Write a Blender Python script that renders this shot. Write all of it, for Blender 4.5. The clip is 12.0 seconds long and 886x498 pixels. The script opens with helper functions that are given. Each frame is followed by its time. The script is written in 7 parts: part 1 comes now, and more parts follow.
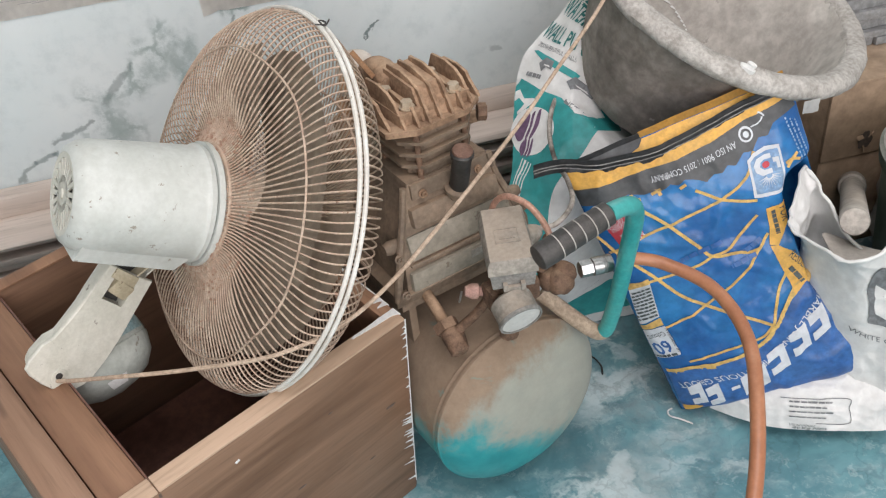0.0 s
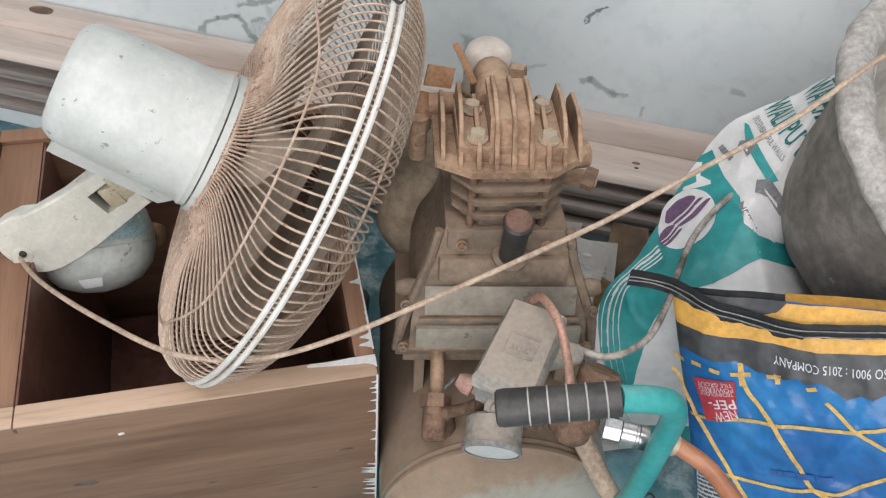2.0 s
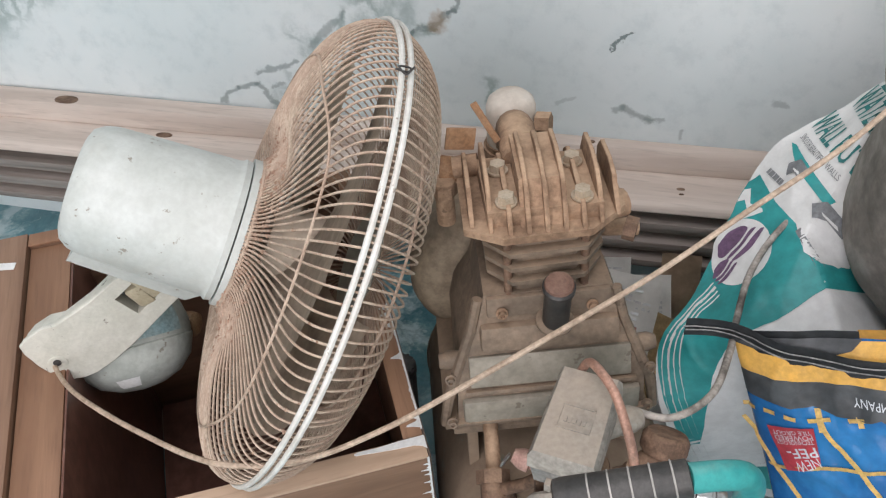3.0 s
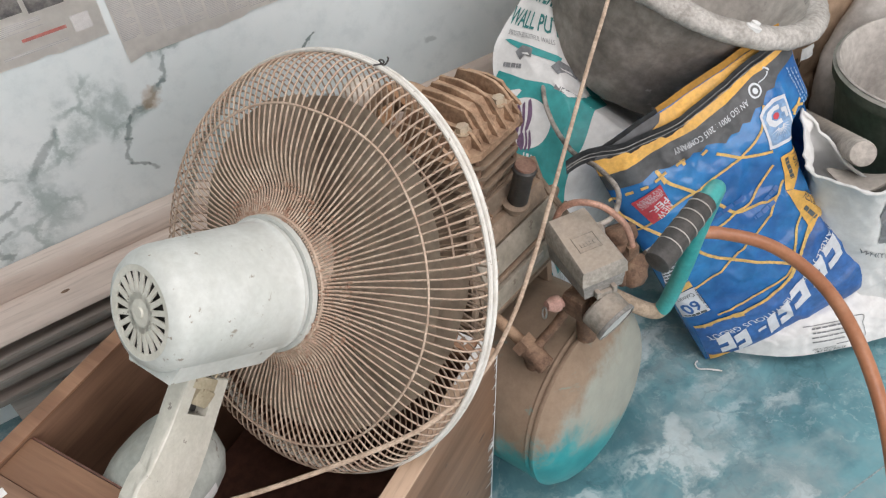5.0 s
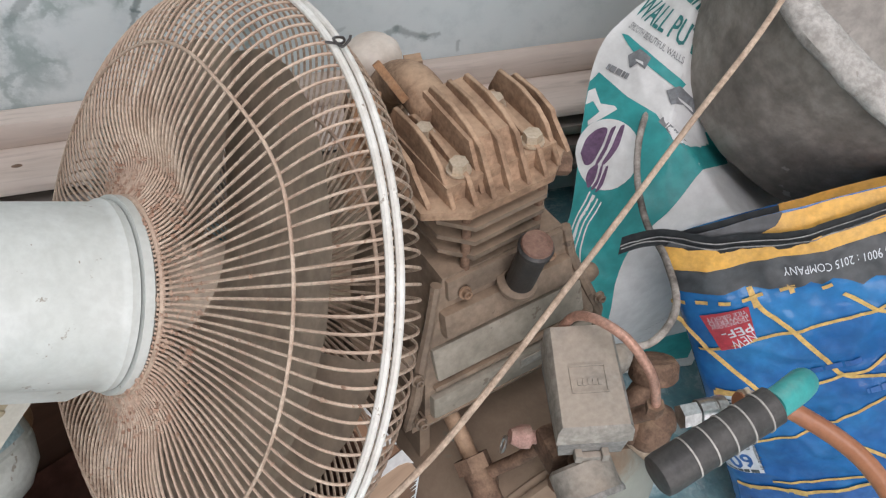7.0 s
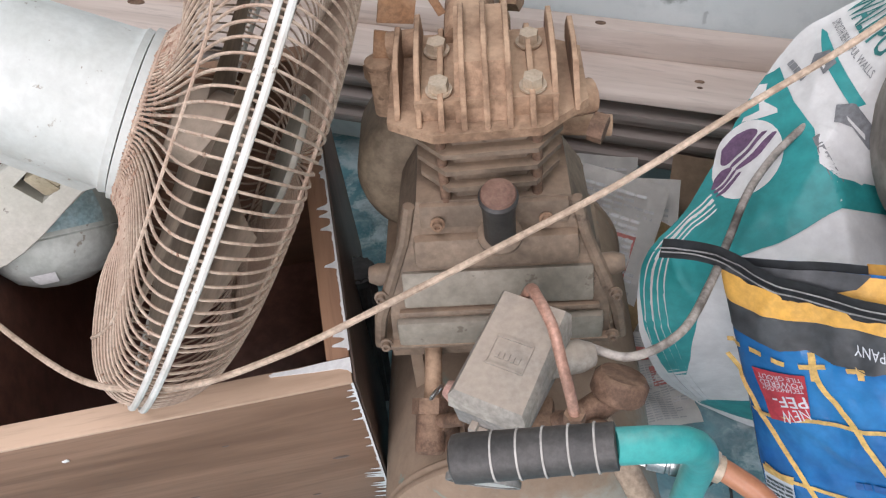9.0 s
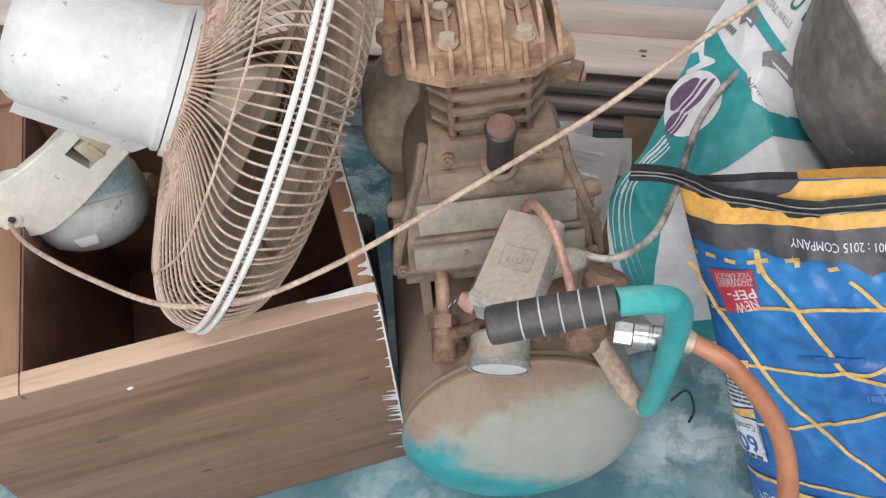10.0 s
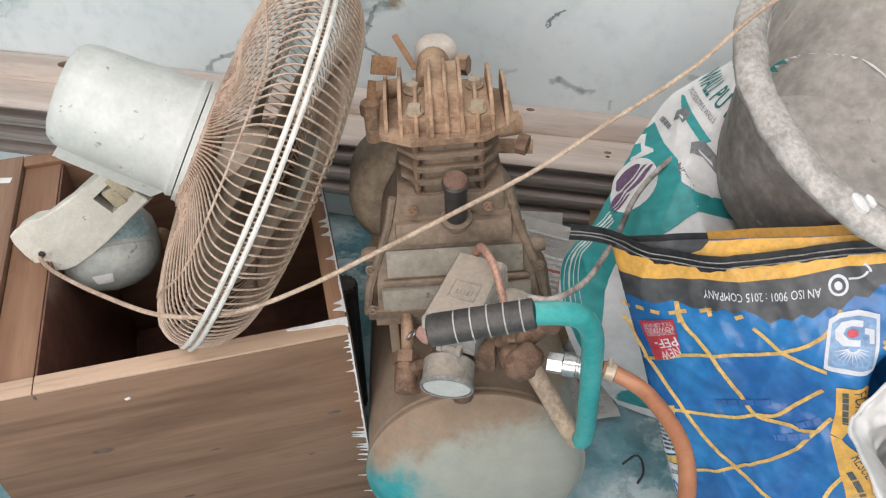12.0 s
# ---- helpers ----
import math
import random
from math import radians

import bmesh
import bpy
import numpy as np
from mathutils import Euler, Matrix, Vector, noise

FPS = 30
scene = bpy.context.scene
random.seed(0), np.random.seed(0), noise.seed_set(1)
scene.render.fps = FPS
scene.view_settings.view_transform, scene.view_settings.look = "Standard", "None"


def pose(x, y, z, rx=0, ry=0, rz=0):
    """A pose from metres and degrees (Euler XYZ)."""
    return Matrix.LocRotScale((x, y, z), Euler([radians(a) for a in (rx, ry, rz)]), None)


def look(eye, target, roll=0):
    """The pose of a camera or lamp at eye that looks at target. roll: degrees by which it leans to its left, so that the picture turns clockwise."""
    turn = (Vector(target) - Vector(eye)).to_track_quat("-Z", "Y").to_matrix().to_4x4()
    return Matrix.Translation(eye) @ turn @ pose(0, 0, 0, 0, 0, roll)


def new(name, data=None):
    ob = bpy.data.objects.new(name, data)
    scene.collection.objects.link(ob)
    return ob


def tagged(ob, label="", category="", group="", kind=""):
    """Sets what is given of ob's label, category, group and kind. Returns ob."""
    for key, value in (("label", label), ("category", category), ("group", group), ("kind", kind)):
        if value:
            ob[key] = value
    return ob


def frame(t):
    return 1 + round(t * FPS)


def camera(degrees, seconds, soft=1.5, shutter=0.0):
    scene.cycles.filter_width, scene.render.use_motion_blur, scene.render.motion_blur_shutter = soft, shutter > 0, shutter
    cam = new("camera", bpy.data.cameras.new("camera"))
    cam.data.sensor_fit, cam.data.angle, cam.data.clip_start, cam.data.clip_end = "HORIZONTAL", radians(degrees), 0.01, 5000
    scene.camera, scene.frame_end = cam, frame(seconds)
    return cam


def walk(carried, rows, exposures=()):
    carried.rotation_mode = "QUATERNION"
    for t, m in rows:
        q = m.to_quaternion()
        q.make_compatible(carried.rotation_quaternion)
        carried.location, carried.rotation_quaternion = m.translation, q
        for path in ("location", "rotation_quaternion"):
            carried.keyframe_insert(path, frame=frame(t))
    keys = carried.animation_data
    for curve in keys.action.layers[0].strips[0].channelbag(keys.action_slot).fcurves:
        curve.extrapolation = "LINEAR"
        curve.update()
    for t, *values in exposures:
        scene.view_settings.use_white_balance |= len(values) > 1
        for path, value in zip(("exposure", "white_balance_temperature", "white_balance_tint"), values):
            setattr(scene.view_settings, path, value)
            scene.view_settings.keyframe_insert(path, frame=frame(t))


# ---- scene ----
cam = camera(53.74, 12.0, 1.2)
PATH = [
    (0, (0.0458, 0.3564, 1.1334), (0.3228, 1.9206, -0.0816), -6.91),
    (0.5, (0.0032, 0.4044, 1.1361), (0.3954, 1.9501, -0.0709), -2.73),
    (1, (0.0167, 0.4328, 1.1201), (0.4606, 1.9192, -0.1423), 0.46),
    (1.5, (0.1420, 0.5224, 1.0949), (0.2174, 2.0327, -0.2140), -0.85),
    (2, (0.3300, 0.6329, 1.0946), (-0.0277, 2.0803, -0.2384), 3.85),
    (2.5, (0.3854, 0.6732, 1.0915), (-0.1801, 2.0702, -0.2232), 0.40),
    (3, (0.3296, 0.7010, 1.0987), (-0.1551, 2.1478, -0.1942), -5.21),
    (3.2, (0.2516, 0.7391, 1.1019), (-0.0869, 2.2415, -0.1742), -7.32),
    (4.8, (-0.1711, 0.6047, 1.1894), (0.4693, 1.9681, -0.1262), -11.03),
    (5, (-0.2099, 0.5708, 1.1975), (0.4328, 1.9159, -0.1358), -9.57),
    (5.5, (-0.2360, 0.5247, 1.2043), (0.4225, 1.8744, -0.1166), -10.78),
    (6, (-0.1960, 0.5506, 1.1710), (0.4986, 1.8508, -0.1806), -6.83),
    (6.5, (-0.0427, 0.6998, 1.1069), (0.3846, 2.0655, -0.2903), -1.78),
    (7, (0.0662, 0.8188, 1.0704), (0.3753, 2.1505, -0.3894), 0.83),
    (7.2, (0.1080, 0.8267, 1.0602), (0.1941, 2.1571, -0.4306), 0.61),
    (8.8, (0.3846, 0.8482, 1.0050), (-0.1999, 2.0790, -0.4591), -7.76),
    (9, (0.3925, 0.8324, 1.0126), (-0.1670, 2.0660, -0.4588), -6.89),
    (9.5, (0.3972, 0.7836, 1.0339), (-0.1152, 1.9694, -0.4930), -7.76),
    (10, (0.3763, 0.6734, 1.0673), (-0.0525, 1.9654, -0.3979), -5.77),
    (10.5, (0.3638, 0.5430, 1.1035), (0.0417, 1.9653, -0.2652), -3.47),
    (11, (0.3684, 0.4910, 1.1141), (0.1516, 1.9541, -0.2322), -1.13),
    (11.5, (0.3605, 0.4964, 1.1066), (0.2433, 2.0411, -0.1584), 3.45),
    (12, (0.4789, 0.5236, 1.0909), (-0.0266, 2.0105, -0.1475), -3.36),
]
walk(cam, [(t, look(eye, target, roll)) for t, eye, target, roll in PATH],
     ((0, -0.03, 6700, 11), (1, -0.06, 6720, 11), (2, 0.01, 6510, 11), (3, -0.03, 6480, 11), (5, -0.03, 6730, 12), (7, -0.08, 6460, 12), (9, 0.17, 6390, 15), (9.5, 0.21, 6390, 15), (10.5, 0.11, 6560, 12), (12, 0.07, 6690, 11)))

# ---- world and light ----
world = bpy.data.worlds.new("sky")
scene.world = world
world.use_nodes = True
wn = world.node_tree
sky = wn.nodes.new("ShaderNodeTexSky")
sky.sky_type, sky.sun_disc, sky.sun_elevation, sky.sun_rotation = "NISHITA", False, radians(50), radians(200)
wn.nodes["Background"].inputs["Strength"].default_value = 0.1
wn.links.new(sky.outputs[0], wn.nodes["Background"].inputs["Color"])


def fill_lamp(name, m, w, h, watts, colour):
    """An area lamp in an unseen opening, added to light the room."""
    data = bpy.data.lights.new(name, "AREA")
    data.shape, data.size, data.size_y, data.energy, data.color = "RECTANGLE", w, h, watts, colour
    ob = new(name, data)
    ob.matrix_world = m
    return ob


# Opening behind the viewpoint is unseen; its lamp is added to light the room.
fill_lamp("south_fill_lamp", look((0.35, -1.48, 1.45), (0.45, 1.5, 0.5)), 2.6, 2.2, 68, (1.0, 0.935, 0.925))
# Roof opening and lamp are unseen, added for light from above.
fill_lamp("overhead_fill_lamp", pose(0.3, 0.35, 2.68), 1.5, 1.1, 30, (1.0, 0.945, 0.955))

# ---- materials ----


def nodes_of(name):
    m = bpy.data.materials.new(name)
    m.use_nodes = True
    t = m.node_tree
    return m, t, t.nodes["Principled BSDF"]


def put(t, kind, **inputs):
    n = t.nodes.new(kind)
    for k, v in inputs.items():
        key = int(k[1:]) if k[0] == "i" and k[1:].isdigit() else k
        if isinstance(v, bpy.types.NodeSocket):
            t.links.new(v, n.inputs[key])
        else:
            n.inputs[key].default_value = v
    return n


def calc(t, op, a, b=0.0, clamp=False):
    n = put(t, "ShaderNodeMath", i0=a, i1=b)
    n.operation, n.use_clamp = op, clamp
    return n.outputs[0]


def blend(t, f, a, b, mode="MIX"):
    n = t.nodes.new("ShaderNodeMix")
    n.data_type, n.blend_type = "RGBA", mode
    for k, v in ((0, f), (6, a), (7, b)):
        if isinstance(v, bpy.types.NodeSocket):
            t.links.new(v, n.inputs[k])
        else:
            n.inputs[k].default_value = v if k == 0 else (*v[:3], 1)
    return n.outputs[2]


def ramp(t, f, lo, hi):
    """0 below lo, 1 above hi."""
    n = put(t, "ShaderNodeMapRange", i0=f, i1=lo, i2=hi)
    n.interpolation_type = "SMOOTHSTEP"
    return n.outputs[0]


def coords(t, stretch=(1, 1, 1), kind="Object"):
    c = t.nodes.new("ShaderNodeTexCoord")
    return put(t, "ShaderNodeMapping", Vector=c.outputs[kind], Scale=stretch).outputs[0]


def fuzz(t, v, scale, detail=5.0, rough=0.6, warp=0.0):
    return put(t, "ShaderNodeTexNoise", Vector=v, Scale=scale, Detail=detail, Roughness=rough, Distortion=warp).outputs["Fac"]


def relief(t, b, h, strength, dist=0.002):
    n = put(t, "ShaderNodeBump", Height=h, Strength=strength, Distance=dist)
    t.links.new(n.outputs[0], b.inputs["Normal"])


def plain(name, base, alt, rough=0.6, metal=0.0, scale=30.0, bump=0.15, stretch=(1, 1, 1), dust=None, dust_level=0.5, dust_up=0.6, spots=None, grain=1.0):
    """A surface of two mixed tones with fine grain; dust lies on what faces up; spots are small dark marks."""
    m, t, b = nodes_of(name)
    v = coords(t, stretch)
    big, fine = fuzz(t, v, scale), fuzz(t, v, scale * 7, 3)
    col = blend(t, ramp(t, big, 0.35, 0.65), base, alt)
    col = blend(t, 0.5 * grain, col, blend(t, ramp(t, fine, 0.3, 0.7), (0.62, 0.61, 0.60), (1.3, 1.3, 1.3)), "MULTIPLY")
    mid = fuzz(t, v, scale * 2.2, 6, 0.75, 0.4)
    col = blend(t, 0.6 * grain, col, blend(t, ramp(t, mid, 0.32, 0.68), (0.74, 0.73, 0.72), (1.2, 1.2, 1.2)), "MULTIPLY")
    r = rough
    if spots:
        s = ramp(t, fuzz(t, v, scale * 2.3, 4, 0.7), 0.645, 0.69)
        col = blend(t, calc(t, "MULTIPLY", s, 0.7), col, spots)
    if dust:
        g = t.nodes.new("ShaderNodeNewGeometry")
        up = put(t, "ShaderNodeSeparateXYZ", Vector=g.outputs["Normal"]).outputs[2]
        d = calc(t, "ADD", calc(t, "MULTIPLY", up, dust_up), calc(t, "MULTIPLY", fuzz(t, v, scale * 0.5, 6, 0.7), 0.9))
        f = ramp(t, d, dust_level, dust_level + 0.45)
        grain = blend(t, fine, [c * 0.75 for c in dust], [c * 1.2 for c in dust])
        col = blend(t, f, col, grain)
        r = calc(t, "ADD", rough, calc(t, "MULTIPLY", f, 0.9 - rough))
    t.links.new(col, b.inputs["Base Color"])
    if isinstance(r, bpy.types.NodeSocket):
        t.links.new(r, b.inputs["Roughness"])
    else:
        b.inputs["Roughness"].default_value = r
    b.inputs["Metallic"].default_value = metal
    relief(t, b, calc(t, "ADD", big, calc(t, "MULTIPLY", fine, 0.5)), bump)
    return m


def segment_mask(t, x, z, a, b, width):
    """1 on a streak from a to b of the wall's plane, 0 away from it."""
    dx, dz = b[0] - a[0], b[1] - a[1]
    n2 = dx * dx + dz * dz
    px, pz = calc(t, "SUBTRACT", x, a[0]), calc(t, "SUBTRACT", z, a[1])
    k = calc(t, "DIVIDE", calc(t, "ADD", calc(t, "MULTIPLY", px, dx), calc(t, "MULTIPLY", pz, dz)), n2, True)
    ex = calc(t, "SUBTRACT", px, calc(t, "MULTIPLY", k, dx))
    ez = calc(t, "SUBTRACT", pz, calc(t, "MULTIPLY", k, dz))
    d = calc(t, "SQRT", calc(t, "ADD", calc(t, "MULTIPLY", ex, ex), calc(t, "MULTIPLY", ez, ez)))
    return calc(t, "SUBTRACT", 1.0, ramp(t, d, width * 0.25, width))


def wall_marble():
    m, t, b = nodes_of("pale_marble")
    v = coords(t)
    warp = put(t, "ShaderNodeTexNoise", Vector=v, Scale=22.0, Detail=4.0, Roughness=0.65)
    shift = put(t, "ShaderNodeVectorMath", i0=warp.outputs["Color"], i1=(0.5, 0.5, 0.5))
    shift.operation = "SUBTRACT"
    scaled = put(t, "ShaderNodeVectorMath", i0=shift.outputs[0], i3=0.045)
    scaled.operation = "SCALE"
    moved = put(t, "ShaderNodeVectorMath", i0=v, i1=scaled.outputs[0])
    xyz = put(t, "ShaderNodeSeparateXYZ", Vector=moved.outputs[0])
    x, z = xyz.outputs[0], xyz.outputs[2]
    col = blend(t, ramp(t, fuzz(t, v, 2.2, 5), 0.35, 0.7), (0.71, 0.785, 0.795), (0.80, 0.85, 0.855))
    col = blend(t, calc(t, "MULTIPLY", ramp(t, fuzz(t, v, 26, 5, 0.7), 0.45, 0.75), 0.22), col, (0.36, 0.45, 0.47))
    cells = t.nodes.new("ShaderNodeTexVoronoi")
    cells.feature = "DISTANCE_TO_EDGE"
    t.links.new(moved.outputs[0], cells.inputs["Vector"])
    cells.inputs["Scale"].default_value = 13.0
    crack = calc(t, "SUBTRACT", 1.0, ramp(t, cells.outputs["Distance"], 0.005, 0.10))
    cluster = None
    for a, c, w in (((-0.136, 0.553), (-0.122, 0.52), 0.03), ((-0.122, 0.52), (-0.098, 0.53), 0.022), ((-0.1, 0.526), (-0.094, 0.473), 0.03), ((-0.121, 0.498), (-0.114, 0.455), 0.03), ((-0.184, 0.528), (-0.149, 0.522), 0.026),
                    ((-0.22, 0.479), (-0.167, 0.481), 0.034), ((-0.208, 0.451), (-0.19, 0.47), 0.03), ((-0.094, 0.473), (-0.06, 0.479), 0.018), ((-0.018, 0.563), (0.013, 0.565), 0.02), ((-0.303, 0.385), (-0.268, 0.411), 0.028),
                    ((-0.153, 0.498), (-0.133, 0.534), 0.03), ((-0.287, 0.464), (-0.249, 0.455), 0.04), ((-0.273, 0.403), (-0.246, 0.364), 0.05), ((-0.329, 0.324), (-0.273, 0.348), 0.05), ((0.032, 0.391), (0.038, 0.355), 0.022), ((-0.75, 0.55), (-1.1, 0.35), 0.08)):
        s = segment_mask(t, x, z, a, c, w)
        cluster = s if cluster is None else calc(t, "MAXIMUM", cluster, s)
    blot = ramp(t, fuzz(t, v, 12, 7, 0.68), 0.42, 0.62)
    f = calc(t, "MULTIPLY", cluster, calc(t, "MAXIMUM", calc(t, "MULTIPLY", crack, 0.8), calc(t, "MULTIPLY", blot, 0.75)))
    tint = blend(t, ramp(t, fuzz(t, v, 8, 3), 0.4, 0.62), (0.11, 0.21, 0.19), (0.22, 0.31, 0.30))
    col = blend(t, calc(t, "MULTIPLY", f, 0.68), col, tint)
    for a, c, w, k in (((0.214, 0.47), (0.253, 0.495), 0.0035, 0.85), ((0.228, 0.364), (0.245, 0.365), 0.008, 0.45), ((0.245, 0.365), (0.279, 0.346), 0.01, 0.5), ((0.279, 0.346), (0.302, 0.344), 0.006, 0.4), ((0.335, 0.329), (0.339, 0.319), 0.006, 0.35),
                       ((0.462, 0.392), (0.478, 0.393), 0.008, 0.35), ((0.141, 0.369), (0.172, 0.379), 0.006, 0.25), ((-0.008, 0.548), (-0.026, 0.514), 0.006, 0.6), ((-0.026, 0.514), (-0.056, 0.483), 0.007, 0.6), ((-0.056, 0.483), (-0.091, 0.472), 0.008, 0.55),
                       ((-0.091, 0.472), (-0.107, 0.44), 0.006, 0.65), ((-0.107, 0.44), (-0.123, 0.391), 0.006, 0.55), ((-0.123, 0.391), (-0.095, 0.382), 0.006, 0.6), ((-0.095, 0.382), (-0.078, 0.364), 0.006, 0.5), ((-0.298, 0.406), (-0.38, 0.375), 0.007, 0.55)):
        col = blend(t, calc(t, "MULTIPLY", segment_mask(t, x, z, a, c, w), k), col, (0.12, 0.17, 0.17))
    for a, c, w, k in (((-0.463, 0.316), (-0.423, 0.347), 0.008, 0.6), ((-0.423, 0.347), (-0.384, 0.358), 0.008, 0.6), ((-0.384, 0.358), (-0.35, 0.319), 0.007, 0.6), ((-0.356, 0.352), (-0.328, 0.366), 0.006, 0.5), ((-0.263, 0.431), (-0.212, 0.494), 0.008, 0.5)):
        col = blend(t, calc(t, "MULTIPLY", segment_mask(t, x, z, a, c, w), k), col, (0.15, 0.20, 0.20))
    rust = segment_mask(t, x, z, (-0.040, 0.503), (-0.052, 0.483), 0.016)
    col = blend(t, calc(t, "MULTIPLY", rust, 0.55), col, (0.36, 0.24, 0.13))
    t.links.new(col, b.inputs["Base Color"])
    b.inputs["Roughness"].default_value = 0.32
    relief(t, b, fuzz(t, v, 40, 4), 0.03)
    return m


def floor_marble():
    m, t, b = nodes_of("blue_marble")
    v = coords(t)
    warp = put(t, "ShaderNodeTexNoise", Vector=v, Scale=7.0, Detail=5.0, Roughness=0.65)
    shift = put(t, "ShaderNodeVectorMath", i0=warp.outputs["Color"], i3=0.16)
    shift.operation = "SCALE"
    moved = put(t, "ShaderNodeVectorMath", i0=v, i1=shift.outputs[0]).outputs[0]
    col = blend(t, ramp(t, fuzz(t, v, 5, 5, 0.65, 0.6), 0.32, 0.66), (0.072, 0.19, 0.225), (0.165, 0.37, 0.415))
    cloud = ramp(t, fuzz(t, moved, 11, 5, 0.6, 0.4), 0.46, 0.64)
    patch = calc(t, "MULTIPLY", cloud, ramp(t, fuzz(t, moved, 3.4, 4, 0.6), 0.40, 0.60))
    col = blend(t, calc(t, "MULTIPLY", patch, 0.9), col, (0.60, 0.71, 0.72))
    flake = calc(t, "MULTIPLY", ramp(t, fuzz(t, moved, 34, 6, 0.7, 1.2), 0.55, 0.64), ramp(t, fuzz(t, v, 4.4, 3), 0.45, 0.62))
    col = blend(t, calc(t, "MULTIPLY", flake, 0.28), col, (0.60, 0.70, 0.71))
    cells2 = t.nodes.new("ShaderNodeTexVoronoi")
    cells2.feature = "DISTANCE_TO_EDGE"
    t.links.new(moved, cells2.inputs["Vector"])
    cells2.inputs["Scale"].default_value = 13.0
    line = calc(t, "SUBTRACT", 1.0, ramp(t, cells2.outputs["Distance"], 0.0, 0.05))
    col = blend(t, calc(t, "MULTIPLY", line, calc(t, "MULTIPLY", ramp(t, fuzz(t, v, 4, 3), 0.45, 0.6), 0.3)), col, (0.05, 0.12, 0.14))
    dark = ramp(t, fuzz(t, moved, 10, 6, 0.7), 0.55, 0.72)
    col = blend(t, calc(t, "MULTIPLY", dark, 0.55), col, (0.035, 0.10, 0.125))
    dust = calc(t, "MULTIPLY", ramp(t, fuzz(t, v, 3.1, 6, 0.75), 0.44, 0.68), 0.5)
    col = blend(t, dust, col, (0.36, 0.40, 0.40))
    t.links.new(col, b.inputs["Base Color"])
    t.links.new(calc(t, "ADD", 0.28, calc(t, "MULTIPLY", dust, 0.8)), b.inputs["Roughness"])
    relief(t, b, fuzz(t, v, 60, 4), 0.03)
    return m


def wood(name, dark, light, axis=0, scale=1.0, rough=0.55, knots=True):
    m, t, b = nodes_of(name)
    s = [14.0 * scale] * 3
    s[axis] = 1.1 * scale
    v = coords(t, s)
    g = fuzz(t, v, 1.6, 8, 0.62, 0.7)
    fine = fuzz(t, coords(t, [k * 9 for k in s]), 1.3, 3)
    col = blend(t, ramp(t, g, 0.3, 0.72), dark, light)
    col = blend(t, calc(t, "MULTIPLY", ramp(t, fine, 0.5, 0.75), 0.35), col, [c * 0.55 for c in dark])
    o = coords(t)
    col = blend(t, calc(t, "MULTIPLY", ramp(t, fuzz(t, o, 5, 4), 0.5, 0.75), 0.35), col, [c * 0.62 for c in light])
    if knots:
        k = ramp(t, fuzz(t, coords(t, [3.2 if i == axis else 9 for i in range(3)]), 1.9, 2), 0.70, 0.78)
        col = blend(t, calc(t, "MULTIPLY", k, 0.6), col, [c * 0.35 for c in dark])
    t.links.new(col, b.inputs["Base Color"])
    b.inputs["Roughness"].default_value = rough
    relief(t, b, g, 0.12)
    return m


def tank_paint():
    """Teal enamel, with tan dust caked on the upper half and thinning down the dished end."""
    m, t, b = nodes_of("teal_enamel_dusty")
    v = coords(t)
    g = put(t, "ShaderNodeSeparateXYZ", Vector=put(t, "ShaderNodeNewGeometry").outputs["Normal"]).outputs[2]
    big = fuzz(t, v, 9, 6, 0.65, 0.5)
    paint = blend(t, ramp(t, fuzz(t, v, 18, 4), 0.3, 0.7), (0.010, 0.22, 0.24), (0.025, 0.31, 0.33))
    xyz = put(t, "ShaderNodeSeparateXYZ", Vector=v)
    wob = calc(t, "MULTIPLY", calc(t, "SUBTRACT", big, 0.5), 0.16)
    rough_edge = calc(t, "MULTIPLY", calc(t, "SUBTRACT", fuzz(t, v, 45, 6, 0.75), 0.5), 0.09)
    height = calc(t, "ADD", calc(t, "ADD", xyz.outputs[2], wob), rough_edge)
    lean = calc(t, "MULTIPLY", calc(t, "SUBTRACT", xyz.outputs[0], 0.013), 0.6)
    film = ramp(t, calc(t, "ADD", height, lean), 0.10, 0.175)
    grey = blend(t, fuzz(t, v, 26, 7, 0.7), (0.28, 0.265, 0.222), (0.445, 0.42, 0.355))
    col = blend(t, calc(t, "MULTIPLY", film, 0.88), paint, grey)
    behind = calc(t, "MULTIPLY", calc(t, "ADD", xyz.outputs[1], 0.16), 0.55)
    cake = ramp(t, calc(t, "SUBTRACT", calc(t, "ADD", height, behind), calc(t, "MULTIPLY", lean, 0.6)), 0.220, 0.280)
    tan = blend(t, fuzz(t, v, 55, 6, 0.7), (0.165, 0.108, 0.07), (0.36, 0.262, 0.182))
    col = blend(t, calc(t, "MULTIPLY", cake, 0.92), col, tan)
    scrape = calc(t, "MULTIPLY", ramp(t, fuzz(t, v, 13, 5, 0.7, 1.0), 0.60, 0.67), ramp(t, g, 0.2, 0.6))
    col = blend(t, calc(t, "MULTIPLY", scrape, 0.45), col, (0.12, 0.30, 0.29))
    t.links.new(col, b.inputs["Base Color"])
    t.links.new(calc(t, "ADD", 0.38, calc(t, "MULTIPLY", film, 0.5)), b.inputs["Roughness"])
    relief(t, b, calc(t, "ADD", big, calc(t, "MULTIPLY", fuzz(t, v, 120, 3), 0.4)), 0.12)
    return m


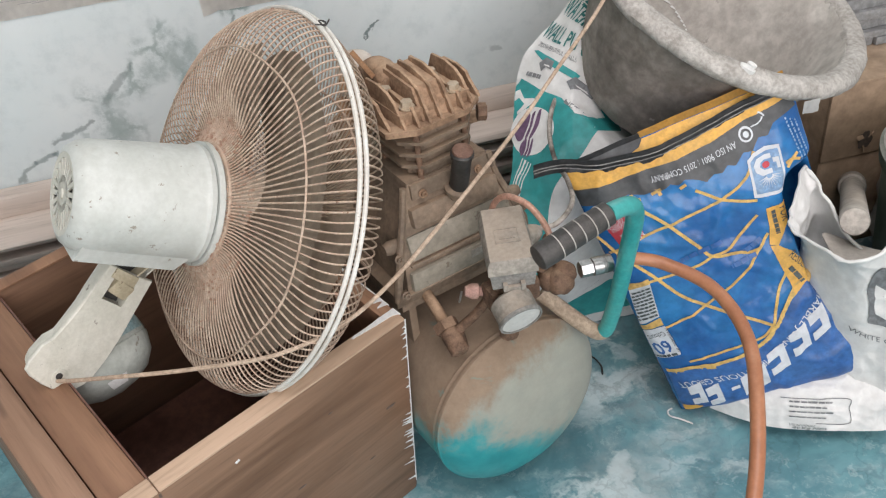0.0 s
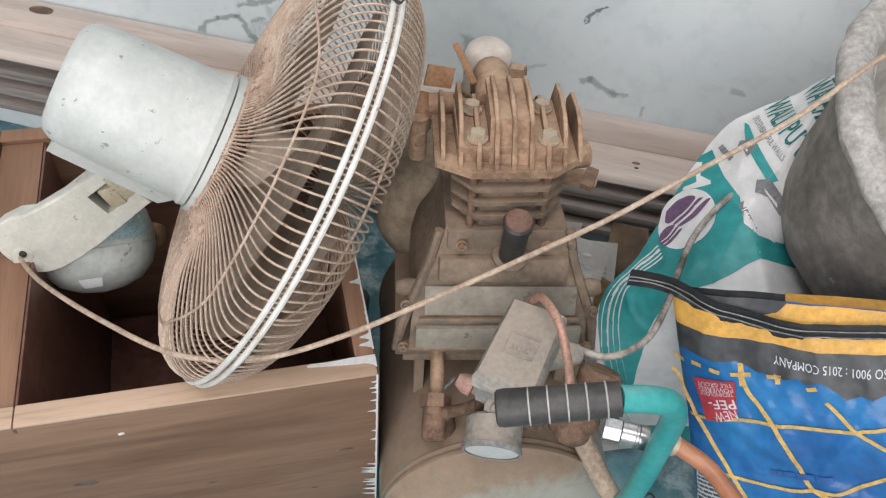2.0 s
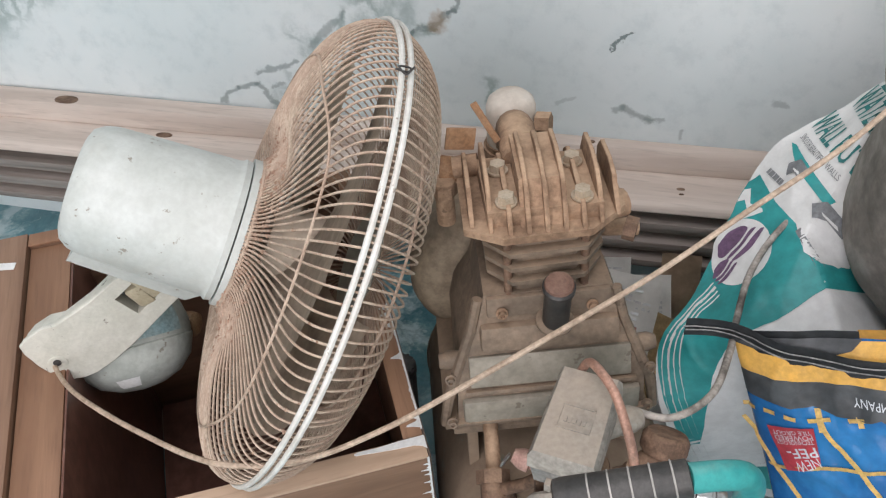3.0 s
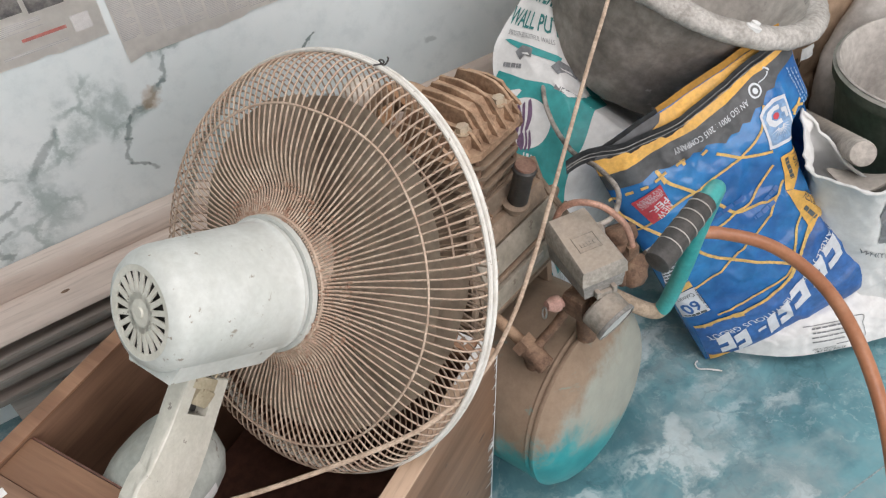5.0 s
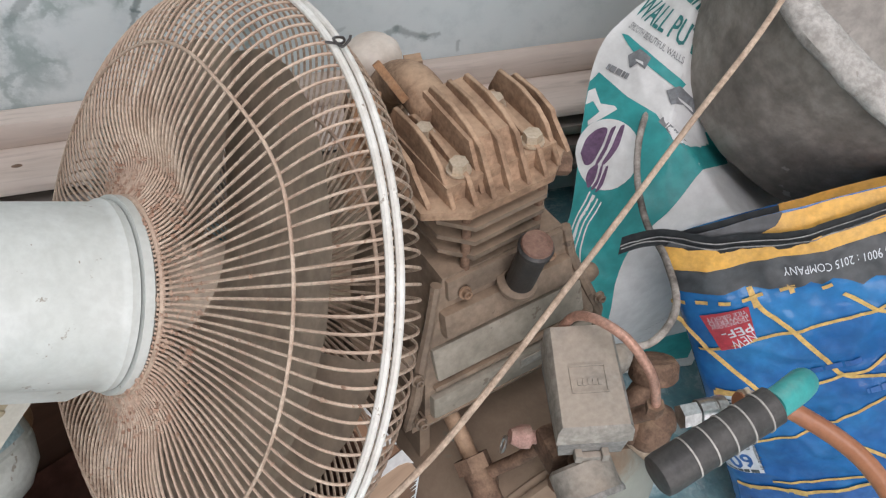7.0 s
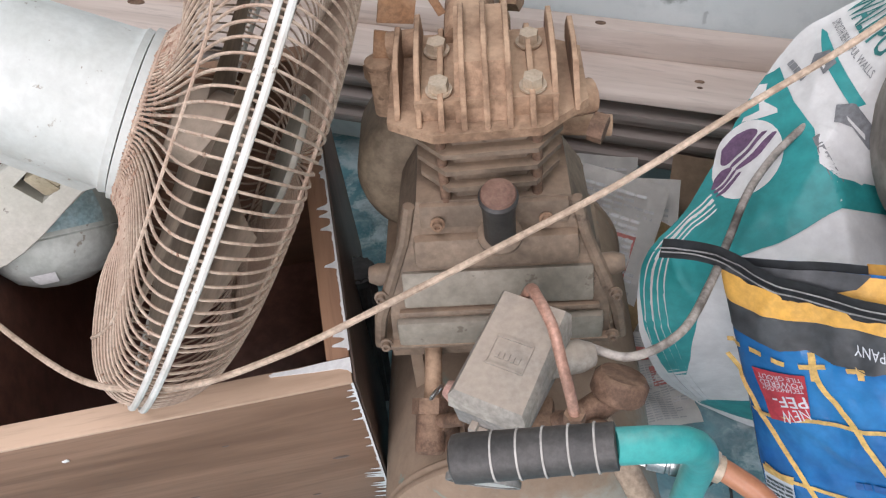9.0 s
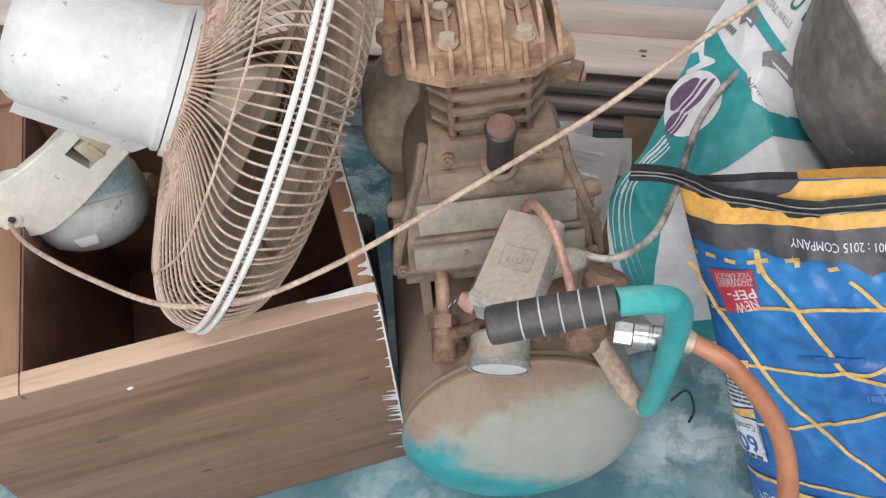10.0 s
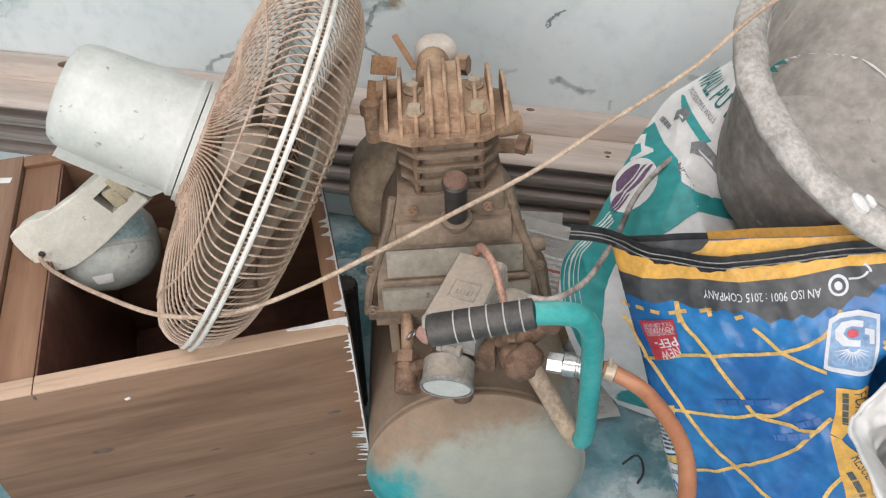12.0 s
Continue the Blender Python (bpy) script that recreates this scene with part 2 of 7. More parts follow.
M_WALL, M_FLOOR = wall_marble(), floor_marble()
M_JOINT = plain("pale_joint", (0.30, 0.38, 0.39), (0.24, 0.31, 0.32), 0.7, scale=30)
M_PLASTER = plain("plaster", (0.62, 0.63, 0.61), (0.70, 0.70, 0.68), 0.85, scale=4, grain=0.3)
M_BOXWOOD = wood("stained_board", (0.15, 0.082, 0.047), (0.29, 0.175, 0.112), 0)
M_BOXEDGE = wood("pale_board_edge", (0.39, 0.265, 0.175), (0.57, 0.41, 0.295), 0)
M_BOXSIDE = wood("stained_board_side", (0.21, 0.11, 0.064), (0.35, 0.20, 0.12), 1)
M_BOXDARK = plain("dark_laminate", (0.085, 0.055, 0.042), (0.13, 0.088, 0.068), 0.45, scale=12, dust=(0.2, 0.15, 0.12), dust_level=0.75)
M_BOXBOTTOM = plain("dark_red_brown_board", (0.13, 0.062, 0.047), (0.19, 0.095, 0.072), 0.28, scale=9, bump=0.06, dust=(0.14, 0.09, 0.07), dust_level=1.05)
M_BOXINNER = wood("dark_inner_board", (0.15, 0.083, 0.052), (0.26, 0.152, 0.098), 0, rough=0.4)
M_BOXMID = wood("brown_side_board", (0.20, 0.112, 0.07), (0.34, 0.21, 0.138), 1)
M_PLANK = wood("raw_plank", (0.56, 0.47, 0.41), (0.73, 0.64, 0.575), 0, rough=0.75)
M_PROFILE = wood("grey_brown_profile", (0.24, 0.20, 0.175), (0.42, 0.37, 0.335), 0, rough=0.5, knots=False)
M_WHITEPAINT = plain("white_paint", (0.78, 0.79, 0.78), (0.70, 0.71, 0.70), 0.5, grain=0.3)
M_FANWHITE = plain("aged_white_enamel", (0.60, 0.63, 0.605), (0.53, 0.56, 0.53), 0.42, scale=22, bump=0.05, spots=(0.2, 0.16, 0.11), dust=(0.56, 0.53, 0.47), dust_level=1.05, grain=0.22)
M_FANPLASTIC = plain("yellowed_plastic", (0.65, 0.645, 0.575), (0.57, 0.57, 0.50), 0.5, scale=34, spots=(0.13, 0.105, 0.08), dust=(0.47, 0.44, 0.38), dust_level=1.05, grain=0.25)
M_CUP = plain("greyed_cup_plastic", (0.50, 0.535, 0.50), (0.40, 0.435, 0.40), 0.45, scale=18, spots=(0.20, 0.165, 0.12), dust=(0.42, 0.37, 0.30), dust_level=1.0, grain=0.5)
M_HINGE = plain("cream_hinge_plastic", (0.52, 0.47, 0.345), (0.42, 0.37, 0.26), 0.55, scale=40, spots=(0.15, 0.11, 0.07), grain=0.5)
M_KNOB = plain("tan_knob", (0.42, 0.27, 0.155), (0.33, 0.20, 0.11), 0.6, scale=50)
M_WIRE = plain("dusty_cream_wire", (0.55, 0.445, 0.35), (0.38, 0.28, 0.21), 0.7, scale=45, bump=0.3, dust=(0.47, 0.345, 0.265), dust_level=0.7)
M_RING = plain("white_ring_enamel", (0.72, 0.72, 0.68), (0.62, 0.60, 0.55), 0.4, scale=30, spots=(0.2, 0.15, 0.1), grain=0.3)
M_BLADE = plain("dusty_grey_blade", (0.40, 0.335, 0.265), (0.47, 0.395, 0.315), 0.7, scale=10, dust=(0.45, 0.37, 0.29), dust_level=0.7, grain=0.8)
M_BLACK = plain("black_plastic", (0.032, 0.031, 0.03), (0.060, 0.057, 0.054), 0.5, scale=40)
M_CAST = plain("tan_dusted_casting", (0.22, 0.137, 0.085), (0.38, 0.252, 0.163), 0.85, scale=28, bump=0.5, dust=(0.47, 0.33, 0.22), dust_level=0.8, spots=(0.12, 0.08, 0.05))
M_CRANK = plain("grey_casting_dusty", (0.15, 0.113, 0.082), (0.245, 0.182, 0.13), 0.7, scale=16, bump=0.35, dust=(0.33, 0.24, 0.165), dust_level=0.80, spots=(0.08, 0.057, 0.042), grain=0.9)
M_PALECAST = plain("pale_grey_green_casting", (0.215, 0.195, 0.155), (0.30, 0.27, 0.22), 0.65, scale=14, bump=0.25, dust=(0.35, 0.27, 0.195), dust_level=0.95, spots=(0.12, 0.095, 0.07), grain=0.7)
M_RUST = plain("rusty_brass", (0.105, 0.062, 0.04), (0.205, 0.125, 0.082), 0.8, scale=60, bump=0.6, dust=(0.31, 0.21, 0.138), dust_level=0.85)
M_CAPBROWN = plain("dull_red_brown_cap", (0.115, 0.058, 0.04), (0.17, 0.095, 0.07), 0.7, scale=50, dust=(0.26, 0.17, 0.12), dust_level=1.0)
M_BOLT = plain("zinc_bolt", (0.46, 0.37, 0.27), (0.56, 0.47, 0.36), 0.42, 0.35, scale=60, dust=(0.50, 0.40, 0.29), dust_level=1.15, grain=0.5)
M_CHROME = plain("chrome", (0.60, 0.60, 0.60), (0.46, 0.46, 0.46), 0.3, 1.0, scale=25, bump=0.02)
M_COPPER = plain("copper_tube", (0.52, 0.30, 0.225), (0.43, 0.25, 0.19), 0.45, 0.25, scale=50, dust=(0.52, 0.37, 0.29), dust_level=0.95)
M_SWITCH = plain("grey_dusty_plastic", (0.27, 0.255, 0.225), (0.34, 0.315, 0.275), 0.65, scale=25, dust=(0.39, 0.335, 0.275), dust_level=0.7)
M_SWITCHSIDE = plain("scuffed_grey_plastic", (0.20, 0.20, 0.19), (0.27, 0.265, 0.25), 0.6, scale=40, dust=(0.42, 0.36, 0.30), dust_level=0.95)
M_GAUGE = plain("frosted_gauge_face", (0.55, 0.55, 0.53), (0.62, 0.61, 0.58), 0.35, scale=30, grain=0.3)
M_TEALPIPE = plain("teal_enamel_tube", (0.018, 0.30, 0.30), (0.055, 0.36, 0.345), 0.4, scale=22, dust=(0.34, 0.315, 0.26), dust_level=0.95, grain=0.5)
M_TANPIPE = plain("caked_tube", (0.45, 0.36, 0.27), (0.36, 0.28, 0.21), 0.85, scale=30)
M_TANK = tank_paint()
M_HOSE = plain("orange_rubber_hose", (0.36, 0.150, 0.078), (0.43, 0.19, 0.10), 0.38, scale=22, dust=(0.48, 0.30, 0.2), dust_level=1.0, grain=0.35)
M_CORD = plain("dusty_cord", (0.52, 0.41, 0.315), (0.38, 0.285, 0.21), 0.7, scale=40)
M_CABLE = plain("grey_dusty_cable", (0.42, 0.385, 0.345), (0.085, 0.075, 0.065), 0.65, scale=30)
M_CEMENT = plain("cement_crust", (0.41, 0.39, 0.362), (0.53, 0.51, 0.475), 0.92, scale=9, bump=0.6, spots=(0.27, 0.255, 0.235), grain=0.7)
M_CEMENTDARK = plain("cement_stained_rubber", (0.18, 0.163, 0.143), (0.31, 0.285, 0.255), 0.88, scale=8, bump=0.7, spots=(0.42, 0.395, 0.36))
M_LIP = plain("cement_lip", (0.46, 0.445, 0.42), (0.36, 0.345, 0.32), 0.9, scale=24, bump=0.6, spots=(0.25, 0.23, 0.21))
M_BAGBLUE = plain("blue_woven_film", (0.014, 0.10, 0.32), (0.024, 0.19, 0.46), 0.25, scale=8, bump=0.7, dust=(0.19, 0.27, 0.39), dust_level=0.96, grain=0.6)
M_BAGDARK = plain("charcoal_print", (0.045, 0.05, 0.055), (0.075, 0.08, 0.085), 0.45, scale=12, dust=(0.2, 0.2, 0.2), dust_level=0.95)
M_BAGYELLOW = plain("yellow_print", (0.72, 0.40, 0.075), (0.62, 0.36, 0.09), 0.5, scale=20, dust=(0.55, 0.4, 0.2), dust_level=1.05, grain=0.6)
M_BAGLINE = plain("gold_line_print", (0.66, 0.45, 0.14), (0.55, 0.36, 0.12), 0.5, scale=30)
M_BAGWHITE = plain("white_print", (0.62, 0.66, 0.70), (0.55, 0.58, 0.62), 0.5, scale=20, grain=0.3)
M_BAGRED = plain("red_print", (0.50, 0.045, 0.06), (0.42, 0.05, 0.07), 0.45, scale=20)
M_BAGNAVY = plain("dusty_navy_print", (0.022, 0.095, 0.30), (0.04, 0.14, 0.38), 0.42, scale=14, dust=(0.22, 0.27, 0.36), dust_level=0.95)
M_EMBLEM = plain("pale_blue_print", (0.14, 0.27, 0.48), (0.24, 0.38, 0.56), 0.45, scale=30)
M_SACKTEAL = plain("teal_print_sack", (0.02, 0.25, 0.25), (0.035, 0.31, 0.31), 0.5, scale=9, bump=0.25, dust=(0.3, 0.36, 0.35), dust_level=1.05, grain=0.6)
M_SACKWHITE = plain("white_woven_sack", (0.73, 0.74, 0.73), (0.63, 0.64, 0.63), 0.6, scale=10, bump=0.25, dust=(0.5, 0.48, 0.44), dust_level=1.1, grain=0.3)
M_SACKPURPLE = plain("purple_print", (0.13, 0.075, 0.14), (0.16, 0.09, 0.17), 0.55, scale=30)
M_INK = plain("dark_ink", (0.05, 0.07, 0.075), (0.09, 0.11, 0.115), 0.6, scale=40)
M_TEALINK = plain("teal_ink", (0.02, 0.16, 0.16), (0.03, 0.21, 0.20), 0.6, scale=40)
M_SACKBROWN = plain("cement_grey_sack", (0.24, 0.215, 0.19), (0.31, 0.28, 0.25), 0.9, scale=12, bump=0.4, dust=(0.36, 0.33, 0.30), dust_level=0.9)
M_CARTON = plain("brown_carton", (0.34, 0.245, 0.165), (0.40, 0.29, 0.20), 0.85, scale=5, bump=0.1, dust=(0.42, 0.34, 0.26), dust_level=0.9)
M_SLATE = plain("grey_slate_strip", (0.23, 0.24, 0.245), (0.35, 0.36, 0.365), 0.6, scale=14, bump=0.4)
M_PVC = plain("dusty_pvc", (0.45, 0.42, 0.38), (0.36, 0.335, 0.30), 0.7, scale=15, dust=(0.44, 0.39, 0.33), dust_level=0.8)
M_BUCKET = plain("dusty_green_plastic", (0.075, 0.12, 0.085), (0.13, 0.165, 0.125), 0.55, scale=10, dust=(0.40, 0.395, 0.36), dust_level=0.75)
M_NEWS = plain("newsprint", (0.84, 0.82, 0.78), (0.77, 0.75, 0.71), 0.85, scale=8, bump=0.05, grain=0.3)
M_NEWSINK = plain("news_ink", (0.56, 0.555, 0.55), (0.65, 0.64, 0.63), 0.85, scale=90, grain=0.4)
M_NEWSPHOTO = plain("news_photo", (0.06, 0.06, 0.065), (0.22, 0.21, 0.20), 0.8, scale=40)
M_NEWSRED = plain("news_red", (0.50, 0.17, 0.15), (0.42, 0.15, 0.13), 0.85, scale=60)
M_FILTER = plain("white_filter_cap", (0.66, 0.60, 0.53), (0.56, 0.49, 0.42), 0.5, scale=20, dust=(0.5, 0.4, 0.3), dust_level=1.05, grain=0.3)
M_SACKGREY = plain("grey_cloth_sack", (0.40, 0.375, 0.345), (0.51, 0.485, 0.455), 0.92, scale=10, bump=0.5, dust=(0.52, 0.50, 0.47), dust_level=0.9, grain=0.6)
M_LINER = plain("beige_paper_liner", (0.55, 0.51, 0.46), (0.42, 0.385, 0.345), 0.85, scale=14, bump=0.6, dust=(0.5, 0.47, 0.43), dust_level=0.9, grain=0.6)
M_HOLE = plain("shadowed_hollow", (0.07, 0.055, 0.045), (0.11, 0.088, 0.07), 0.9)
M_SCRAP = plain("yellow_brown_card", (0.46, 0.33, 0.17), (0.38, 0.27, 0.14), 0.85, scale=14)
M_BAGGREY = plain("grey_print", (0.16, 0.17, 0.18), (0.22, 0.23, 0.24), 0.6, scale=25)
M_TAB = plain("rust_brown_sheet", (0.30, 0.165, 0.085), (0.38, 0.235, 0.14), 0.75, scale=40, dust=(0.45, 0.32, 0.22), dust_level=0.9)
M_PINK = plain("pinkish_brass", (0.40, 0.235, 0.195), (0.48, 0.30, 0.25), 0.6, scale=60, bump=0.4, dust=(0.45, 0.32, 0.25), dust_level=0.9)
M_FLYWHEEL = plain("olive_dusty_iron", (0.22, 0.172, 0.122), (0.30, 0.24, 0.168), 0.7, scale=14, dust=(0.40, 0.31, 0.22), dust_level=0.9)
M_BAGSTITCH = plain("worn_stitching", (0.30, 0.30, 0.29), (0.14, 0.14, 0.14), 0.7, scale=40)
M_TUFT = plain("reddish_dust", (0.33, 0.20, 0.14), (0.50, 0.37, 0.285), 0.95, scale=60)
M_KNOT = plain("dark_knot", (0.10, 0.06, 0.04), (0.24, 0.16, 0.11), 0.8, scale=50)
M_BLUESTICK = plain("faded_blue_sticker", (0.30, 0.46, 0.50), (0.40, 0.53, 0.55), 0.5, scale=30)

# ---- mesh helpers ----


def part(name, bm, material, parent=None, label="", smooth=True):
    """Links a bmesh as one mesh object, under a thing or a part where one is given."""
    me = bpy.data.meshes.new(name)
    bmesh.ops.recalc_face_normals(bm, faces=bm.faces)
    for f in bm.faces:
        f.smooth = smooth
    bm.to_mesh(me)
    bm.free()
    me.materials.append(material)
    if smooth:
        me.set_sharp_from_angle(angle=radians(40))
    ob = new(name, me)
    if parent is not None:
        ob.parent = parent
    if label:
        tagged(ob, label)
    return ob


def thing(name, m, label, category, group="", kind=""):
    """An empty at a thing's base, to carry its parts."""
    ob = new(name)
    ob.empty_display_size = 0.05
    ob.matrix_world = m
    return tagged(ob, label, category, group, kind)


def block(bm, size, m=Matrix(), bevel=0.0, taper=1.0):
    """A bevelled block about m's origin; taper narrows its top."""
    made = bmesh.ops.create_cube(bm, size=1.0)
    vs = made["verts"]
    for v in vs:
        k = taper if v.co.z > 0 else 1.0
        v.co = Vector((v.co.x * size[0] * k, v.co.y * size[1] * k, v.co.z * size[2]))
    if bevel:
        es = list({e for v in vs for e in v.link_edges})
        out = bmesh.ops.bevel(bm, geom=es, offset=bevel, segments=2, affect="EDGES", profile=0.6)
        vs = list({v for f in out["faces"] for v in f.verts} | {v for v in vs if v.is_valid})
    bmesh.ops.transform(bm, matrix=m, verts=vs)
    return bm


def boxed(size, m=Matrix(), bevel=0.0, taper=1.0):
    return block(bmesh.new(), size, m, bevel, taper)


def lathe(bm, profile, n=32, m=Matrix(), closed=False):
    """Turns a profile of (radius, height) about m's z."""
    rings = []
    for r, h in profile:
        if r < 1e-6:
            rings.append([bm.verts.new(m @ Vector((0, 0, h)))])
        else:
            rings.append([bm.verts.new(m @ Vector((r * math.cos(2 * math.pi * i / n), r * math.sin(2 * math.pi * i / n), h))) for i in range(n)])
    for a, b in zip(rings, rings[1:] + ([rings[0]] if closed else [])):
        for i in range(n):
            j = (i + 1) % n
            if len(a) == 1 and len(b) == 1:
                continue
            if len(a) == 1:
                bm.faces.new((a[0], b[i], b[j]))
            elif len(b) == 1:
                bm.faces.new((a[i], a[j], b[0]))
            else:
                bm.faces.new((a[i], a[j], b[j], b[i]))
    return bm


def turned(profile, n=32, m=Matrix(), closed=False):
    return lathe(bmesh.new(), profile, n, m, closed)


def glide(points, steps=8):
    """A smooth curve through points."""
    p = [Vector(q) for q in points]
    p = [2 * p[0] - p[1], *p, 2 * p[-1] - p[-2]]
    out = []
    for i in range(1, len(p) - 2):
        a, b, c, d = p[i - 1:i + 3]
        for k in range(steps):
            s = k / steps
            out.append(0.5 * (2 * b + (c - a) * s + (2 * a - 5 * b + 4 * c - d) * s * s + (3 * b - a - 3 * c + d) * s ** 3))
    return out + [p[-2]]


def sweep(bm, path, r, n=8, closed=False, caps=True):
    """A round tube along a path; r is one radius or one for each point."""
    path = [Vector(q) for q in path]
    k = len(path)
    rs = r if isinstance(r, (list, tuple)) else [r] * k
    side = None
    rings = []
    for i, q in enumerate(path):
        d = (path[(i + 1) % k] - path[i - 1]) if closed else (path[min(i + 1, k - 1)] - path[max(i - 1, 0)])
        d.normalize()
        if side is None:
            side = d.orthogonal().normalized()
        side = (side - d * side.dot(d)).normalized()
        up = d.cross(side)
        rings.append([bm.verts.new(q + rs[i] * (math.cos(2 * math.pi * j / n) * side + math.sin(2 * math.pi * j / n) * up)) for j in range(n)])
    for i in range(k if closed else k - 1):
        a, b = rings[i], rings[(i + 1) % k]
        for j in range(n):
            bm.faces.new((a[j], a[(j + 1) % n], b[(j + 1) % n], b[j]))
    if caps and not closed:
        bm.faces.new(rings[0])
        bm.faces.new(rings[-1][::-1])
    return bm


def swept(path, r, n=8, closed=False):
    return sweep(bmesh.new(), path, r, n, closed)


def prism(bm, outline, z0, z1, m=Matrix(), taper=1.0):
    """An outline of (x, y) pulled up from z0 to z1."""
    lo = [bm.verts.new(m @ Vector((x, y, z0))) for x, y in outline]
    hi = [bm.verts.new(m @ Vector((x * taper, y * taper, z1))) for x, y in outline]
    bm.faces.new(lo[::-1])
    bm.faces.new(hi)
    for i in range(len(lo)):
        j = (i + 1) % len(lo)
        bm.faces.new((lo[i], lo[j], hi[j], hi[i]))
    return bm


def loft(bm, sections, m=Matrix()):
    """Joins sections, each a list of equally many points, into a closed body."""
    rings = [[bm.verts.new(m @ Vector(p)) for p in s] for s in sections]
    for a, b in zip(rings, rings[1:]):
        for i in range(len(a)):
            j = (i + 1) % len(a)
            bm.faces.new((a[i], a[j], b[j], b[i]))
    bm.faces.new(rings[0][::-1])
    bm.faces.new(rings[-1])
    return bm


def axes(o, x, y, z):
    """A pose from an origin and three directions."""
    return Matrix((( x[0], y[0], z[0], o[0]), (x[1], y[1], z[1], o[1]), (x[2], y[2], z[2], o[2]), (0, 0, 0, 1)))


def along(a, b):
    """The pose at a whose z points to b."""
    a, b = Vector(a), Vector(b)
    return Matrix.Translation(a) @ (b - a).to_track_quat("Z", "Y").to_matrix().to_4x4()


def hexagon(r):
    return [(r * math.cos(math.pi * i / 3), r * math.sin(math.pi * i / 3)) for i in range(6)]


def sack(corners, n=14, power=5.0, crease=0.012, seed=0, scale=9.0, waves=None):
    """A filled sack: a rounded cube laid into eight corners (bottom ring, then top ring), with folds."""
    bm = bmesh.new()
    bmesh.ops.create_cube(bm, size=2.0)
    bmesh.ops.subdivide_edges(bm, edges=bm.edges, cuts=n, use_grid_fill=True)
    c = [Vector(q) for q in corners]
    mid = sum(c, Vector()) / 8
    for v in bm.verts:
        p = v.co.copy()
        norm = (abs(p.x) ** power + abs(p.y) ** power + abs(p.z) ** power) ** (1 / power)
        p /= norm
        a, b, h = (p.x + 1) / 2, (p.y + 1) / 2, (p.z + 1) / 2
        lo = c[0] * (1 - a) * (1 - b) + c[1] * a * (1 - b) + c[2] * a * b + c[3] * (1 - a) * b
        hi = c[4] * (1 - a) * (1 - b) + c[5] * a * (1 - b) + c[6] * a * b + c[7] * (1 - a) * b
        q = lo * (1 - h) + hi * h
        out = (q - mid).normalized()
        k = noise.fractal(q * scale + Vector((seed * 7.3, 0, 0)), 1.0, 2.0, 4) * crease
        k += crease * 0.9 * (1 - abs(noise.noise(q * scale * 1.7 + Vector((0, seed * 3.1, 5))) * 2.2)) * noise.noise(q * 5 + Vector((seed, 2, 0)))
        q = q + out * k
        q.z = max(q.z, 0.0)
        v.co = q
    return bm

# ---- room ----
WALL_Y = 1.899


def slab(name, lo, hi, material, label, category):
    size = [b - a for a, b in zip(lo, hi)]
    ob = part(name, boxed(size, pose(*[(a + b) / 2 for a, b in zip(lo, hi)])), material, smooth=False)
    return tagged(ob, label, category, kind="structure")


slab("floor", (-2.4, -1.7, -0.12), (2.6, WALL_Y, 0.0), M_FLOOR, "glossy blue and white marble-patterned floor with dust on it", "floor")
part("tile_joint", boxed((4.9, 0.0022, 0.0012), pose(0.1, 0.936, 0.0)), M_JOINT, bpy.data.objects["floor"], "pale thin joint between floor slabs", False)
slab("wall_north", (-2.4, WALL_Y, -0.12), (2.6, WALL_Y + 0.15, 2.8), M_WALL, "pale grey-blue marble wall with dark green veins", "wall")
slab("wall_west", (-2.55, -1.7, -0.12), (-2.4, WALL_Y + 0.15, 2.8), M_PLASTER, "plain white plastered side wall of the room", "wall")
slab("wall_east", (2.6, -1.7, -0.12), (2.75, WALL_Y + 0.15, 2.8), M_PLASTER, "plain white plastered side wall of the room", "wall")
# Unseen back wall, with an opening added for the south lamp.
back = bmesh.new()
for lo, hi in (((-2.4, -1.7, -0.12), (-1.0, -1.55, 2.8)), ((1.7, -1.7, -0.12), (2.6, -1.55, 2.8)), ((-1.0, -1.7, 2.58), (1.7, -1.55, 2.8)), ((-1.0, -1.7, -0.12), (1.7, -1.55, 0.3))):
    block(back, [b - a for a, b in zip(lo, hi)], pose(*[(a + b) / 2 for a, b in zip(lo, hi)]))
tagged(part("wall_south", back, M_PLASTER, smooth=False), "plain white unseen wall with a wide opening added for a lamp", "wall", kind="structure")
# Unseen ceiling, added to bounce light, with a gap for the overhead lamp.
top = bmesh.new()
for lo, hi in (((-2.4, -1.55, 2.7), (-0.45, WALL_Y, 2.8)), ((1.05, -1.55, 2.7), (2.6, WALL_Y, 2.8)), ((-0.45, 0.9, 2.7), (1.05, WALL_Y, 2.8)), ((-0.45, -1.55, 2.7), (1.05, -0.2, 2.8))):
    block(top, [b - a for a, b in zip(lo, hi)], pose(*[(a + b) / 2 for a, b in zip(lo, hi)]))
tagged(part("ceiling", top, M_PLASTER, smooth=False), "plain white unseen ceiling with an opening added for a lamp", "ceiling", kind="structure")

# ---- timber stack at the wall ----


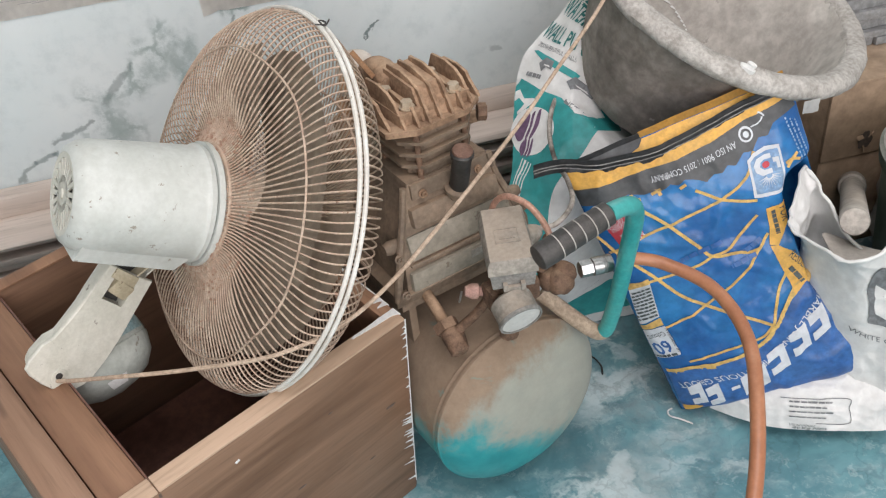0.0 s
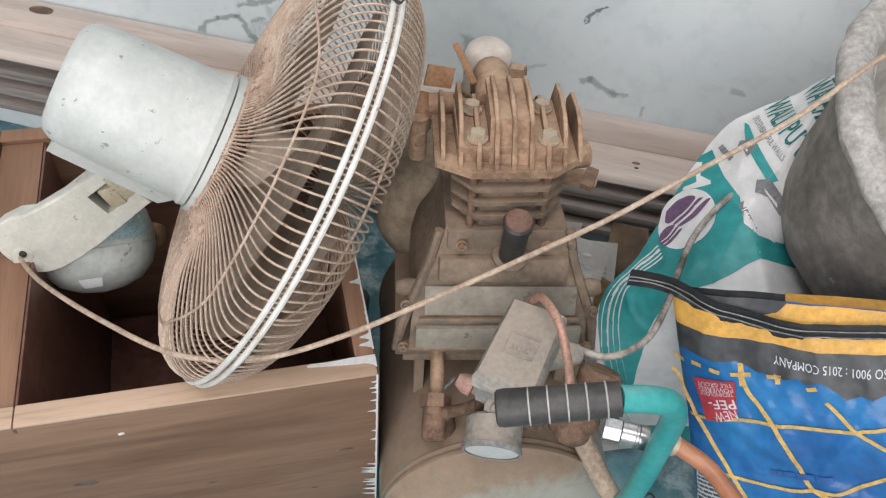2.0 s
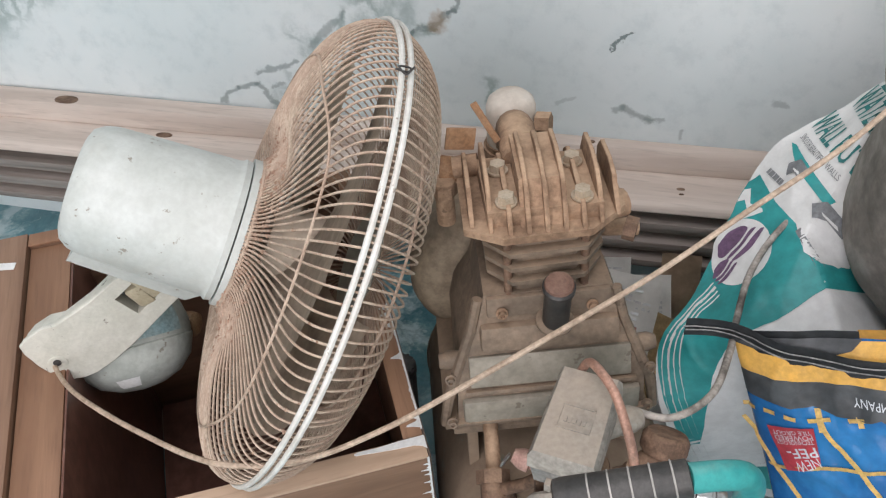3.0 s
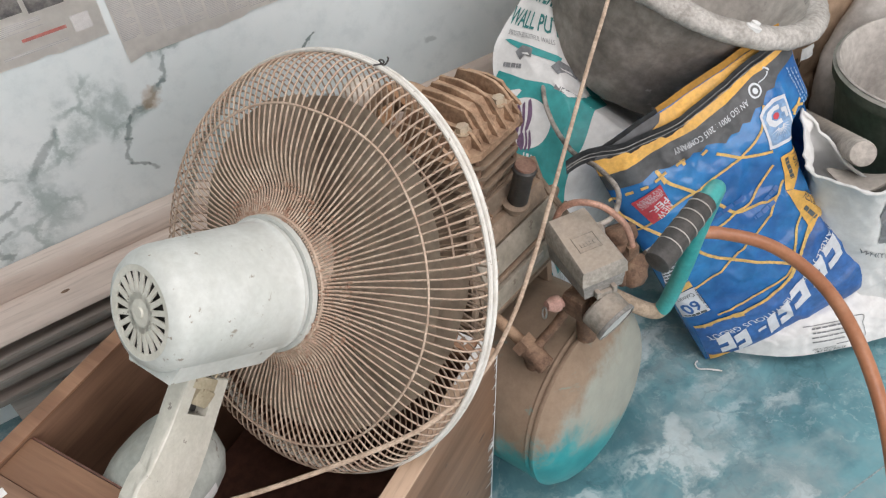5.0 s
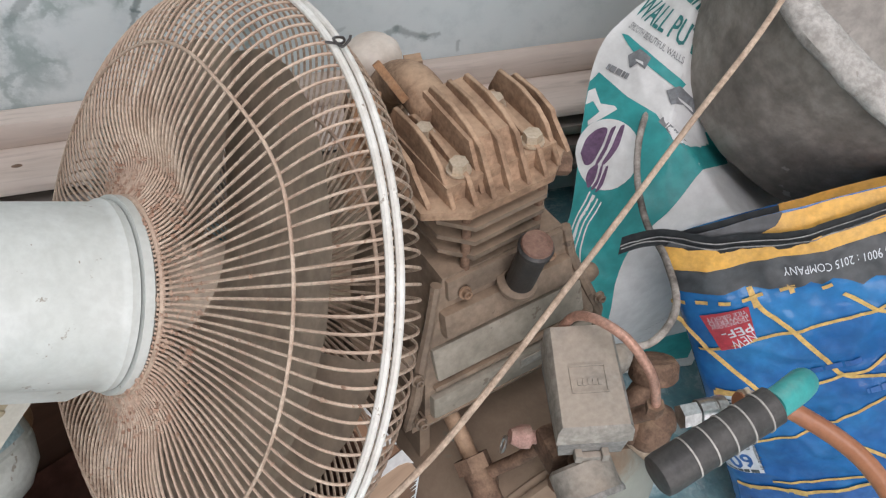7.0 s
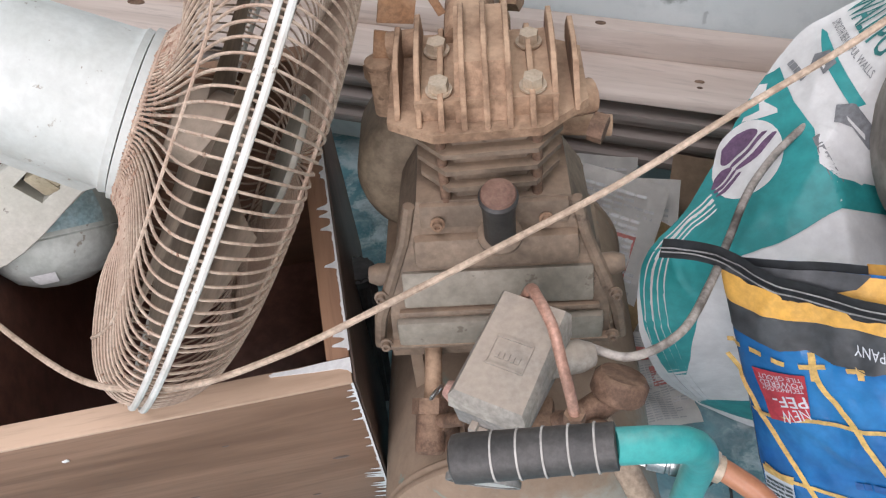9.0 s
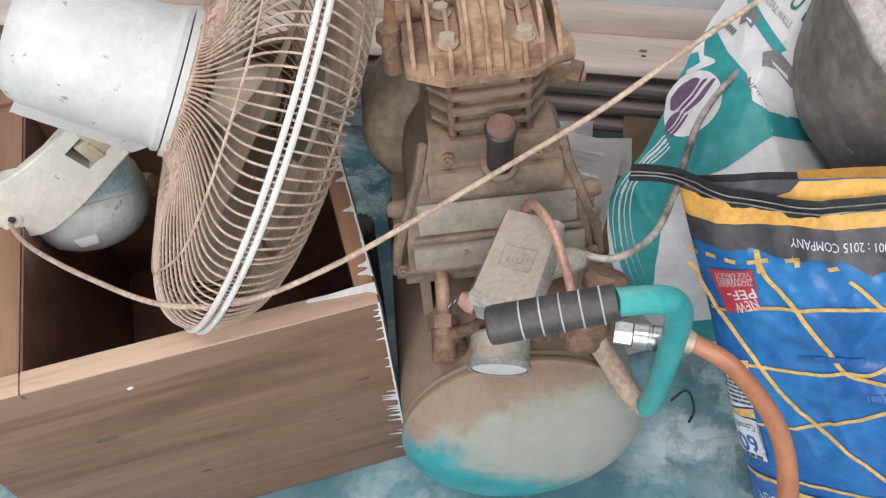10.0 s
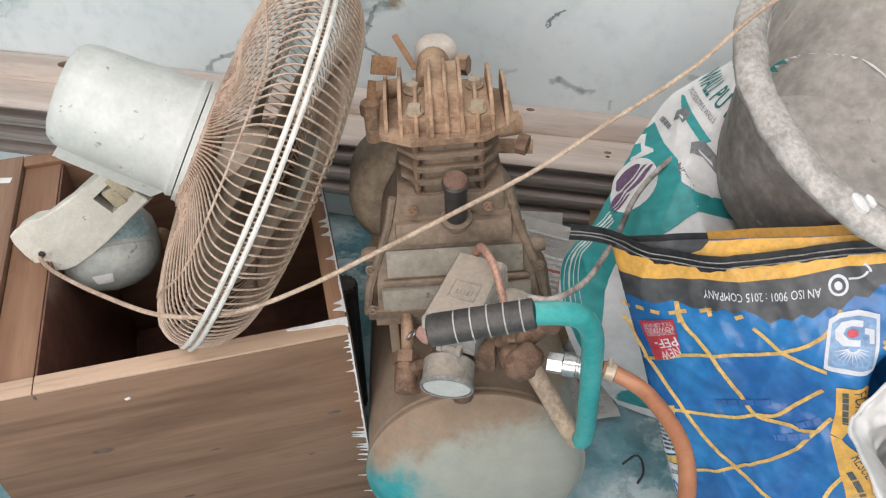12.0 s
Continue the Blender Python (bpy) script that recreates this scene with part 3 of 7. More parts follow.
def beam(name, x0, x1, outline, material, label, group, splay=0.016, wobble=0.0012):
    """A long timber along x with the outline of its end in (y, z); its front runs slightly askew to the wall."""
    bm = bmesh.new()
    n = 40
    rings = []
    for i in range(n + 1):
        x = x0 + (x1 - x0) * i / n
        o = [Vector((x, y + splay * (x + 0.28) * min(1.0, max(0.0, (1.893 - y) / 0.03)) + wobble * noise.noise((x * 3, y * 9, z * 9)), z + wobble * noise.noise((x * 3.3, y * 7, z * 5 + 4)))) for y, z in outline]
        rings.append([bm.verts.new(p) for p in o])
    for a, b in zip(rings, rings[1:]):
        for i in range(len(a)):
            j = (i + 1) % len(a)
            bm.faces.new((a[i], a[j], b[j], b[i]))
    bm.faces.new(rings[0])
    bm.faces.new(rings[-1][::-1])
    ob = part(name, bm, material)
    return tagged(ob, label, "timber", group)


long_beam = beam("timber_beam", -1.75, 0.80, [(1.859, 0.272), (1.856, 0.278), (1.857, 0.303), (1.862, 0.3105), (1.872, 0.3125), (1.891, 0.3135), (1.8945, 0.310), (1.8945, 0.272)],
     M_PLANK, "long pale raw wooden beam lying against the wall on a wider one", "stacked timber")
wide_beam = beam("timber_beam", -1.75, 0.80, [(1.782, 0.2515), (1.7785, 0.255), (1.780, 0.263), (1.786, 0.2685), (1.800, 0.2705), (1.858, 0.2715), (1.8945, 0.2715), (1.8945, 0.2515)],
     M_PLANK, "long pale raw wooden beam lying on darker timber along the wall", "stacked timber")
for ob, x, y, z, rx, w in ((long_beam, -0.965, 1.8745, 0.313, 0, 0.012), (long_beam, -0.765, 1.872, 0.3128, 0, 0.019), (wide_beam, -0.56, 1.845, 0.2716, 0, 0.013), (long_beam, 0.198, 1.874, 0.313, 0, 0.006), (wide_beam, 0.345, 1.822, 0.2713, 0, 0.005), (wide_beam, 0.347, 1.809, 0.2710, 0, 0.003),
                           (wide_beam, -0.30, 1.82, 0.2712, 0, 0.006)):
    part("knot", turned([(0, -0.002), (w, -0.002), (w * 0.8, 0.0006), (w * 0.4, 0.001), (0, 0.0008)], 14, pose(x, y + 0.016 * (x + 0.28) * min(1.0, (1.893 - y) / 0.03), z, rx) @ Matrix.Diagonal((1.5, 0.7, 1, 1))), M_KNOT, ob, "dark knot")
for k in range(3):
    z = 0.1245 + 0.0422 * k
    y = 1.800 - 0.004 * k
    beam("door_frame_timber", -1.7 + 0.05 * k, 0.78, [(y, z), (y - 0.004, z + 0.006), (y - 0.004, z + 0.016), (y + 0.022, z + 0.018), (y + 0.022, z + 0.026), (y + 0.008, z + 0.028), (y + 0.006, z + 0.0405), (1.885, z + 0.0415), (1.885, z)],
         M_PROFILE, "long dark grey-brown rebated door-frame timber in a stack", "stacked timber")
for x in (-0.42, 0.60):
    tagged(part("support_block", boxed((0.09, 0.07, 0.122), pose(x, 1.848, 0.0615), 0.004), M_PROFILE), "short dark wooden block under stacked timber", "wood block", "timber supports")

# ---- newspapers on the wall ----


def newspaper(x0, x1, z0, z1, rows, photos, seed, tear=()):
    """A sheet pasted on the wall, with print as bars and pictures as plain patches."""
    rng = random.Random(seed)
    ob = thing("newspaper", pose((x0 + x1) / 2, WALL_Y, z0), "old newspaper sheet with faded print stuck on the marble wall", "newspaper", "newspapers on the wall")
    inv = ob.matrix_world.inverted()
    bm = bmesh.new()
    nx, nz = 24, 18

    def lift(x, z):
        s = max(0.0, 0.10 - (z - z0)) / 0.10
        return WALL_Y - 0.0012 - 0.004 * s * s * (0.5 + noise.noise((x * 20, z * 10, seed)))
    grid = []
    for i in range(nx + 1):
        col = []
        for j in range(nz + 1):
            x, z = x0 + (x1 - x0) * i / nx, z0 + (z1 - z0) * j / nz
            if j == 0:
                z += 0.004 * noise.noise((x * 60, seed, 0)) + sum(d for a, b, d in tear if a <= x <= b)
            if i in (0, nx):
                x += 0.003 * noise.noise((z * 70, seed, i))
            col.append(bm.verts.new(inv @ Vector((x, lift(x, z), z))))
        grid.append(col)
    for i in range(nx):
        for j in range(nz):
            bm.faces.new((grid[i][j], grid[i + 1][j], grid[i + 1][j + 1], grid[i][j + 1]))
    bmesh.ops.solidify(bm, geom=bm.faces[:], thickness=0.0003)
    part("sheet", bm, M_NEWS, ob)

    def patch(bm, a, b, c, d):
        vs = [bm.verts.new(inv @ Vector((x, lift(x, z) - 0.0006, z))) for x, z in ((a, c), (b, c), (b, d), (a, d))]
        bm.faces.new(vs)
    ink = bmesh.new()
    for a, b, c, d in rows:
        z = d
        while z > c:
            ww = (b - a) * (1.0 if rng.random() < 0.8 else rng.uniform(0.4, 0.9))
            patch(ink, a, a + ww, z - 0.0012, z)
            z -= 0.0026
    part("print", ink, M_NEWSINK, ob, "lines of small grey print")
    for a, b, c, d, mt in photos:
        p = bmesh.new()
        patch(p, a, b, c, d)
        part("picture", p, mt, ob)
    return ob


newspaper(-0.057, 0.30, 0.566, 1.02, [(-0.054 + 0.0345 * k, -0.054 + 0.0345 * k + 0.030, 0.596 - 0.003 * k, 0.70) for k in range(9)],
          [(0.185, 0.245, 0.605, 0.69, M_NEWSPHOTO), (0.03, 0.09, 0.705, 0.79, M_NEWSRED), (-0.05, 0.02, 0.71, 0.80, M_NEWSPHOTO)], 3, tear=((-0.06, -0.045, -0.006), (0.14, 0.22, 0.006)))
newspaper(-0.52, -0.068, 0.617, 1.02, [(-0.232, -0.15, 0.664, 0.678), (-0.43, -0.27, 0.635, 0.70), (-0.22, -0.125, 0.630, 0.634)],
          [(-0.206, -0.168, 0.69, 0.76, M_NEWSPHOTO), (-0.161, -0.11, 0.685, 0.76, M_NEWSPHOTO), (-0.37, -0.28, 0.715, 0.78, M_NEWSPHOTO), (-0.186, -0.121, 0.648, 0.653, M_NEWSRED), (-0.112, -0.085, 0.637, 0.662, M_NEWSINK)], 5)

# ---- wooden box ----
BOX = axes((0.1080, 1.2407, 0.0045), (-0.8741, -0.4856, -0.0120), (-0.4831, 0.8667, 0.1244), (0.0500, -0.1146, 0.9922))
BOX_Z0, BOX_Z1 = 0.0, 0.394
box = thing("wooden_box", BOX, "open brown stained wooden box with pale edges and white paint drips", "box")


def board(name, lo, hi, material, label="", bevel=0.0015):
    size = [b - a for a, b in zip(lo, hi)]
    bm = boxed(size, pose(*[(a + b) / 2 for a, b in zip(lo, hi)]), bevel)
    return part(name, bm, material, box, label)


board("front_panel", (0.0, -0.0105, 0.0), (0.447, 0.0125, BOX_Z1 - 0.004), M_BOXWOOD)
board("top_edge", (0.0, -0.0113, BOX_Z1 - 0.0038), (0.3535, 0.013, BOX_Z1), M_BOXEDGE, "pale sawn top edge")
board("top_edge", (0.3548, -0.0113, BOX_Z1 - 0.0038), (0.447, 0.013, BOX_Z1 - 0.0006), M_BOXEDGE, "pale sawn top edge")
board("nail_hole", (0.352, -0.0109, BOX_Z1 - 0.013), (0.3555, -0.0085, BOX_Z1 - 0.006), M_BOXDARK, "", 0.0003)
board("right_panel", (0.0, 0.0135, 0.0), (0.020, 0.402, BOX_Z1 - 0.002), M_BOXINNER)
board("side_veneer", (-0.003, -0.0085, 0.0), (-0.0004, 0.421, BOX_Z1 - 0.006), M_BOXDARK, "dark brown laminate on the outer side")
board("left_rail", (0.356, 0.0135, BOX_Z1 - 0.03), (0.405, 0.402, BOX_Z1 - 0.004), M_BOXSIDE)
board("left_panel", (0.407, 0.0135, 0.0), (0.447, 0.423, BOX_Z1 + 0.004), M_BOXMID)
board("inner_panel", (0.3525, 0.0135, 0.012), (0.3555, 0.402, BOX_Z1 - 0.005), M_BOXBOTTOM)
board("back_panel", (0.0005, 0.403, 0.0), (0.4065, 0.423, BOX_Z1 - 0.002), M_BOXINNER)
board("top_edge", (0.0005, 0.4025, BOX_Z1 - 0.0018), (0.4065, 0.4235, BOX_Z1 + 0.002), M_BOXSIDE)
board("top_edge", (0.0, 0.0135, BOX_Z1 - 0.0018), (0.0203, 0.402, BOX_Z1 - 0.0004), M_BOXSIDE)
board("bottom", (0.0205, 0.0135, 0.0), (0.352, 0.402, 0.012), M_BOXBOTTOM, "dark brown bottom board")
OFF = axes((0.1080, 1.2407, 0.0), (-0.874, -0.4859, 0), (-0.4859, 0.874, 0), (0, 0, 1))
tagged(part("timber_offcut", boxed((0.42, 0.042, 0.047), OFF @ pose(0.21, 0.392, 0.024), 0.003), M_PROFILE), "dark timber offcut propping up the box", "wood block")


def drips(edge, down, count, length, seed, o):
    """Runs of white paint: a wavy band along an edge with streaks down from it; o lifts it off the board."""
    rng = random.Random(seed)
    bm = bmesh.new()
    e0, e1, d, o = Vector(edge[0]), Vector(edge[1]), Vector(down), Vector(o)
    n = 170
    lens = [0.0018 + 0.0022 * abs(noise.noise((i * 0.23, seed, 0))) for i in range(n + 1)]
    for _ in range(count):
        i = rng.randrange(2, n - 2)
        k = length * rng.random() ** 1.6
        for j, q in ((-1, 0.45), (0, 1.0), (1, 0.9), (2, 0.35)):
            lens[i + j] = max(lens[i + j], k * q)
    prev = None
    for i in range(n + 1):
        a = e0.lerp(e1, i / n)
        cur = (bm.verts.new(a + o), bm.verts.new(a + d * lens[i] + o))
        if prev:
            bm.faces.new((prev[0], cur[0], cur[1], prev[1]))
        prev = cur
    return bm


part("paint_run", drips(((-0.0006, -0.0117, 0.02), (-0.0006, -0.0117, 0.22)), (0.94, 0, 0.33), 26, 0.024, 2, (0, 0, 0)), M_WHITEPAINT, box, "dried white paint runs")
part("paint_run", drips(((-0.0006, -0.0119, 0.20), (-0.0006, -0.0119, BOX_Z1)), (1, 0, 0), 12, 0.014, 6, (0, 0, 0)), M_WHITEPAINT, box, "dried white paint runs")
streak = bmesh.new()
prism(streak, [(-0.0008, 0.0125), (-0.0008, -0.0030), (0.003, 0.0010), (0.010, 0.0036), (0.032, 0.0047), (0.055, 0.0068), (0.069, 0.0080), (0.0705, 0.0098), (0.067, 0.0112), (0.045, 0.0108), (0.026, 0.0122)], BOX_Z1 + 0.0002, BOX_Z1 + 0.0013)
part("paint_run", streak, M_WHITEPAINT, box, "thick streak of white paint on the top edge")
part("paint_run", drips(((-0.0012, 0.02, BOX_Z1 + 0.0004), (-0.0012, 0.36, BOX_Z1 + 0.0004)), (1, 0, 0), 26, 0.018, 4, (0, 0, 0)), M_WHITEPAINT, box, "dried white paint runs")
part("paint_run", boxed((0.02, 0.011, 0.0008), pose(0.428, 0.372, BOX_Z1 + 0.0046, 0, 0, 12), 0.0003), M_WHITEPAINT, box, "dab of white paint")
part("paint_chip", boxed((0.006, 0.0012, 0.0035), pose(0.262, -0.0111, 0.352, 0, 20, 0), 0.0004), M_WHITEPAINT, box, "small white paint chip")
for x, z, w in ((0.035, 0.243, 0.010), (0.317, 0.26, 0.016), (0.13, 0.318, 0.004), (0.19, 0.215, 0.008), (0.075, 0.16, 0.006), (0.245, 0.12, 0.009)):
    part("wood_knot", turned([(0, 0), (w * 0.6, 0), (w * 0.45, 0.0005), (0, 0.0006)], 12, pose(x, -0.0103, z, 90) @ Matrix.Diagonal((1.6, 0.6, 1, 1))), M_BOXDARK, box)

# ---- wall fan lying on the box ----
FAN = axes((-0.0176, 1.3061, 0.5378), (0.3568, -0.9326, 0.0547), (0.8156, 0.2824, -0.5050), (0.4555, 0.2248, 0.8614))
fan = thing("wall_fan", FAN, "dusty white wall fan with wire guard lying on a wooden box", "fan")
FAN_R = 0.2395


def round_y(r, y, n=96):
    return [(r * math.cos(2 * math.pi * i / n), y, r * math.sin(2 * math.pi * i / n)) for i in range(n)]


Y_AXIS = pose(0, 0, 0, -90)   # turns a lathe's z to the fan's y
rear = part("rear_guard", swept([(x, y, z - 0.0097) for x, y, z in round_y(0.0745, -0.0665)], 0.0022, 6, True), M_WIRE, fan, "dust-caked cream wire guard")
front = part("front_guard", swept(round_y(0.150, 0.058), 0.0016, 6, True), M_WIRE, fan, "dust-caked cream wire guard")
part("badge", turned([(0, 0.066), (0.045, 0.065), (0.056, 0.060), (0.058, 0.055), (0, 0.055)], 32, Y_AXIS), M_FANPLASTIC, front)
for y in (-0.0042, 0.0042):
    part("rim", swept(round_y(FAN_R, y, 128), 0.0028, 8, True), M_RING, fan, "white enamelled rim band")


def share(name, mesh, parent, m):
    ob = new(name, mesh)
    ob.parent = parent
    ob.matrix_basis = m
    return ob


WIRES = 132
whole = glide([(0.072, -0.069), (0.083, -0.0596), (0.099, -0.0538), (0.113, -0.0565), (0.126, -0.0605), (0.15, -0.0625), (0.19, -0.0545), (0.216, -0.0425), (0.2305, -0.0270), (0.2365, -0.0120), (0.2365, 0.002)], 3)
dented = glide([(0.072, -0.069), (0.083, -0.0612), (0.099, -0.056), (0.113, -0.0524), (0.126, -0.0492), (0.15, -0.0444), (0.19, -0.0366), (0.216, -0.0292), (0.2305, -0.0196), (0.2365, -0.008), (0.2365, 0.002)], 3)


def dent(deg):
    """How far the rear guard is pushed in at an angle round the axis."""
    off = (deg - 25 + 180) % 360 - 180
    k = min(1.0, max(0.0, (66 - off) / 36 if off > 0 else (74 + off) / 40))
    low = 0.45 * max(0.0, math.cos(radians(min(90.0, abs((deg - 296 + 180) % 360 - 180) * 1.3))))     # bent a little under the motor too
    return max(k * k * (3 - 2 * k), low)


def rear_wire(deg):
    return [p.lerp(q, dent(deg)) for p, q in zip(whole, dented)]


def off_axis(p):
    """The guard's dish hangs a little below the rim's centre."""
    return Vector((p[0], p[1], p[2] - 0.010 * min(1.0, max(0.0, -p[1] / 0.069))))


part("hoop", swept([off_axis((0.190 * math.cos(radians(3 * k)), -0.0555 + 0.0180 * dent(3 * k), 0.190 * math.sin(radians(3 * k)))) for k in range(120)], 0.0014, 6, True), M_WIRE, rear)
for i in range(WIRES):
    turn = Matrix.Rotation(2 * math.pi * i / WIRES, 4, "Y")
    part("wire", swept([off_axis(turn @ Vector((p.x, p.y, 0))) for p in rear_wire(-360.0 * i / WIRES)], 0.00115, 5), M_WIRE, rear)
prof = glide([(0.055, 0.062), (0.09, 0.0625), (0.135, 0.0615), (0.175, 0.058), (0.203, 0.050), (0.223, 0.034), (0.2345, 0.014), (0.2365, 0.004), (0.2360, -0.005)], 3)
w = part("wire", swept([(p.x, p.y, 0) for p in prof], 0.00115, 5), M_WIRE, front)
for i in range(1, WIRES):
    share("wire", w.data, front, Matrix.Rotation(2 * math.pi * (i + 0.5) / WIRES, 4, "Y"))
rng = random.Random(77)
dust = bmesh.new()
for _ in range(1300):
    near = rng.random() < 0.62
    k = rng.uniform(0, 8) if near else rng.uniform(3, len(whole) - 3)
    i = int(k)
    at = rng.randrange(WIRES)
    rear_line = rear_wire(-360.0 * at / WIRES)
    p = Vector((*rear_line[i].lerp(rear_line[min(i + 1, len(rear_line) - 1)], k - i)[:2], 0))
    turn = Matrix.Rotation(2 * math.pi * at / WIRES, 4, "Y")
    r = rng.uniform(0.0014, 0.0026) if near else rng.uniform(0.0013, 0.0020)
    m = Matrix.Translation(off_axis(turn @ p)) @ turn @ Matrix.Rotation(rng.uniform(0, 3), 4, "X") @ Matrix.Diagonal((rng.uniform(0.8, 2.2), rng.uniform(0.7, 1.2), rng.uniform(0.6, 1.1), 1))
    v = [dust.verts.new(m @ (Vector(q) * r)) for q in ((1, 0, 0), (-1, 0, 0), (0, 1, 0), (0, -1, 0), (0, 0, 1), (0, 0, -1))]
    for f in ((0, 2, 4), (2, 1, 4), (1, 3, 4), (3, 0, 4), (2, 0, 5), (1, 2, 5), (3, 1, 5), (0, 3, 5)):
        dust.faces.new([v[q] for q in f])
tagged(part("dust", dust, M_TUFT, rear), "reddish tufts of dust on the wires", kind="stuff")
part("rim_clip", boxed((0.005, 0.016, 0.008), Matrix.Rotation(radians(92), 4, "Y") @ pose(FAN_R + 0.003, 0, 0), 0.001), M_BLACK, fan, "small dark clip on the rim")
TIE = FAN.inverted() @ Vector((0.107, 1.306, 0.749))
part("wire_tie", swept(glide([TIE + Vector(q) for q in ((-0.005, -0.005, -0.004), (0.0, 0.004, -0.001), (-0.003, 0.006, 0.002), (0.002, -0.005, 0.002), (0.003, 0.003, -0.002), (0.005, 0.005, 0.004), (0.002, 0.007, 0.006))], 4), 0.0010, 5), M_BLACK, fan, "twisted dark binding wire")


def blade(a):
    """One swept, twisted fan blade."""
    bm = bmesh.new()
    rows = []
    for i in range(13):
        r = 0.035 + 0.157 * i / 12
        half = radians(80 + 3 * math.sin(math.pi * min(1.0, i / 12 * 0.8 + 0.12)))
        row = []
        for j in range(11):
            s = j / 10 * 2 - 1
            ang = half * s + 0.35 * i / 12
            y = (0.020 + (0.016 if s > 0 else 0.004) * i / 12) * s - 0.004 * (1 - s * s)
            row.append(bm.verts.new((r * math.cos(ang + a), y - 0.002, r * math.sin(ang + a))))
        rows.append(row)
    for p, q in zip(rows, rows[1:]):
        for j in range(10):
            bm.faces.new((p[j], p[j + 1], q[j + 1], q[j]))
    bmesh.ops.solidify(bm, geom=bm.faces[:], thickness=0.0018)
    return bm


rotor = part("rotor_hub", turned([(0, -0.045), (0.03, -0.043), (0.036, -0.03), (0.036, 0.014), (0.028, 0.022), (0, 0.024)], 32, Y_AXIS), M_BLADE, fan)
for k in range(3):
    part("blade", blade(radians(40 + 120 * k)), M_BLADE, rotor, "grey blade thick with dust")

# motor housing, its rim and the vented back
MOT = pose(-0.003, 0.0185, -0.010, 1.5, 0, -1.3)
MOT_Y = MOT @ Y_AXIS
motor = part("motor_housing", turned([(0.060, -0.094), (0.0715, -0.094), (0.0725, -0.100), (0.0705, -0.1025), (0.0695, -0.106), (0.0665, -0.17), (0.0635, -0.222), (0.0605, -0.233), (0.0545, -0.2415), (0.047, -0.2445), (0.046, -0.2435)], 56, MOT_Y), M_FANWHITE, fan, "chipped white enamel motor cover")
part("rim_band", turned([(0.071, -0.0925), (0.0755, -0.0925), (0.0755, -0.0855), (0.073, -0.083), (0.055, -0.083), (0.055, -0.0925)], 56, MOT_Y, True), M_FANWHITE, motor)
# Black disc puts the shade behind the slots into colour.
part("vent_back", turned([(0.0, -0.2385), (0.0462, -0.2385), (0.0462, -0.2375), (0.0, -0.2375)], 48, MOT_Y), M_BLACK, motor, "black disc for the shade behind the vent slots")
vent = bmesh.new()
lathe(vent, [(0.0, -0.2437), (0.0205, -0.2437), (0.0205, -0.2415), (0.0, -0.2415)], 32, MOT_Y)
lathe(vent, [(0.0405, -0.2438), (0.0468, -0.2442), (0.0468, -0.2405), (0.0405, -0.2415)], 48, MOT_Y, True)
for k in range(20):
    a = 2 * math.pi * k / 20
    block(vent, (0.028, 0.0022, 0.0054), MOT @ Matrix.Rotation(a, 4, "Y") @ pose(0.0275, -0.2426, 0), 0)
part("vent_grille", vent, M_FANPLASTIC, motor, "round slotted vent")
part("cap_screw", turned([(0, -0.246), (0.005, -0.2455), (0.006, -0.2435), (0, -0.2435)], 16, MOT_Y), M_FANPLASTIC, motor)
skirt = bmesh.new()
loft(skirt, [[(-0.044, -0.226, -0.044), (0.044, -0.226, -0.044), (0.046, -0.10, -0.050), (-0.046, -0.10, -0.050)], [(-0.034, -0.231, -0.066), (0.034, -0.231, -0.066), (0.033, -0.115, -0.0745), (-0.033, -0.115, -0.0745)]], MOT)
part("motor_skirt", skirt, M_FANWHITE, motor)
# arm, hinge and wall cup
ARM = FAN.inverted() @ axes((-0.1835, 1.2579, 0.5088), (0.528, 0.2795, -0.8015), (0.6876, 0.4129, 0.5971), (0.4977, -0.8672, 0.0259))   # x across, y up to the motor, z out of its face
ARM_FACE = [(-0.0225, 0.002), (0.002, 0.001), (0.0415, 0.002), (0.043, -0.035), (0.045, -0.079), (0.0435, -0.11), (0.0395, -0.135), (0.0335, -0.149), (0.025, -0.158), (0.0124, -0.1655), (-0.0158, -0.162),
            (-0.036, -0.156), (-0.0455, -0.150), (-0.047, -0.140), (-0.044, -0.118), (-0.0357, -0.105), (-0.031, -0.08), (-0.027, -0.056), (-0.025, -0.03)]
arm = bmesh.new()


def arm_ring(z, grow, lean):
    cx, cy = 0.0, -0.08
    out = []
    for x, y in ARM_FACE:
        side = max(0.0, 1 + y / 0.125) * lean if x > 0.01 else 0.0
        low = -0.004 * (lean > 0) if y < -0.1 else 0.0
        d = Vector((x - cx, y - cy)).normalized()
        out.append(arm.verts.new(ARM @ Vector((x + d.x * (grow + low) + side, y + d.y * (grow + low), z))))
    return out


rings = [arm_ring(0.0, -0.0020, 0), arm_ring(-0.0012, -0.0006, 0), arm_ring(-0.004, 0.0, 0), arm_ring(-0.011, -0.001, 0.006), arm_ring(-0.019, -0.003, 0.010), arm_ring(-0.025, -0.006, 0.008)]
for p, q in zip(rings, rings[1:]):
    for i in range(len(p)):
        j = (i + 1) % len(p)
        arm.faces.new((p[i], q[i], q[j], p[j]))
arm.faces.new(rings[-1])
SLOT = [(-0.008, -0.0125), (0.0225, -0.0125), (0.0215, -0.042), (-0.0085, -0.0405)]
rim_in = [arm.verts.new(ARM @ Vector((x, y, 0.0))) for x, y in SLOT]
pit = [arm.verts.new(ARM @ Vector((x, y, -0.020))) for x, y in SLOT]
loop = []
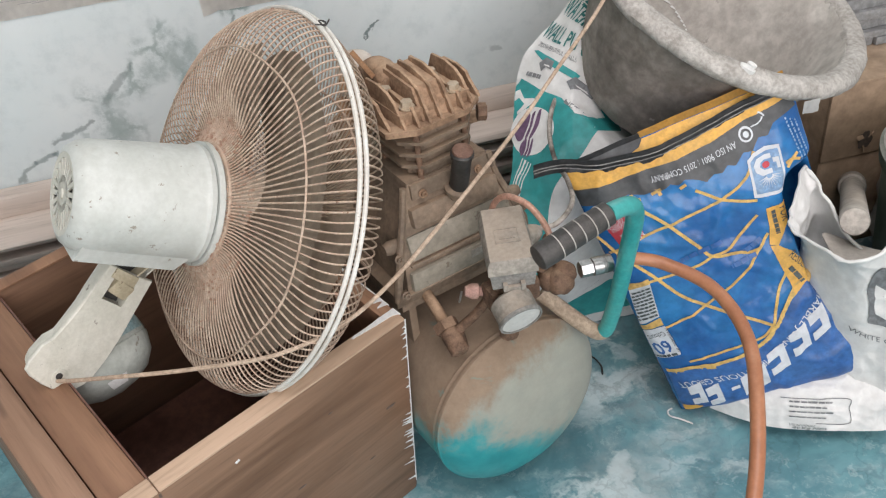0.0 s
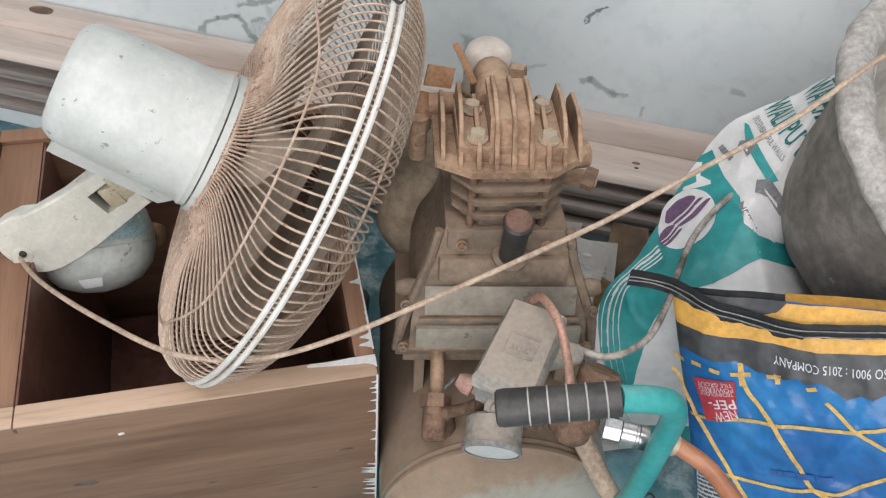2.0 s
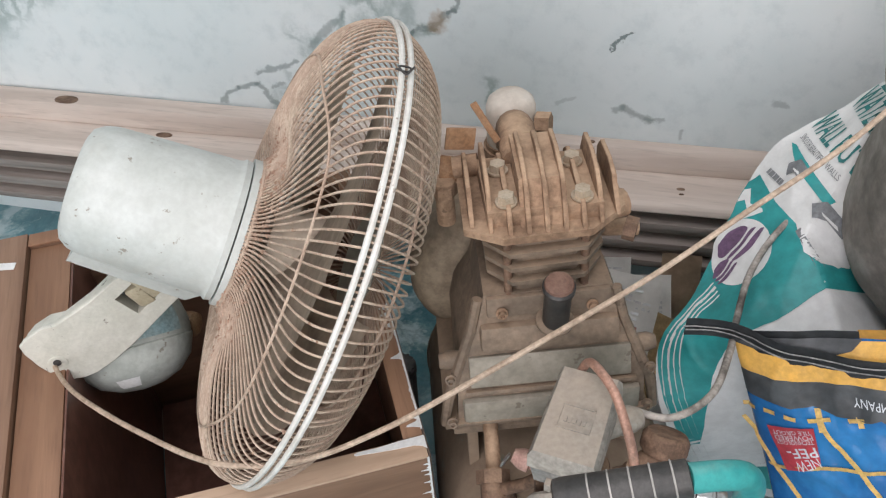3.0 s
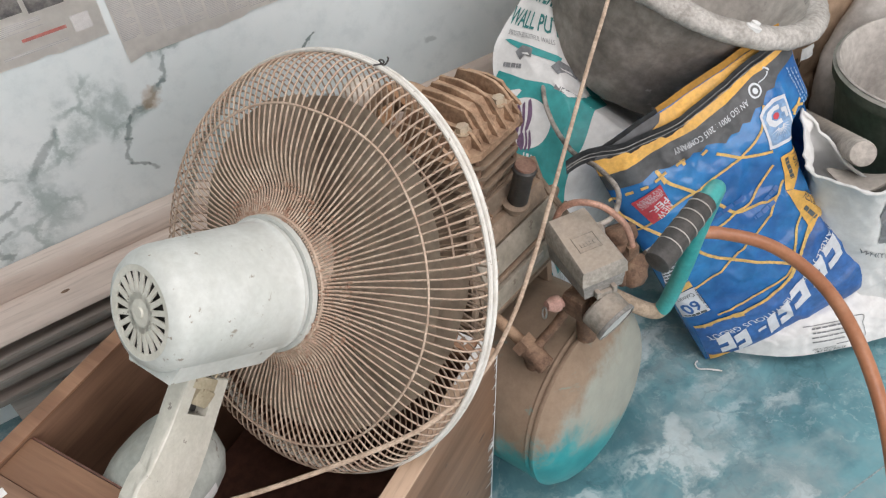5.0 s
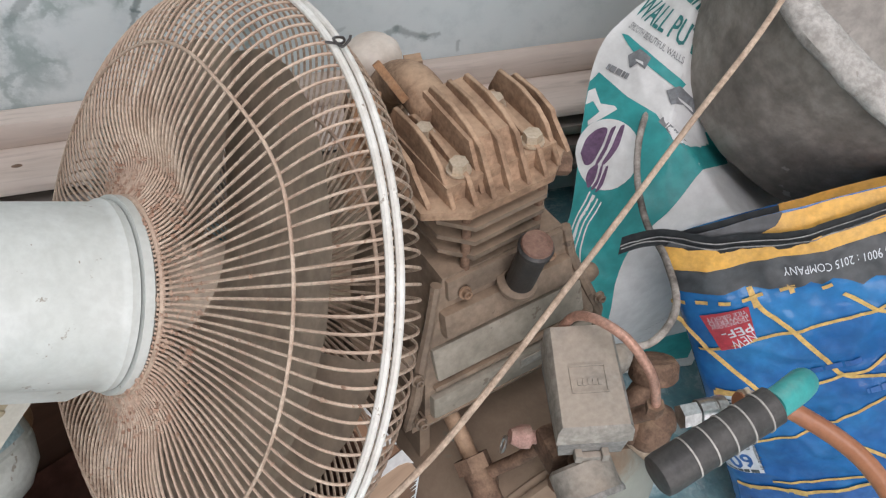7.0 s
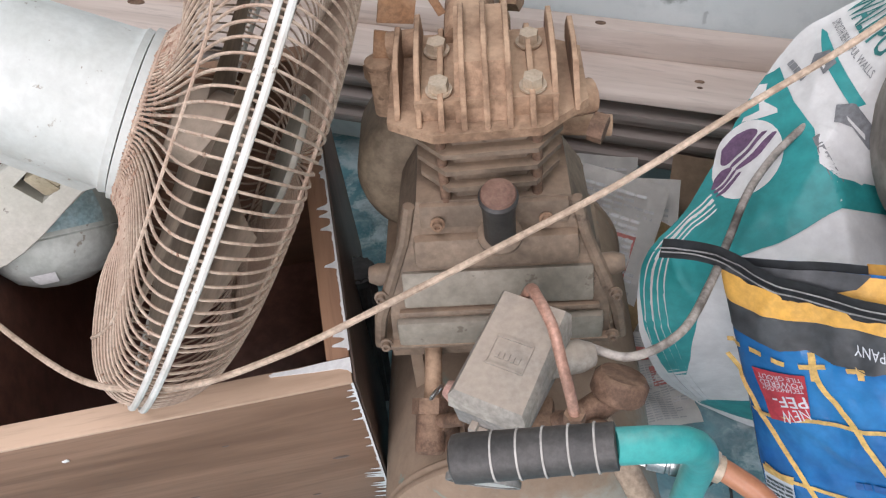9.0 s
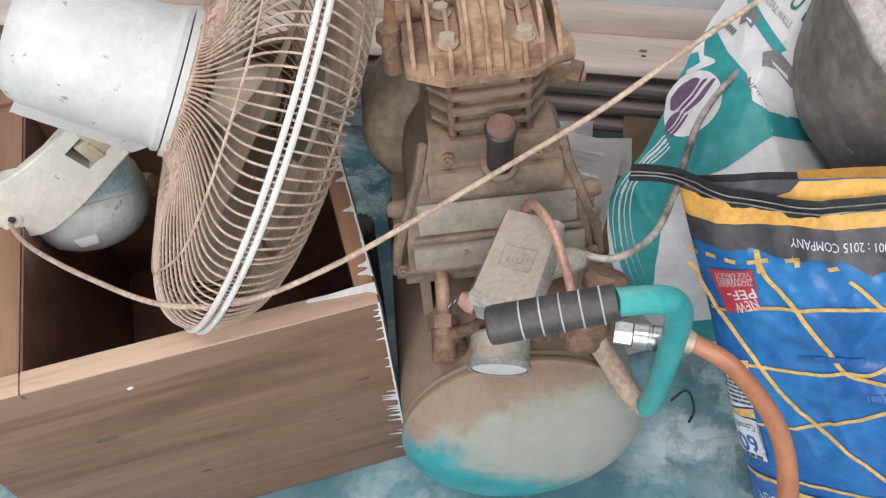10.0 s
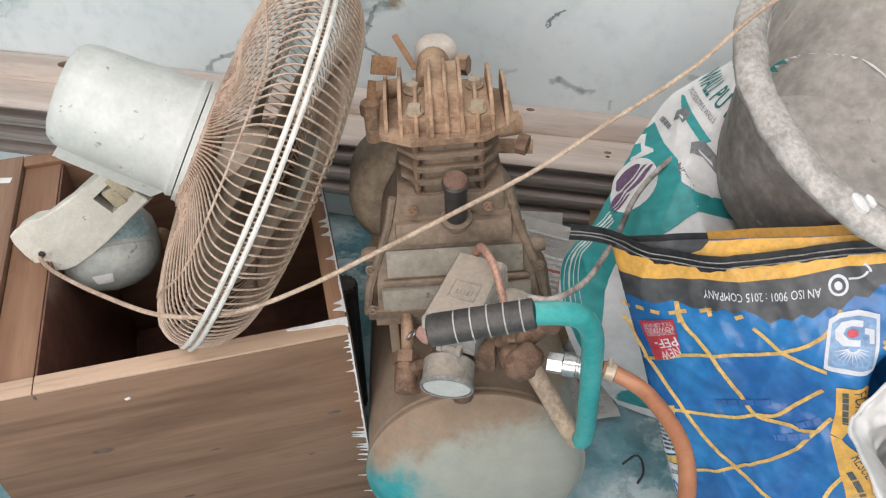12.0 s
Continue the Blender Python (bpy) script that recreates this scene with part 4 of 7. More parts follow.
for r in (rings[0], rim_in):
    for i in range(len(r)):
        e = arm.edges.get((r[i], r[(i + 1) % len(r)]))
        loop.append(e or arm.edges.new((r[i], r[(i + 1) % len(r)])))
bmesh.ops.triangle_fill(arm, use_beauty=True, edges=loop)
for i in range(4):
    j = (i + 1) % 4
    arm.faces.new((rim_in[i], rim_in[j], pit[j], pit[i]))
arm.faces.new(pit)
bmesh.ops.recalc_face_normals(arm, faces=arm.faces[:])
arm_ob = part("arm", arm, M_FANPLASTIC, fan, smooth=False, label= "yellowed white plastic arm with a hinge slot")
# Shade in the slot is painted as a black plate on its floor.
part("slot_floor", boxed((0.029, 0.028, 0.003), ARM @ pose(0.007, -0.0268, -0.017), 0.0005), M_BLACK, arm_ob, "black plate for the shade in the hinge slot")
part("hinge_tongue", boxed((0.028, 0.021, 0.014), ARM @ pose(0.0095, -0.0215, -0.006, 14, 0, -10), 0.004), M_HINGE, arm_ob, "cream plastic hinge tongue")
part("hinge_block", boxed((0.034, 0.0135, 0.004), ARM @ pose(0.004, -0.0065, 0.0002, 0, 0, -3), 0.0012), M_HINGE, arm_ob, "cream plastic hinge block")
part("hinge_neck", boxed((0.030, 0.036, 0.022), ARM @ pose(0.012, 0.012, -0.028), 0.003), M_BLACK, arm_ob, "dark pivot inside the hinge")
part("cheek", boxed((0.0028, 0.046, 0.018), ARM @ pose(0.0245, 0.012, -0.010, 0, 0, -24), 0.001), M_HINGE, arm_ob)
part("cheek", boxed((0.0028, 0.046, 0.022), ARM @ pose(0.040, 0.008, -0.024, 0, 0, -20), 0.001), M_FANPLASTIC, arm_ob)
part("cord_hole", turned([(0.0, 0.0004), (0.0055, 0.0004), (0.0085, 0.0012), (0.0105, 0.0006), (0.011, -0.001), (0.0, -0.001)], 20, ARM @ pose(-0.002, -0.1465, 0.0)), M_FANPLASTIC, arm_ob, "dirty round boss with the cord hole")
# No real opening here: the hole's shade is put in as a black disc.
part("hole", turned([(0.0, 0.0008), (0.0042, 0.0009), (0.0042, 0.0002), (0, 0.0002)], 14, ARM @ pose(-0.0035, -0.1455, 0.0004)), M_BLACK, arm_ob, "black disc for the shade in the cord hole")
CUP = FAN.inverted() @ axes((-0.2640, 1.2843, 0.3655), (0.499, -0.578, 0.646), (0.794, 0.603, -0.074), (-0.347, 0.550, 0.760)) @ Matrix.Scale(1.14, 4)
cup = part("wall_cup", turned([(0, -0.048), (0.022, -0.045), (0.041, -0.037), (0.0545, -0.023), (0.0605, -0.005), (0.0612, -0.001), (0.060, 0.0008), (0.061, 0.0025), (0.0605, 0.016), (0.056, 0.034), (0.045, 0.048), (0.03, 0.053), (0, 0.055)], 48, CUP), M_CUP, fan, "rounded greyish white plastic wall cup")
lab = bmesh.new()
grid = [[lab.verts.new(CUP @ Vector((r * math.cos(a), r * math.sin(a), z))) for r, z in ((0.0613, 0.005), (0.0611, 0.016), (0.0595, 0.024), (0.0566, 0.0345))] for a in [radians(4 + 6.5 * k) for k in range(9)]]
for p, q in zip(grid, grid[1:]):
    for j in range(3):
        lab.faces.new((p[j], q[j], q[j + 1], p[j + 1]))
sticker = part("sticker", lab, M_BLUESTICK, cup, "worn pale blue sticker")
chip = bmesh.new()
cg = [[chip.verts.new(CUP @ Vector((r * math.cos(a), r * math.sin(a), z))) for r, z in ((0.0372, -0.0402), (0.0432, -0.0365), (0.0485, -0.0305))] for a in [radians(-26 + 7 * k) for k in range(5)]]
for p, q in zip(cg, cg[1:]):
    for j in range(2):
        chip.faces.new((p[j], q[j], q[j + 1], p[j + 1]))
part("paint_splash", chip, M_WHITEPAINT, cup, "dried white paint splash")
KN = FAN.inverted() @ Vector((-0.2264, 1.3472, 0.3457))
part("knob", turned([(0, -0.014), (0.0145, -0.012), (0.0165, 0.0), (0.015, 0.008), (0.010, 0.011), (0, 0.012)], 24, Matrix.Translation(KN) @ pose(0, 0, 0, -50, 35)), M_KNOB, cup, "orange-brown knob")

# ---- air compressor ----
AIR = pose(0.214, 1.34, 0, 0, 0, 19)
air = thing("air_compressor", AIR, "dusty teal air compressor with a tan piston pump on its tank", "compressor")
TX, TZ = 0.013, 0.178
TANK_AXIS = pose(TX, 0, TZ, 90)   # the lathe's z runs to the compressor's front
tank_profile = [(0, 0.1945), (0.03, 0.194), (0.065, 0.1915), (0.095, 0.186), (0.115, 0.1785), (0.128, 0.170), (0.1345, 0.163), (0.137, 0.1585), (0.1392, 0.1575), (0.140, 0.1545), (0.1392, 0.1515), (0.1372, 0.1505), (0.1378, 0.147), (0.1388, 0.1455), (0.1388, 0.1435), (0.1375, 0.142),
                (0.138, 0.10), (0.1395, 0.0), (0.139, -0.20), (0.1415, -0.202), (0.1415, -0.206), (0.139, -0.208), (0.134, -0.226), (0.117, -0.252), (0.083, -0.268), (0, -0.278)]
part("tank", turned(tank_profile, 96, TANK_AXIS), M_TANK, air, "teal enamelled air tank caked with tan dust")
for x in (-0.05, 0.076):
    for y in (0.0, 0.19):
        foot = bmesh.new()
        prism(foot, [(-0.018, -0.02), (0.018, -0.02), (0.018, 0.02), (-0.018, 0.02)], 0.012, 0.13, pose(x, y, 0))
        f = part("foot", foot, M_TANK, air)
        part("rubber_pad", turned([(0, 0), (0.018, 0), (0.018, 0.01), (0.014, 0.013), (0, 0.013)], 16, pose(x, y, 0)), M_BLACK, f)
# saddle plate that carries the pump
part("saddle", boxed((0.20, 0.24, 0.012), pose(0.0, 0.06, 0.352), 0.002), M_CRANK, air)
for x in (-0.08, 0.085):
    part("saddle_leg", boxed((0.012, 0.22, 0.10), pose(x, 0.06, 0.30), 0.002), M_TANK, air)

pump = part("crankcase", loft(bmesh.new(), [
    [(-0.108, -0.062, 0.359), (0.102, -0.062, 0.359), (0.102, 0.10, 0.359), (-0.108, 0.10, 0.359)],
    [(-0.108, -0.066, 0.378), (0.102, -0.066, 0.378), (0.102, 0.10, 0.378), (-0.108, 0.10, 0.378)],
    [(-0.094, -0.074, 0.384), (0.096, -0.074, 0.384), (0.09, 0.09, 0.384), (-0.09, 0.09, 0.384)],
    [(-0.092, -0.072, 0.425), (0.094, -0.072, 0.425), (0.09, 0.09, 0.425), (-0.09, 0.09, 0.425)],
    [(-0.086, -0.060, 0.455), (0.088, -0.060, 0.455), (0.084, 0.08, 0.455), (-0.084, 0.08, 0.455)],
    [(-0.068, -0.050, 0.495), (0.070, -0.050, 0.495), (0.066, 0.065, 0.495), (-0.066, 0.065, 0.495)],
    [(-0.060, -0.046, 0.532), (0.062, -0.046, 0.532), (0.06, 0.055, 0.532), (-0.06, 0.055, 0.532)]]), M_CRANK, air, "grey cast crankcase under tan dust")


def on_front(z):
    """The y of the crankcase's sloping front at a height."""
    steps = ((0.384, -0.074), (0.425, -0.072), (0.455, -0.060), (0.495, -0.050), (0.532, -0.046))
    for (za, ya), (zb, yb) in zip(steps, steps[1:]):
        if z <= zb:
            return ya + (yb - ya) * (z - za) / (zb - za)
    return -0.046


def panel(name, x0, x1, z0, z1, thick, material=None, bevel=0.003):
    a, b = Vector((0, on_front(z0), z0)), Vector((0, on_front(z1), z1))
    d = (b - a)
    tilt = math.degrees(math.atan2(-d.y, d.z))
    m = pose((x0 + x1) / 2, (a.y + b.y) / 2, (z0 + z1) / 2, tilt)
    return part(name, boxed((x1 - x0, thick, d.length), m, bevel), material or M_CRANK, pump)


panel("cover_plate", -0.058, 0.060, 0.508, 0.530, 0.010, None, 0.002)
panel("cover_panel", -0.066, 0.069, 0.470, 0.498, 0.020, None, 0.006)
panel("cover_panel", -0.079, 0.081, 0.431, 0.463, 0.008, M_PALECAST, 0.0025)
panel("cover_rib", -0.084, 0.086, 0.4245, 0.4285, 0.012, None, 0.0012)
panel("cover_panel", -0.088, 0.090, 0.386, 0.4185, 0.015, M_PALECAST, 0.005)
panel("cover_rib", -0.096, 0.098, 0.3865, 0.390, 0.017, None, 0.0012)
part("name_plate", boxed((0.026, 0.0012, 0.014), pose(0.018, on_front(0.408) - 0.0076, 0.408, 3), 0.0003), M_SWITCH, pump, "small worn stamped plate")
for s in (-1, 1):
    part("flange", swept([(s * 0.108, -0.066, 0.375), (s * 0.101, -0.070, 0.42), (s * 0.089, -0.060, 0.452), (s * 0.074, -0.050, 0.492), (s * 0.066, -0.046, 0.528)], [0.005, 0.0058, 0.0056, 0.005, 0.005], 8), M_CRANK, pump)
    part("boss", turned([(0, -0.012), (0.009, -0.012), (0.010, 0.004), (0.007, 0.012), (0, 0.012)], 16, pose(s * 0.096, -0.05, 0.452, 0, 90 * s)), M_CRANK, pump)


def cap_screw(parent, material, m, r=0.0040):
    bm = bmesh.new()
    lathe(bm, [(0.0, 0.0), (r * 1.5, 0.0), (r * 1.5, 0.0015), (r, 0.0018), (r, 0.0065), (r * 0.55, 0.0066), (r * 0.5, 0.004), (0, 0.004)], 16, m)
    return part("cap_screw", bm, material, parent)


for x, z in ((-0.044, 0.516), (0.042, 0.516), (-0.098, 0.444), (0.099, 0.438), (-0.10, 0.39), (0.098, 0.39)):
    cap_screw(pump, M_CAST if abs(x) < 0.09 else M_CRANK, pose(x, on_front(max(z, 0.385)) - (0.008 if abs(x) < 0.09 else 0.004), z, 75))
part("oil_breather", turned([(0.0105, 0.0), (0.0125, 0.003), (0.0125, 0.05), (0.0145, 0.054), (0.015, 0.060), (0.012, 0.063), (0, 0.063)], 24, pose(0.005, -0.066, 0.510, 15)), M_BLACK, pump, "black oil breather tube")
part("breather_cap", turned([(0, 0.0632), (0.0135, 0.0632), (0.0125, 0.0652), (0, 0.0657)], 24, pose(0.005, -0.066, 0.510, 15)), M_CAPBROWN, pump, "reddish dusty cap")
part("oil_boss", turned([(0.012, -0.012), (0.018, 0.0), (0.018, 0.004), (0.012, 0.008)], 20, pose(0.005, -0.062, 0.505, 15)), M_CRANK, pump)

OCT = [(-0.056, -0.030), (-0.034, -0.053), (0.036, -0.050), (0.056, -0.026), (0.056, 0.040), (0.036, 0.055), (-0.036, 0.055), (-0.056, 0.040)]
cyl = part("cylinder", prism(bmesh.new(), [(x * 0.78, y * 0.8) for x, y in OCT], 0.528, 0.602), M_CRANK, air, "finned cylinder")
for k, z in enumerate((0.5455, 0.563, 0.5805)):
    part("fin", prism(bmesh.new(), [(x * (0.97 + 0.02 * k), y * (0.97 + 0.02 * k)) for x, y in OCT], z, z + 0.0045), M_CRANK, cyl)
for x, y in ((-0.036, -0.043), (0.036, -0.041), (0.047, 0.03), (-0.047, 0.03)):
    part("stud", turned([(0, 0.53), (0.0042, 0.53), (0.0042, 0.602), (0, 0.602)], 10, pose(x, y, 0)), M_RUST, cyl)

HEAD = [(-0.074, -0.036), (-0.040, -0.055), (0.040, -0.052), (0.075, -0.022), (0.075, 0.045), (0.045, 0.062), (-0.050, 0.062), (-0.074, 0.042)]
head = part("cylinder_head", prism(bmesh.new(), HEAD, 0.598, 0.6055), M_CAST, air, "tan dusted finned cylinder head")
core = bmesh.new()
prism(core, [(-0.052, -0.038), (0.052, -0.036), (0.055, 0.048), (-0.054, 0.048)], 0.6055, 0.622)
loft(core, [[(-0.023, -0.042, 0.606), (0.020, -0.042, 0.606), (0.020, 0.052, 0.606), (-0.023, 0.052, 0.606)], [(-0.022, -0.020, 0.643), (0.019, -0.020, 0.643), (0.019, 0.048, 0.646), (-0.022, 0.048, 0.646)]])
part("head_core", core, M_CAST, head)
for k in range(9):
    x = -0.066 + 0.0165 * k
    front_y = -0.052 + (0.016 if k in (0, 8) else 0.006 if k in (1, 7) else 0.0)
    tall = 0.632 if k in (0, 8) else 0.642 if k in (1, 7) else 0.650
    cut = k in (2, 6)     # fins cut down beside the bolts
    pts = [(front_y, 0.6055), (front_y + 0.002, 0.6095), (front_y + (0.014 if cut else 0.022), 0.626 if cut else tall - 0.008), (-0.010, 0.628 if cut else tall), (0.012, 0.632 if cut else tall + 0.004), (0.044, 0.630 if cut else tall + 0.002), (0.056, 0.620), (0.056, 0.6055)]
    f = bmesh.new()
    a = [f.verts.new((x - 0.0021, y, z)) for y, z in pts]
    b = [f.verts.new((x + 0.0021, y, z)) for y, z in pts]
    f.faces.new(a)
    f.faces.new(b[::-1])
    for i in range(len(a)):
        j = (i + 1) % len(a)
        f.faces.new((a[i], b[i], b[j], a[j]))
    bmesh.ops.bevel(f, geom=f.edges[:], offset=0.0006, segments=1, affect="EDGES")
    part("fin", f, M_CAST, head)
for x, y in ((-0.034, -0.026), (0.034, -0.027), (-0.036, 0.023), (0.034, 0.027)):
    b = bmesh.new()
    lathe(b, [(0, 0.605), (0.0078, 0.605), (0.0078, 0.6235), (0.0100, 0.6235), (0.0100, 0.6255), (0, 0.6255)], 20, pose(x, y, 0))
    prism(b, hexagon(0.0080), 0.6255, 0.633, pose(x, y, 0, 0, 0, 20), 0.95)
    part("head_bolt", b, M_BOLT, head, "plated hexagon bolt")
# intake elbow, filter, delivery fittings at the back and the sides
part("intake_elbow", swept(glide([(-0.012, 0.035, 0.622), (-0.011, 0.080, 0.627), (-0.009, 0.118, 0.606), (-0.007, 0.150, 0.572)], 5), 0.019, 16), M_CAST, air)
part("air_filter", turned([(0, 0.0), (0.024, 0.0), (0.027, 0.006), (0.027, 0.052), (0.0245, 0.060), (0.018, 0.066), (0.008, 0.0685), (0, 0.069)], 32, pose(-0.006, 0.166, 0.553)), M_FILTER, air, "cream dusty air filter canister")
part("filter_band", turned([(0.0272, 0.002), (0.0285, 0.003), (0.0285, 0.010), (0.0272, 0.011)], 32, pose(-0.006, 0.166, 0.553), True), M_CAST, air, "tan clamp band on the filter")
part("filter_nut", prism(bmesh.new(), hexagon(0.013), 0, 0.016, along((0.019, 0.150, 0.590), (0.045, 0.140, 0.592))), M_CAST, air)
part("filter_seat", turned([(0, -0.20), (0.014, -0.20), (0.014, -0.03), (0.031, -0.025), (0.031, 0.004), (0, 0.004)], 28, pose(-0.006, 0.166, 0.553)), M_CAST, air)
part("side_fitting", swept([(0.05, 0.0, 0.585), (0.082, 0.01, 0.583)], 0.014, 12), M_CAST, air)
part("side_plug", prism(bmesh.new(), hexagon(0.012), 0, 0.012, along((0.080, -0.006, 0.566), (0.11, -0.02, 0.562))), M_RUST, air)
part("side_fitting", swept([(0.055, 0.02, 0.548), (0.10, 0.018, 0.545)], 0.009, 10), M_CAST, air)
part("delivery_stub", swept([(-0.052, 0.05, 0.615), (-0.076, 0.052, 0.612)], 0.011, 12), M_CAST, air)
part("delivery_tube", turned([(0, -0.045), (0.0095, -0.045), (0.0095, -0.004), (0.012, -0.002), (0.012, 0.006), (0.0085, 0.008), (0, 0.0082)], 20, pose(-0.0865, 0.055, 0.590)), M_CAST, air)
part("delivery_nut", prism(bmesh.new(), hexagon(0.0135), 0, 0.012, pose(-0.0865, 0.055, 0.580)), M_CAST, air)
part("baffle_tab", boxed((0.030, 0.003, 0.022), pose(-0.067, 0.060, 0.639, -12, 14, 12), 0.0012), M_TAB, air, "orange-brown sheet tab")
part("baffle_tab", boxed((0.023, 0.003, 0.026), pose(-0.078, 0.058, 0.607, -12, 8, -8), 0.0012), M_TAB, air, "orange-brown sheet tab")
part("baffle_tab", boxed((0.007, 0.003, 0.046), pose(-0.042, 0.064, 0.652, -10, -28, 0), 0.0012), M_TAB, air, "orange-brown sheet tab")
# round flywheel cover behind the pump
part("flywheel_cover", turned([(0, -0.024), (0.05, -0.024), (0.068, -0.02), (0.078, -0.010), (0.082, 0.0), (0.083, 0.06), (0.078, 0.07), (0, 0.075)], 56, pose(-0.050, 0.100, 0.428, -90)), M_FLYWHEEL, air, "olive-brown dusty flywheel cover")

# ---- pressure switch and fittings ----
SW = pose(0.010, -0.158, 0.0, 0, 0, -27)
switch = part("pressure_switch", loft(bmesh.new(), [
    [(-0.026, -0.044, 0.434), (0.026, -0.044, 0.434), (0.026, 0.042, 0.434), (-0.026, 0.042, 0.434)],
    [(-0.0295, -0.047, 0.462), (0.0295, -0.047, 0.462), (0.0285, 0.043, 0.462), (-0.0285, 0.043, 0.462)]], SW), M_SWITCHSIDE, air, "scuffed grey pressure switch body")
lid = bmesh.new()
loft(lid, [[(-0.031, -0.0485, 0.458), (0.031, -0.0485, 0.458), (0.0295, 0.0445, 0.463), (-0.0295, 0.0445, 0.463)], [(-0.0305, -0.048, 0.473), (0.0305, -0.048, 0.473), (0.0285, 0.044, 0.489), (-0.0285, 0.044, 0.489)],
           [(-0.027, -0.045, 0.478), (0.027, -0.045, 0.478), (0.025, 0.041, 0.495), (-0.025, 0.041, 0.495)]], SW)
lid_ob = part("switch_cover", lid, M_SWITCH, switch, "dusty grey plastic cover")
lm = SW @ pose(0, -0.006, 0.4862, math.degrees(math.atan2(0.017, 0.086)))
emb = bmesh.new()
for sx, sy, px, py in ((0.030, 0.0016, 0, 0.0115), (0.030, 0.0016, 0, -0.0115), (0.0016, 0.024, 0.0145, 0), (0.0016, 0.024, -0.0145, 0)):
    block(emb, (sx, sy, 0.0016), lm @ pose(px, py, 0.0))
for k in range(5):
    block(emb, (0.0026, 0.0052, 0.0014), lm @ pose(-0.0085 + 0.0042 * k, -0.003, 0.0))
part("maker_plate", emb, M_SWITCH, lid_ob, "raised frame with worn bars")
part("front_clip", boxed((0.028, 0.006, 0.006), SW @ pose(0, -0.048, 0.437), 0.001), M_SWITCH, switch)
for s in (-0.011, 0.011):
    part("clip_tab", boxed((0.006, 0.008, 0.010), SW @ pose(s, -0.049, 0.440), 0.001), M_SWITCH, switch)
part("cable_gland", swept(glide([(0.036, -0.150, 0.452), (0.056, -0.143, 0.450), (0.072, -0.139, 0.447)], 3), [0.0125, 0.0125, 0.0125, 0.0135, 0.0135, 0.0115, 0.0095], 14), M_SWITCH, switch, "grey cable gland")
part("neck", swept([(0.0, -0.165, 0.325), (0.0, -0.165, 0.436)], 0.013, 12), M_RUST, air, "rusty pipe nipple")
mani = bmesh.new()
block(mani, (0.07, 0.034, 0.034), pose(0.005, -0.168, 0.402, 0, 0, -8), 0.006)
part("manifold", mani, M_RUST, air, "rust-brown brass manifold")
part("gauge_body", turned([(0.0, 0.0), (0.0245, 0.0), (0.0275, 0.003), (0.0275, 0.026), (0.0285, 0.028), (0.0285, 0.032), (0.0262, 0.033), (0.0262, 0.0305), (0, 0.0305)], 40, along((-0.0125, -0.190, 0.411), (-0.0175, -0.219, 0.399))), M_SWITCH, air, "dusty grey pressure gauge")
part("gauge_bezel", turned([(0.0262, 0.0290), (0.0290, 0.0285), (0.0293, 0.0305), (0.0288, 0.0335), (0.0262, 0.0338)], 40, along((-0.0125, -0.190, 0.411), (-0.0175, -0.219, 0.399)), True), M_SWITCHSIDE, air, "dark worn bezel")
part("gauge_glass", turned([(0, 0.0312), (0.0260, 0.0312), (0.0255, 0.0325), (0, 0.0335)], 40, along((-0.0125, -0.190, 0.411), (-0.0175, -0.219, 0.399))), M_GAUGE, air, "clouded gauge glass")
part("gauge_stem", swept([(0.0, -0.168, 0.402), (-0.013, -0.192, 0.410)], 0.009, 10), M_RUST, air)
# outlet to the hose
o0, o1 = Vector((0.042, -0.184, 0.410)), Vector((0.152, -0.219, 0.408))
valve = bmesh.new()
for k, (q, r) in enumerate(((0.20, 0.019), (0.28, 0.016), (0.12, 0.016))):
    p = o0.lerp(o1, q)
    bmesh.ops.create_icosphere(valve, subdivisions=3, radius=r, matrix=Matrix.Translation(p + Vector((0, 0.004 * k - 0.004, -0.006 + 0.008 * (k == 1)))))
for v in valve.verts:
    v.co += v.normal * 0.003 * noise.noise(v.co * 90) if v.normal.length else Vector()
part("outlet_valve", valve, M_RUST, air, "lumpy rusted outlet valve")
part("valve_knob", turned([(0, 0), (0.019, 0), (0.022, 0.004), (0.022, 0.016), (0.018, 0.021), (0, 0.021)], 22, pose(0.088, -0.165, 0.425, -28, 20)), M_RUST, air)
part("valve_arm", swept([(0.055, -0.172, 0.402), (0.090, -0.162, 0.428)], 0.012, 12), M_RUST, air)
part("coupler_nut", prism(bmesh.new(), hexagon(0.0115), 0, 0.016, along(o0.lerp(o1, 0.46), o1)), M_CHROME, air, "bright chrome hose coupler")
part("coupler_sleeve", turned([(0.009, 0), (0.0122, 0.001), (0.0122, 0.014), (0.0112, 0.015), (0.0112, 0.017), (0.0122, 0.018), (0.0122, 0.025), (0.0115, 0.027), (0.008, 0.027)], 26, along(o0.lerp(o1, 0.60), o1)), M_CHROME, air, "bright chrome hose coupler")
# left delivery pipe into the tank
part("delivery_pipe", swept(glide([(-0.060, -0.030, 0.385), (-0.061, -0.055, 0.365), (-0.062, -0.09, 0.347), (-0.064, -0.118, 0.335)], 5), 0.008, 12), M_CAST, air)
part("check_valve", swept([(-0.064, -0.108, 0.341), (-0.066, -0.136, 0.325)], 0.0135, 14), M_RUST, air, "rusty brass check valve")
part("check_valve_nut", prism(bmesh.new(), hexagon(0.0175), 0, 0.014, along((-0.064, -0.106, 0.342), (-0.066, -0.134, 0.326))), M_RUST, air)
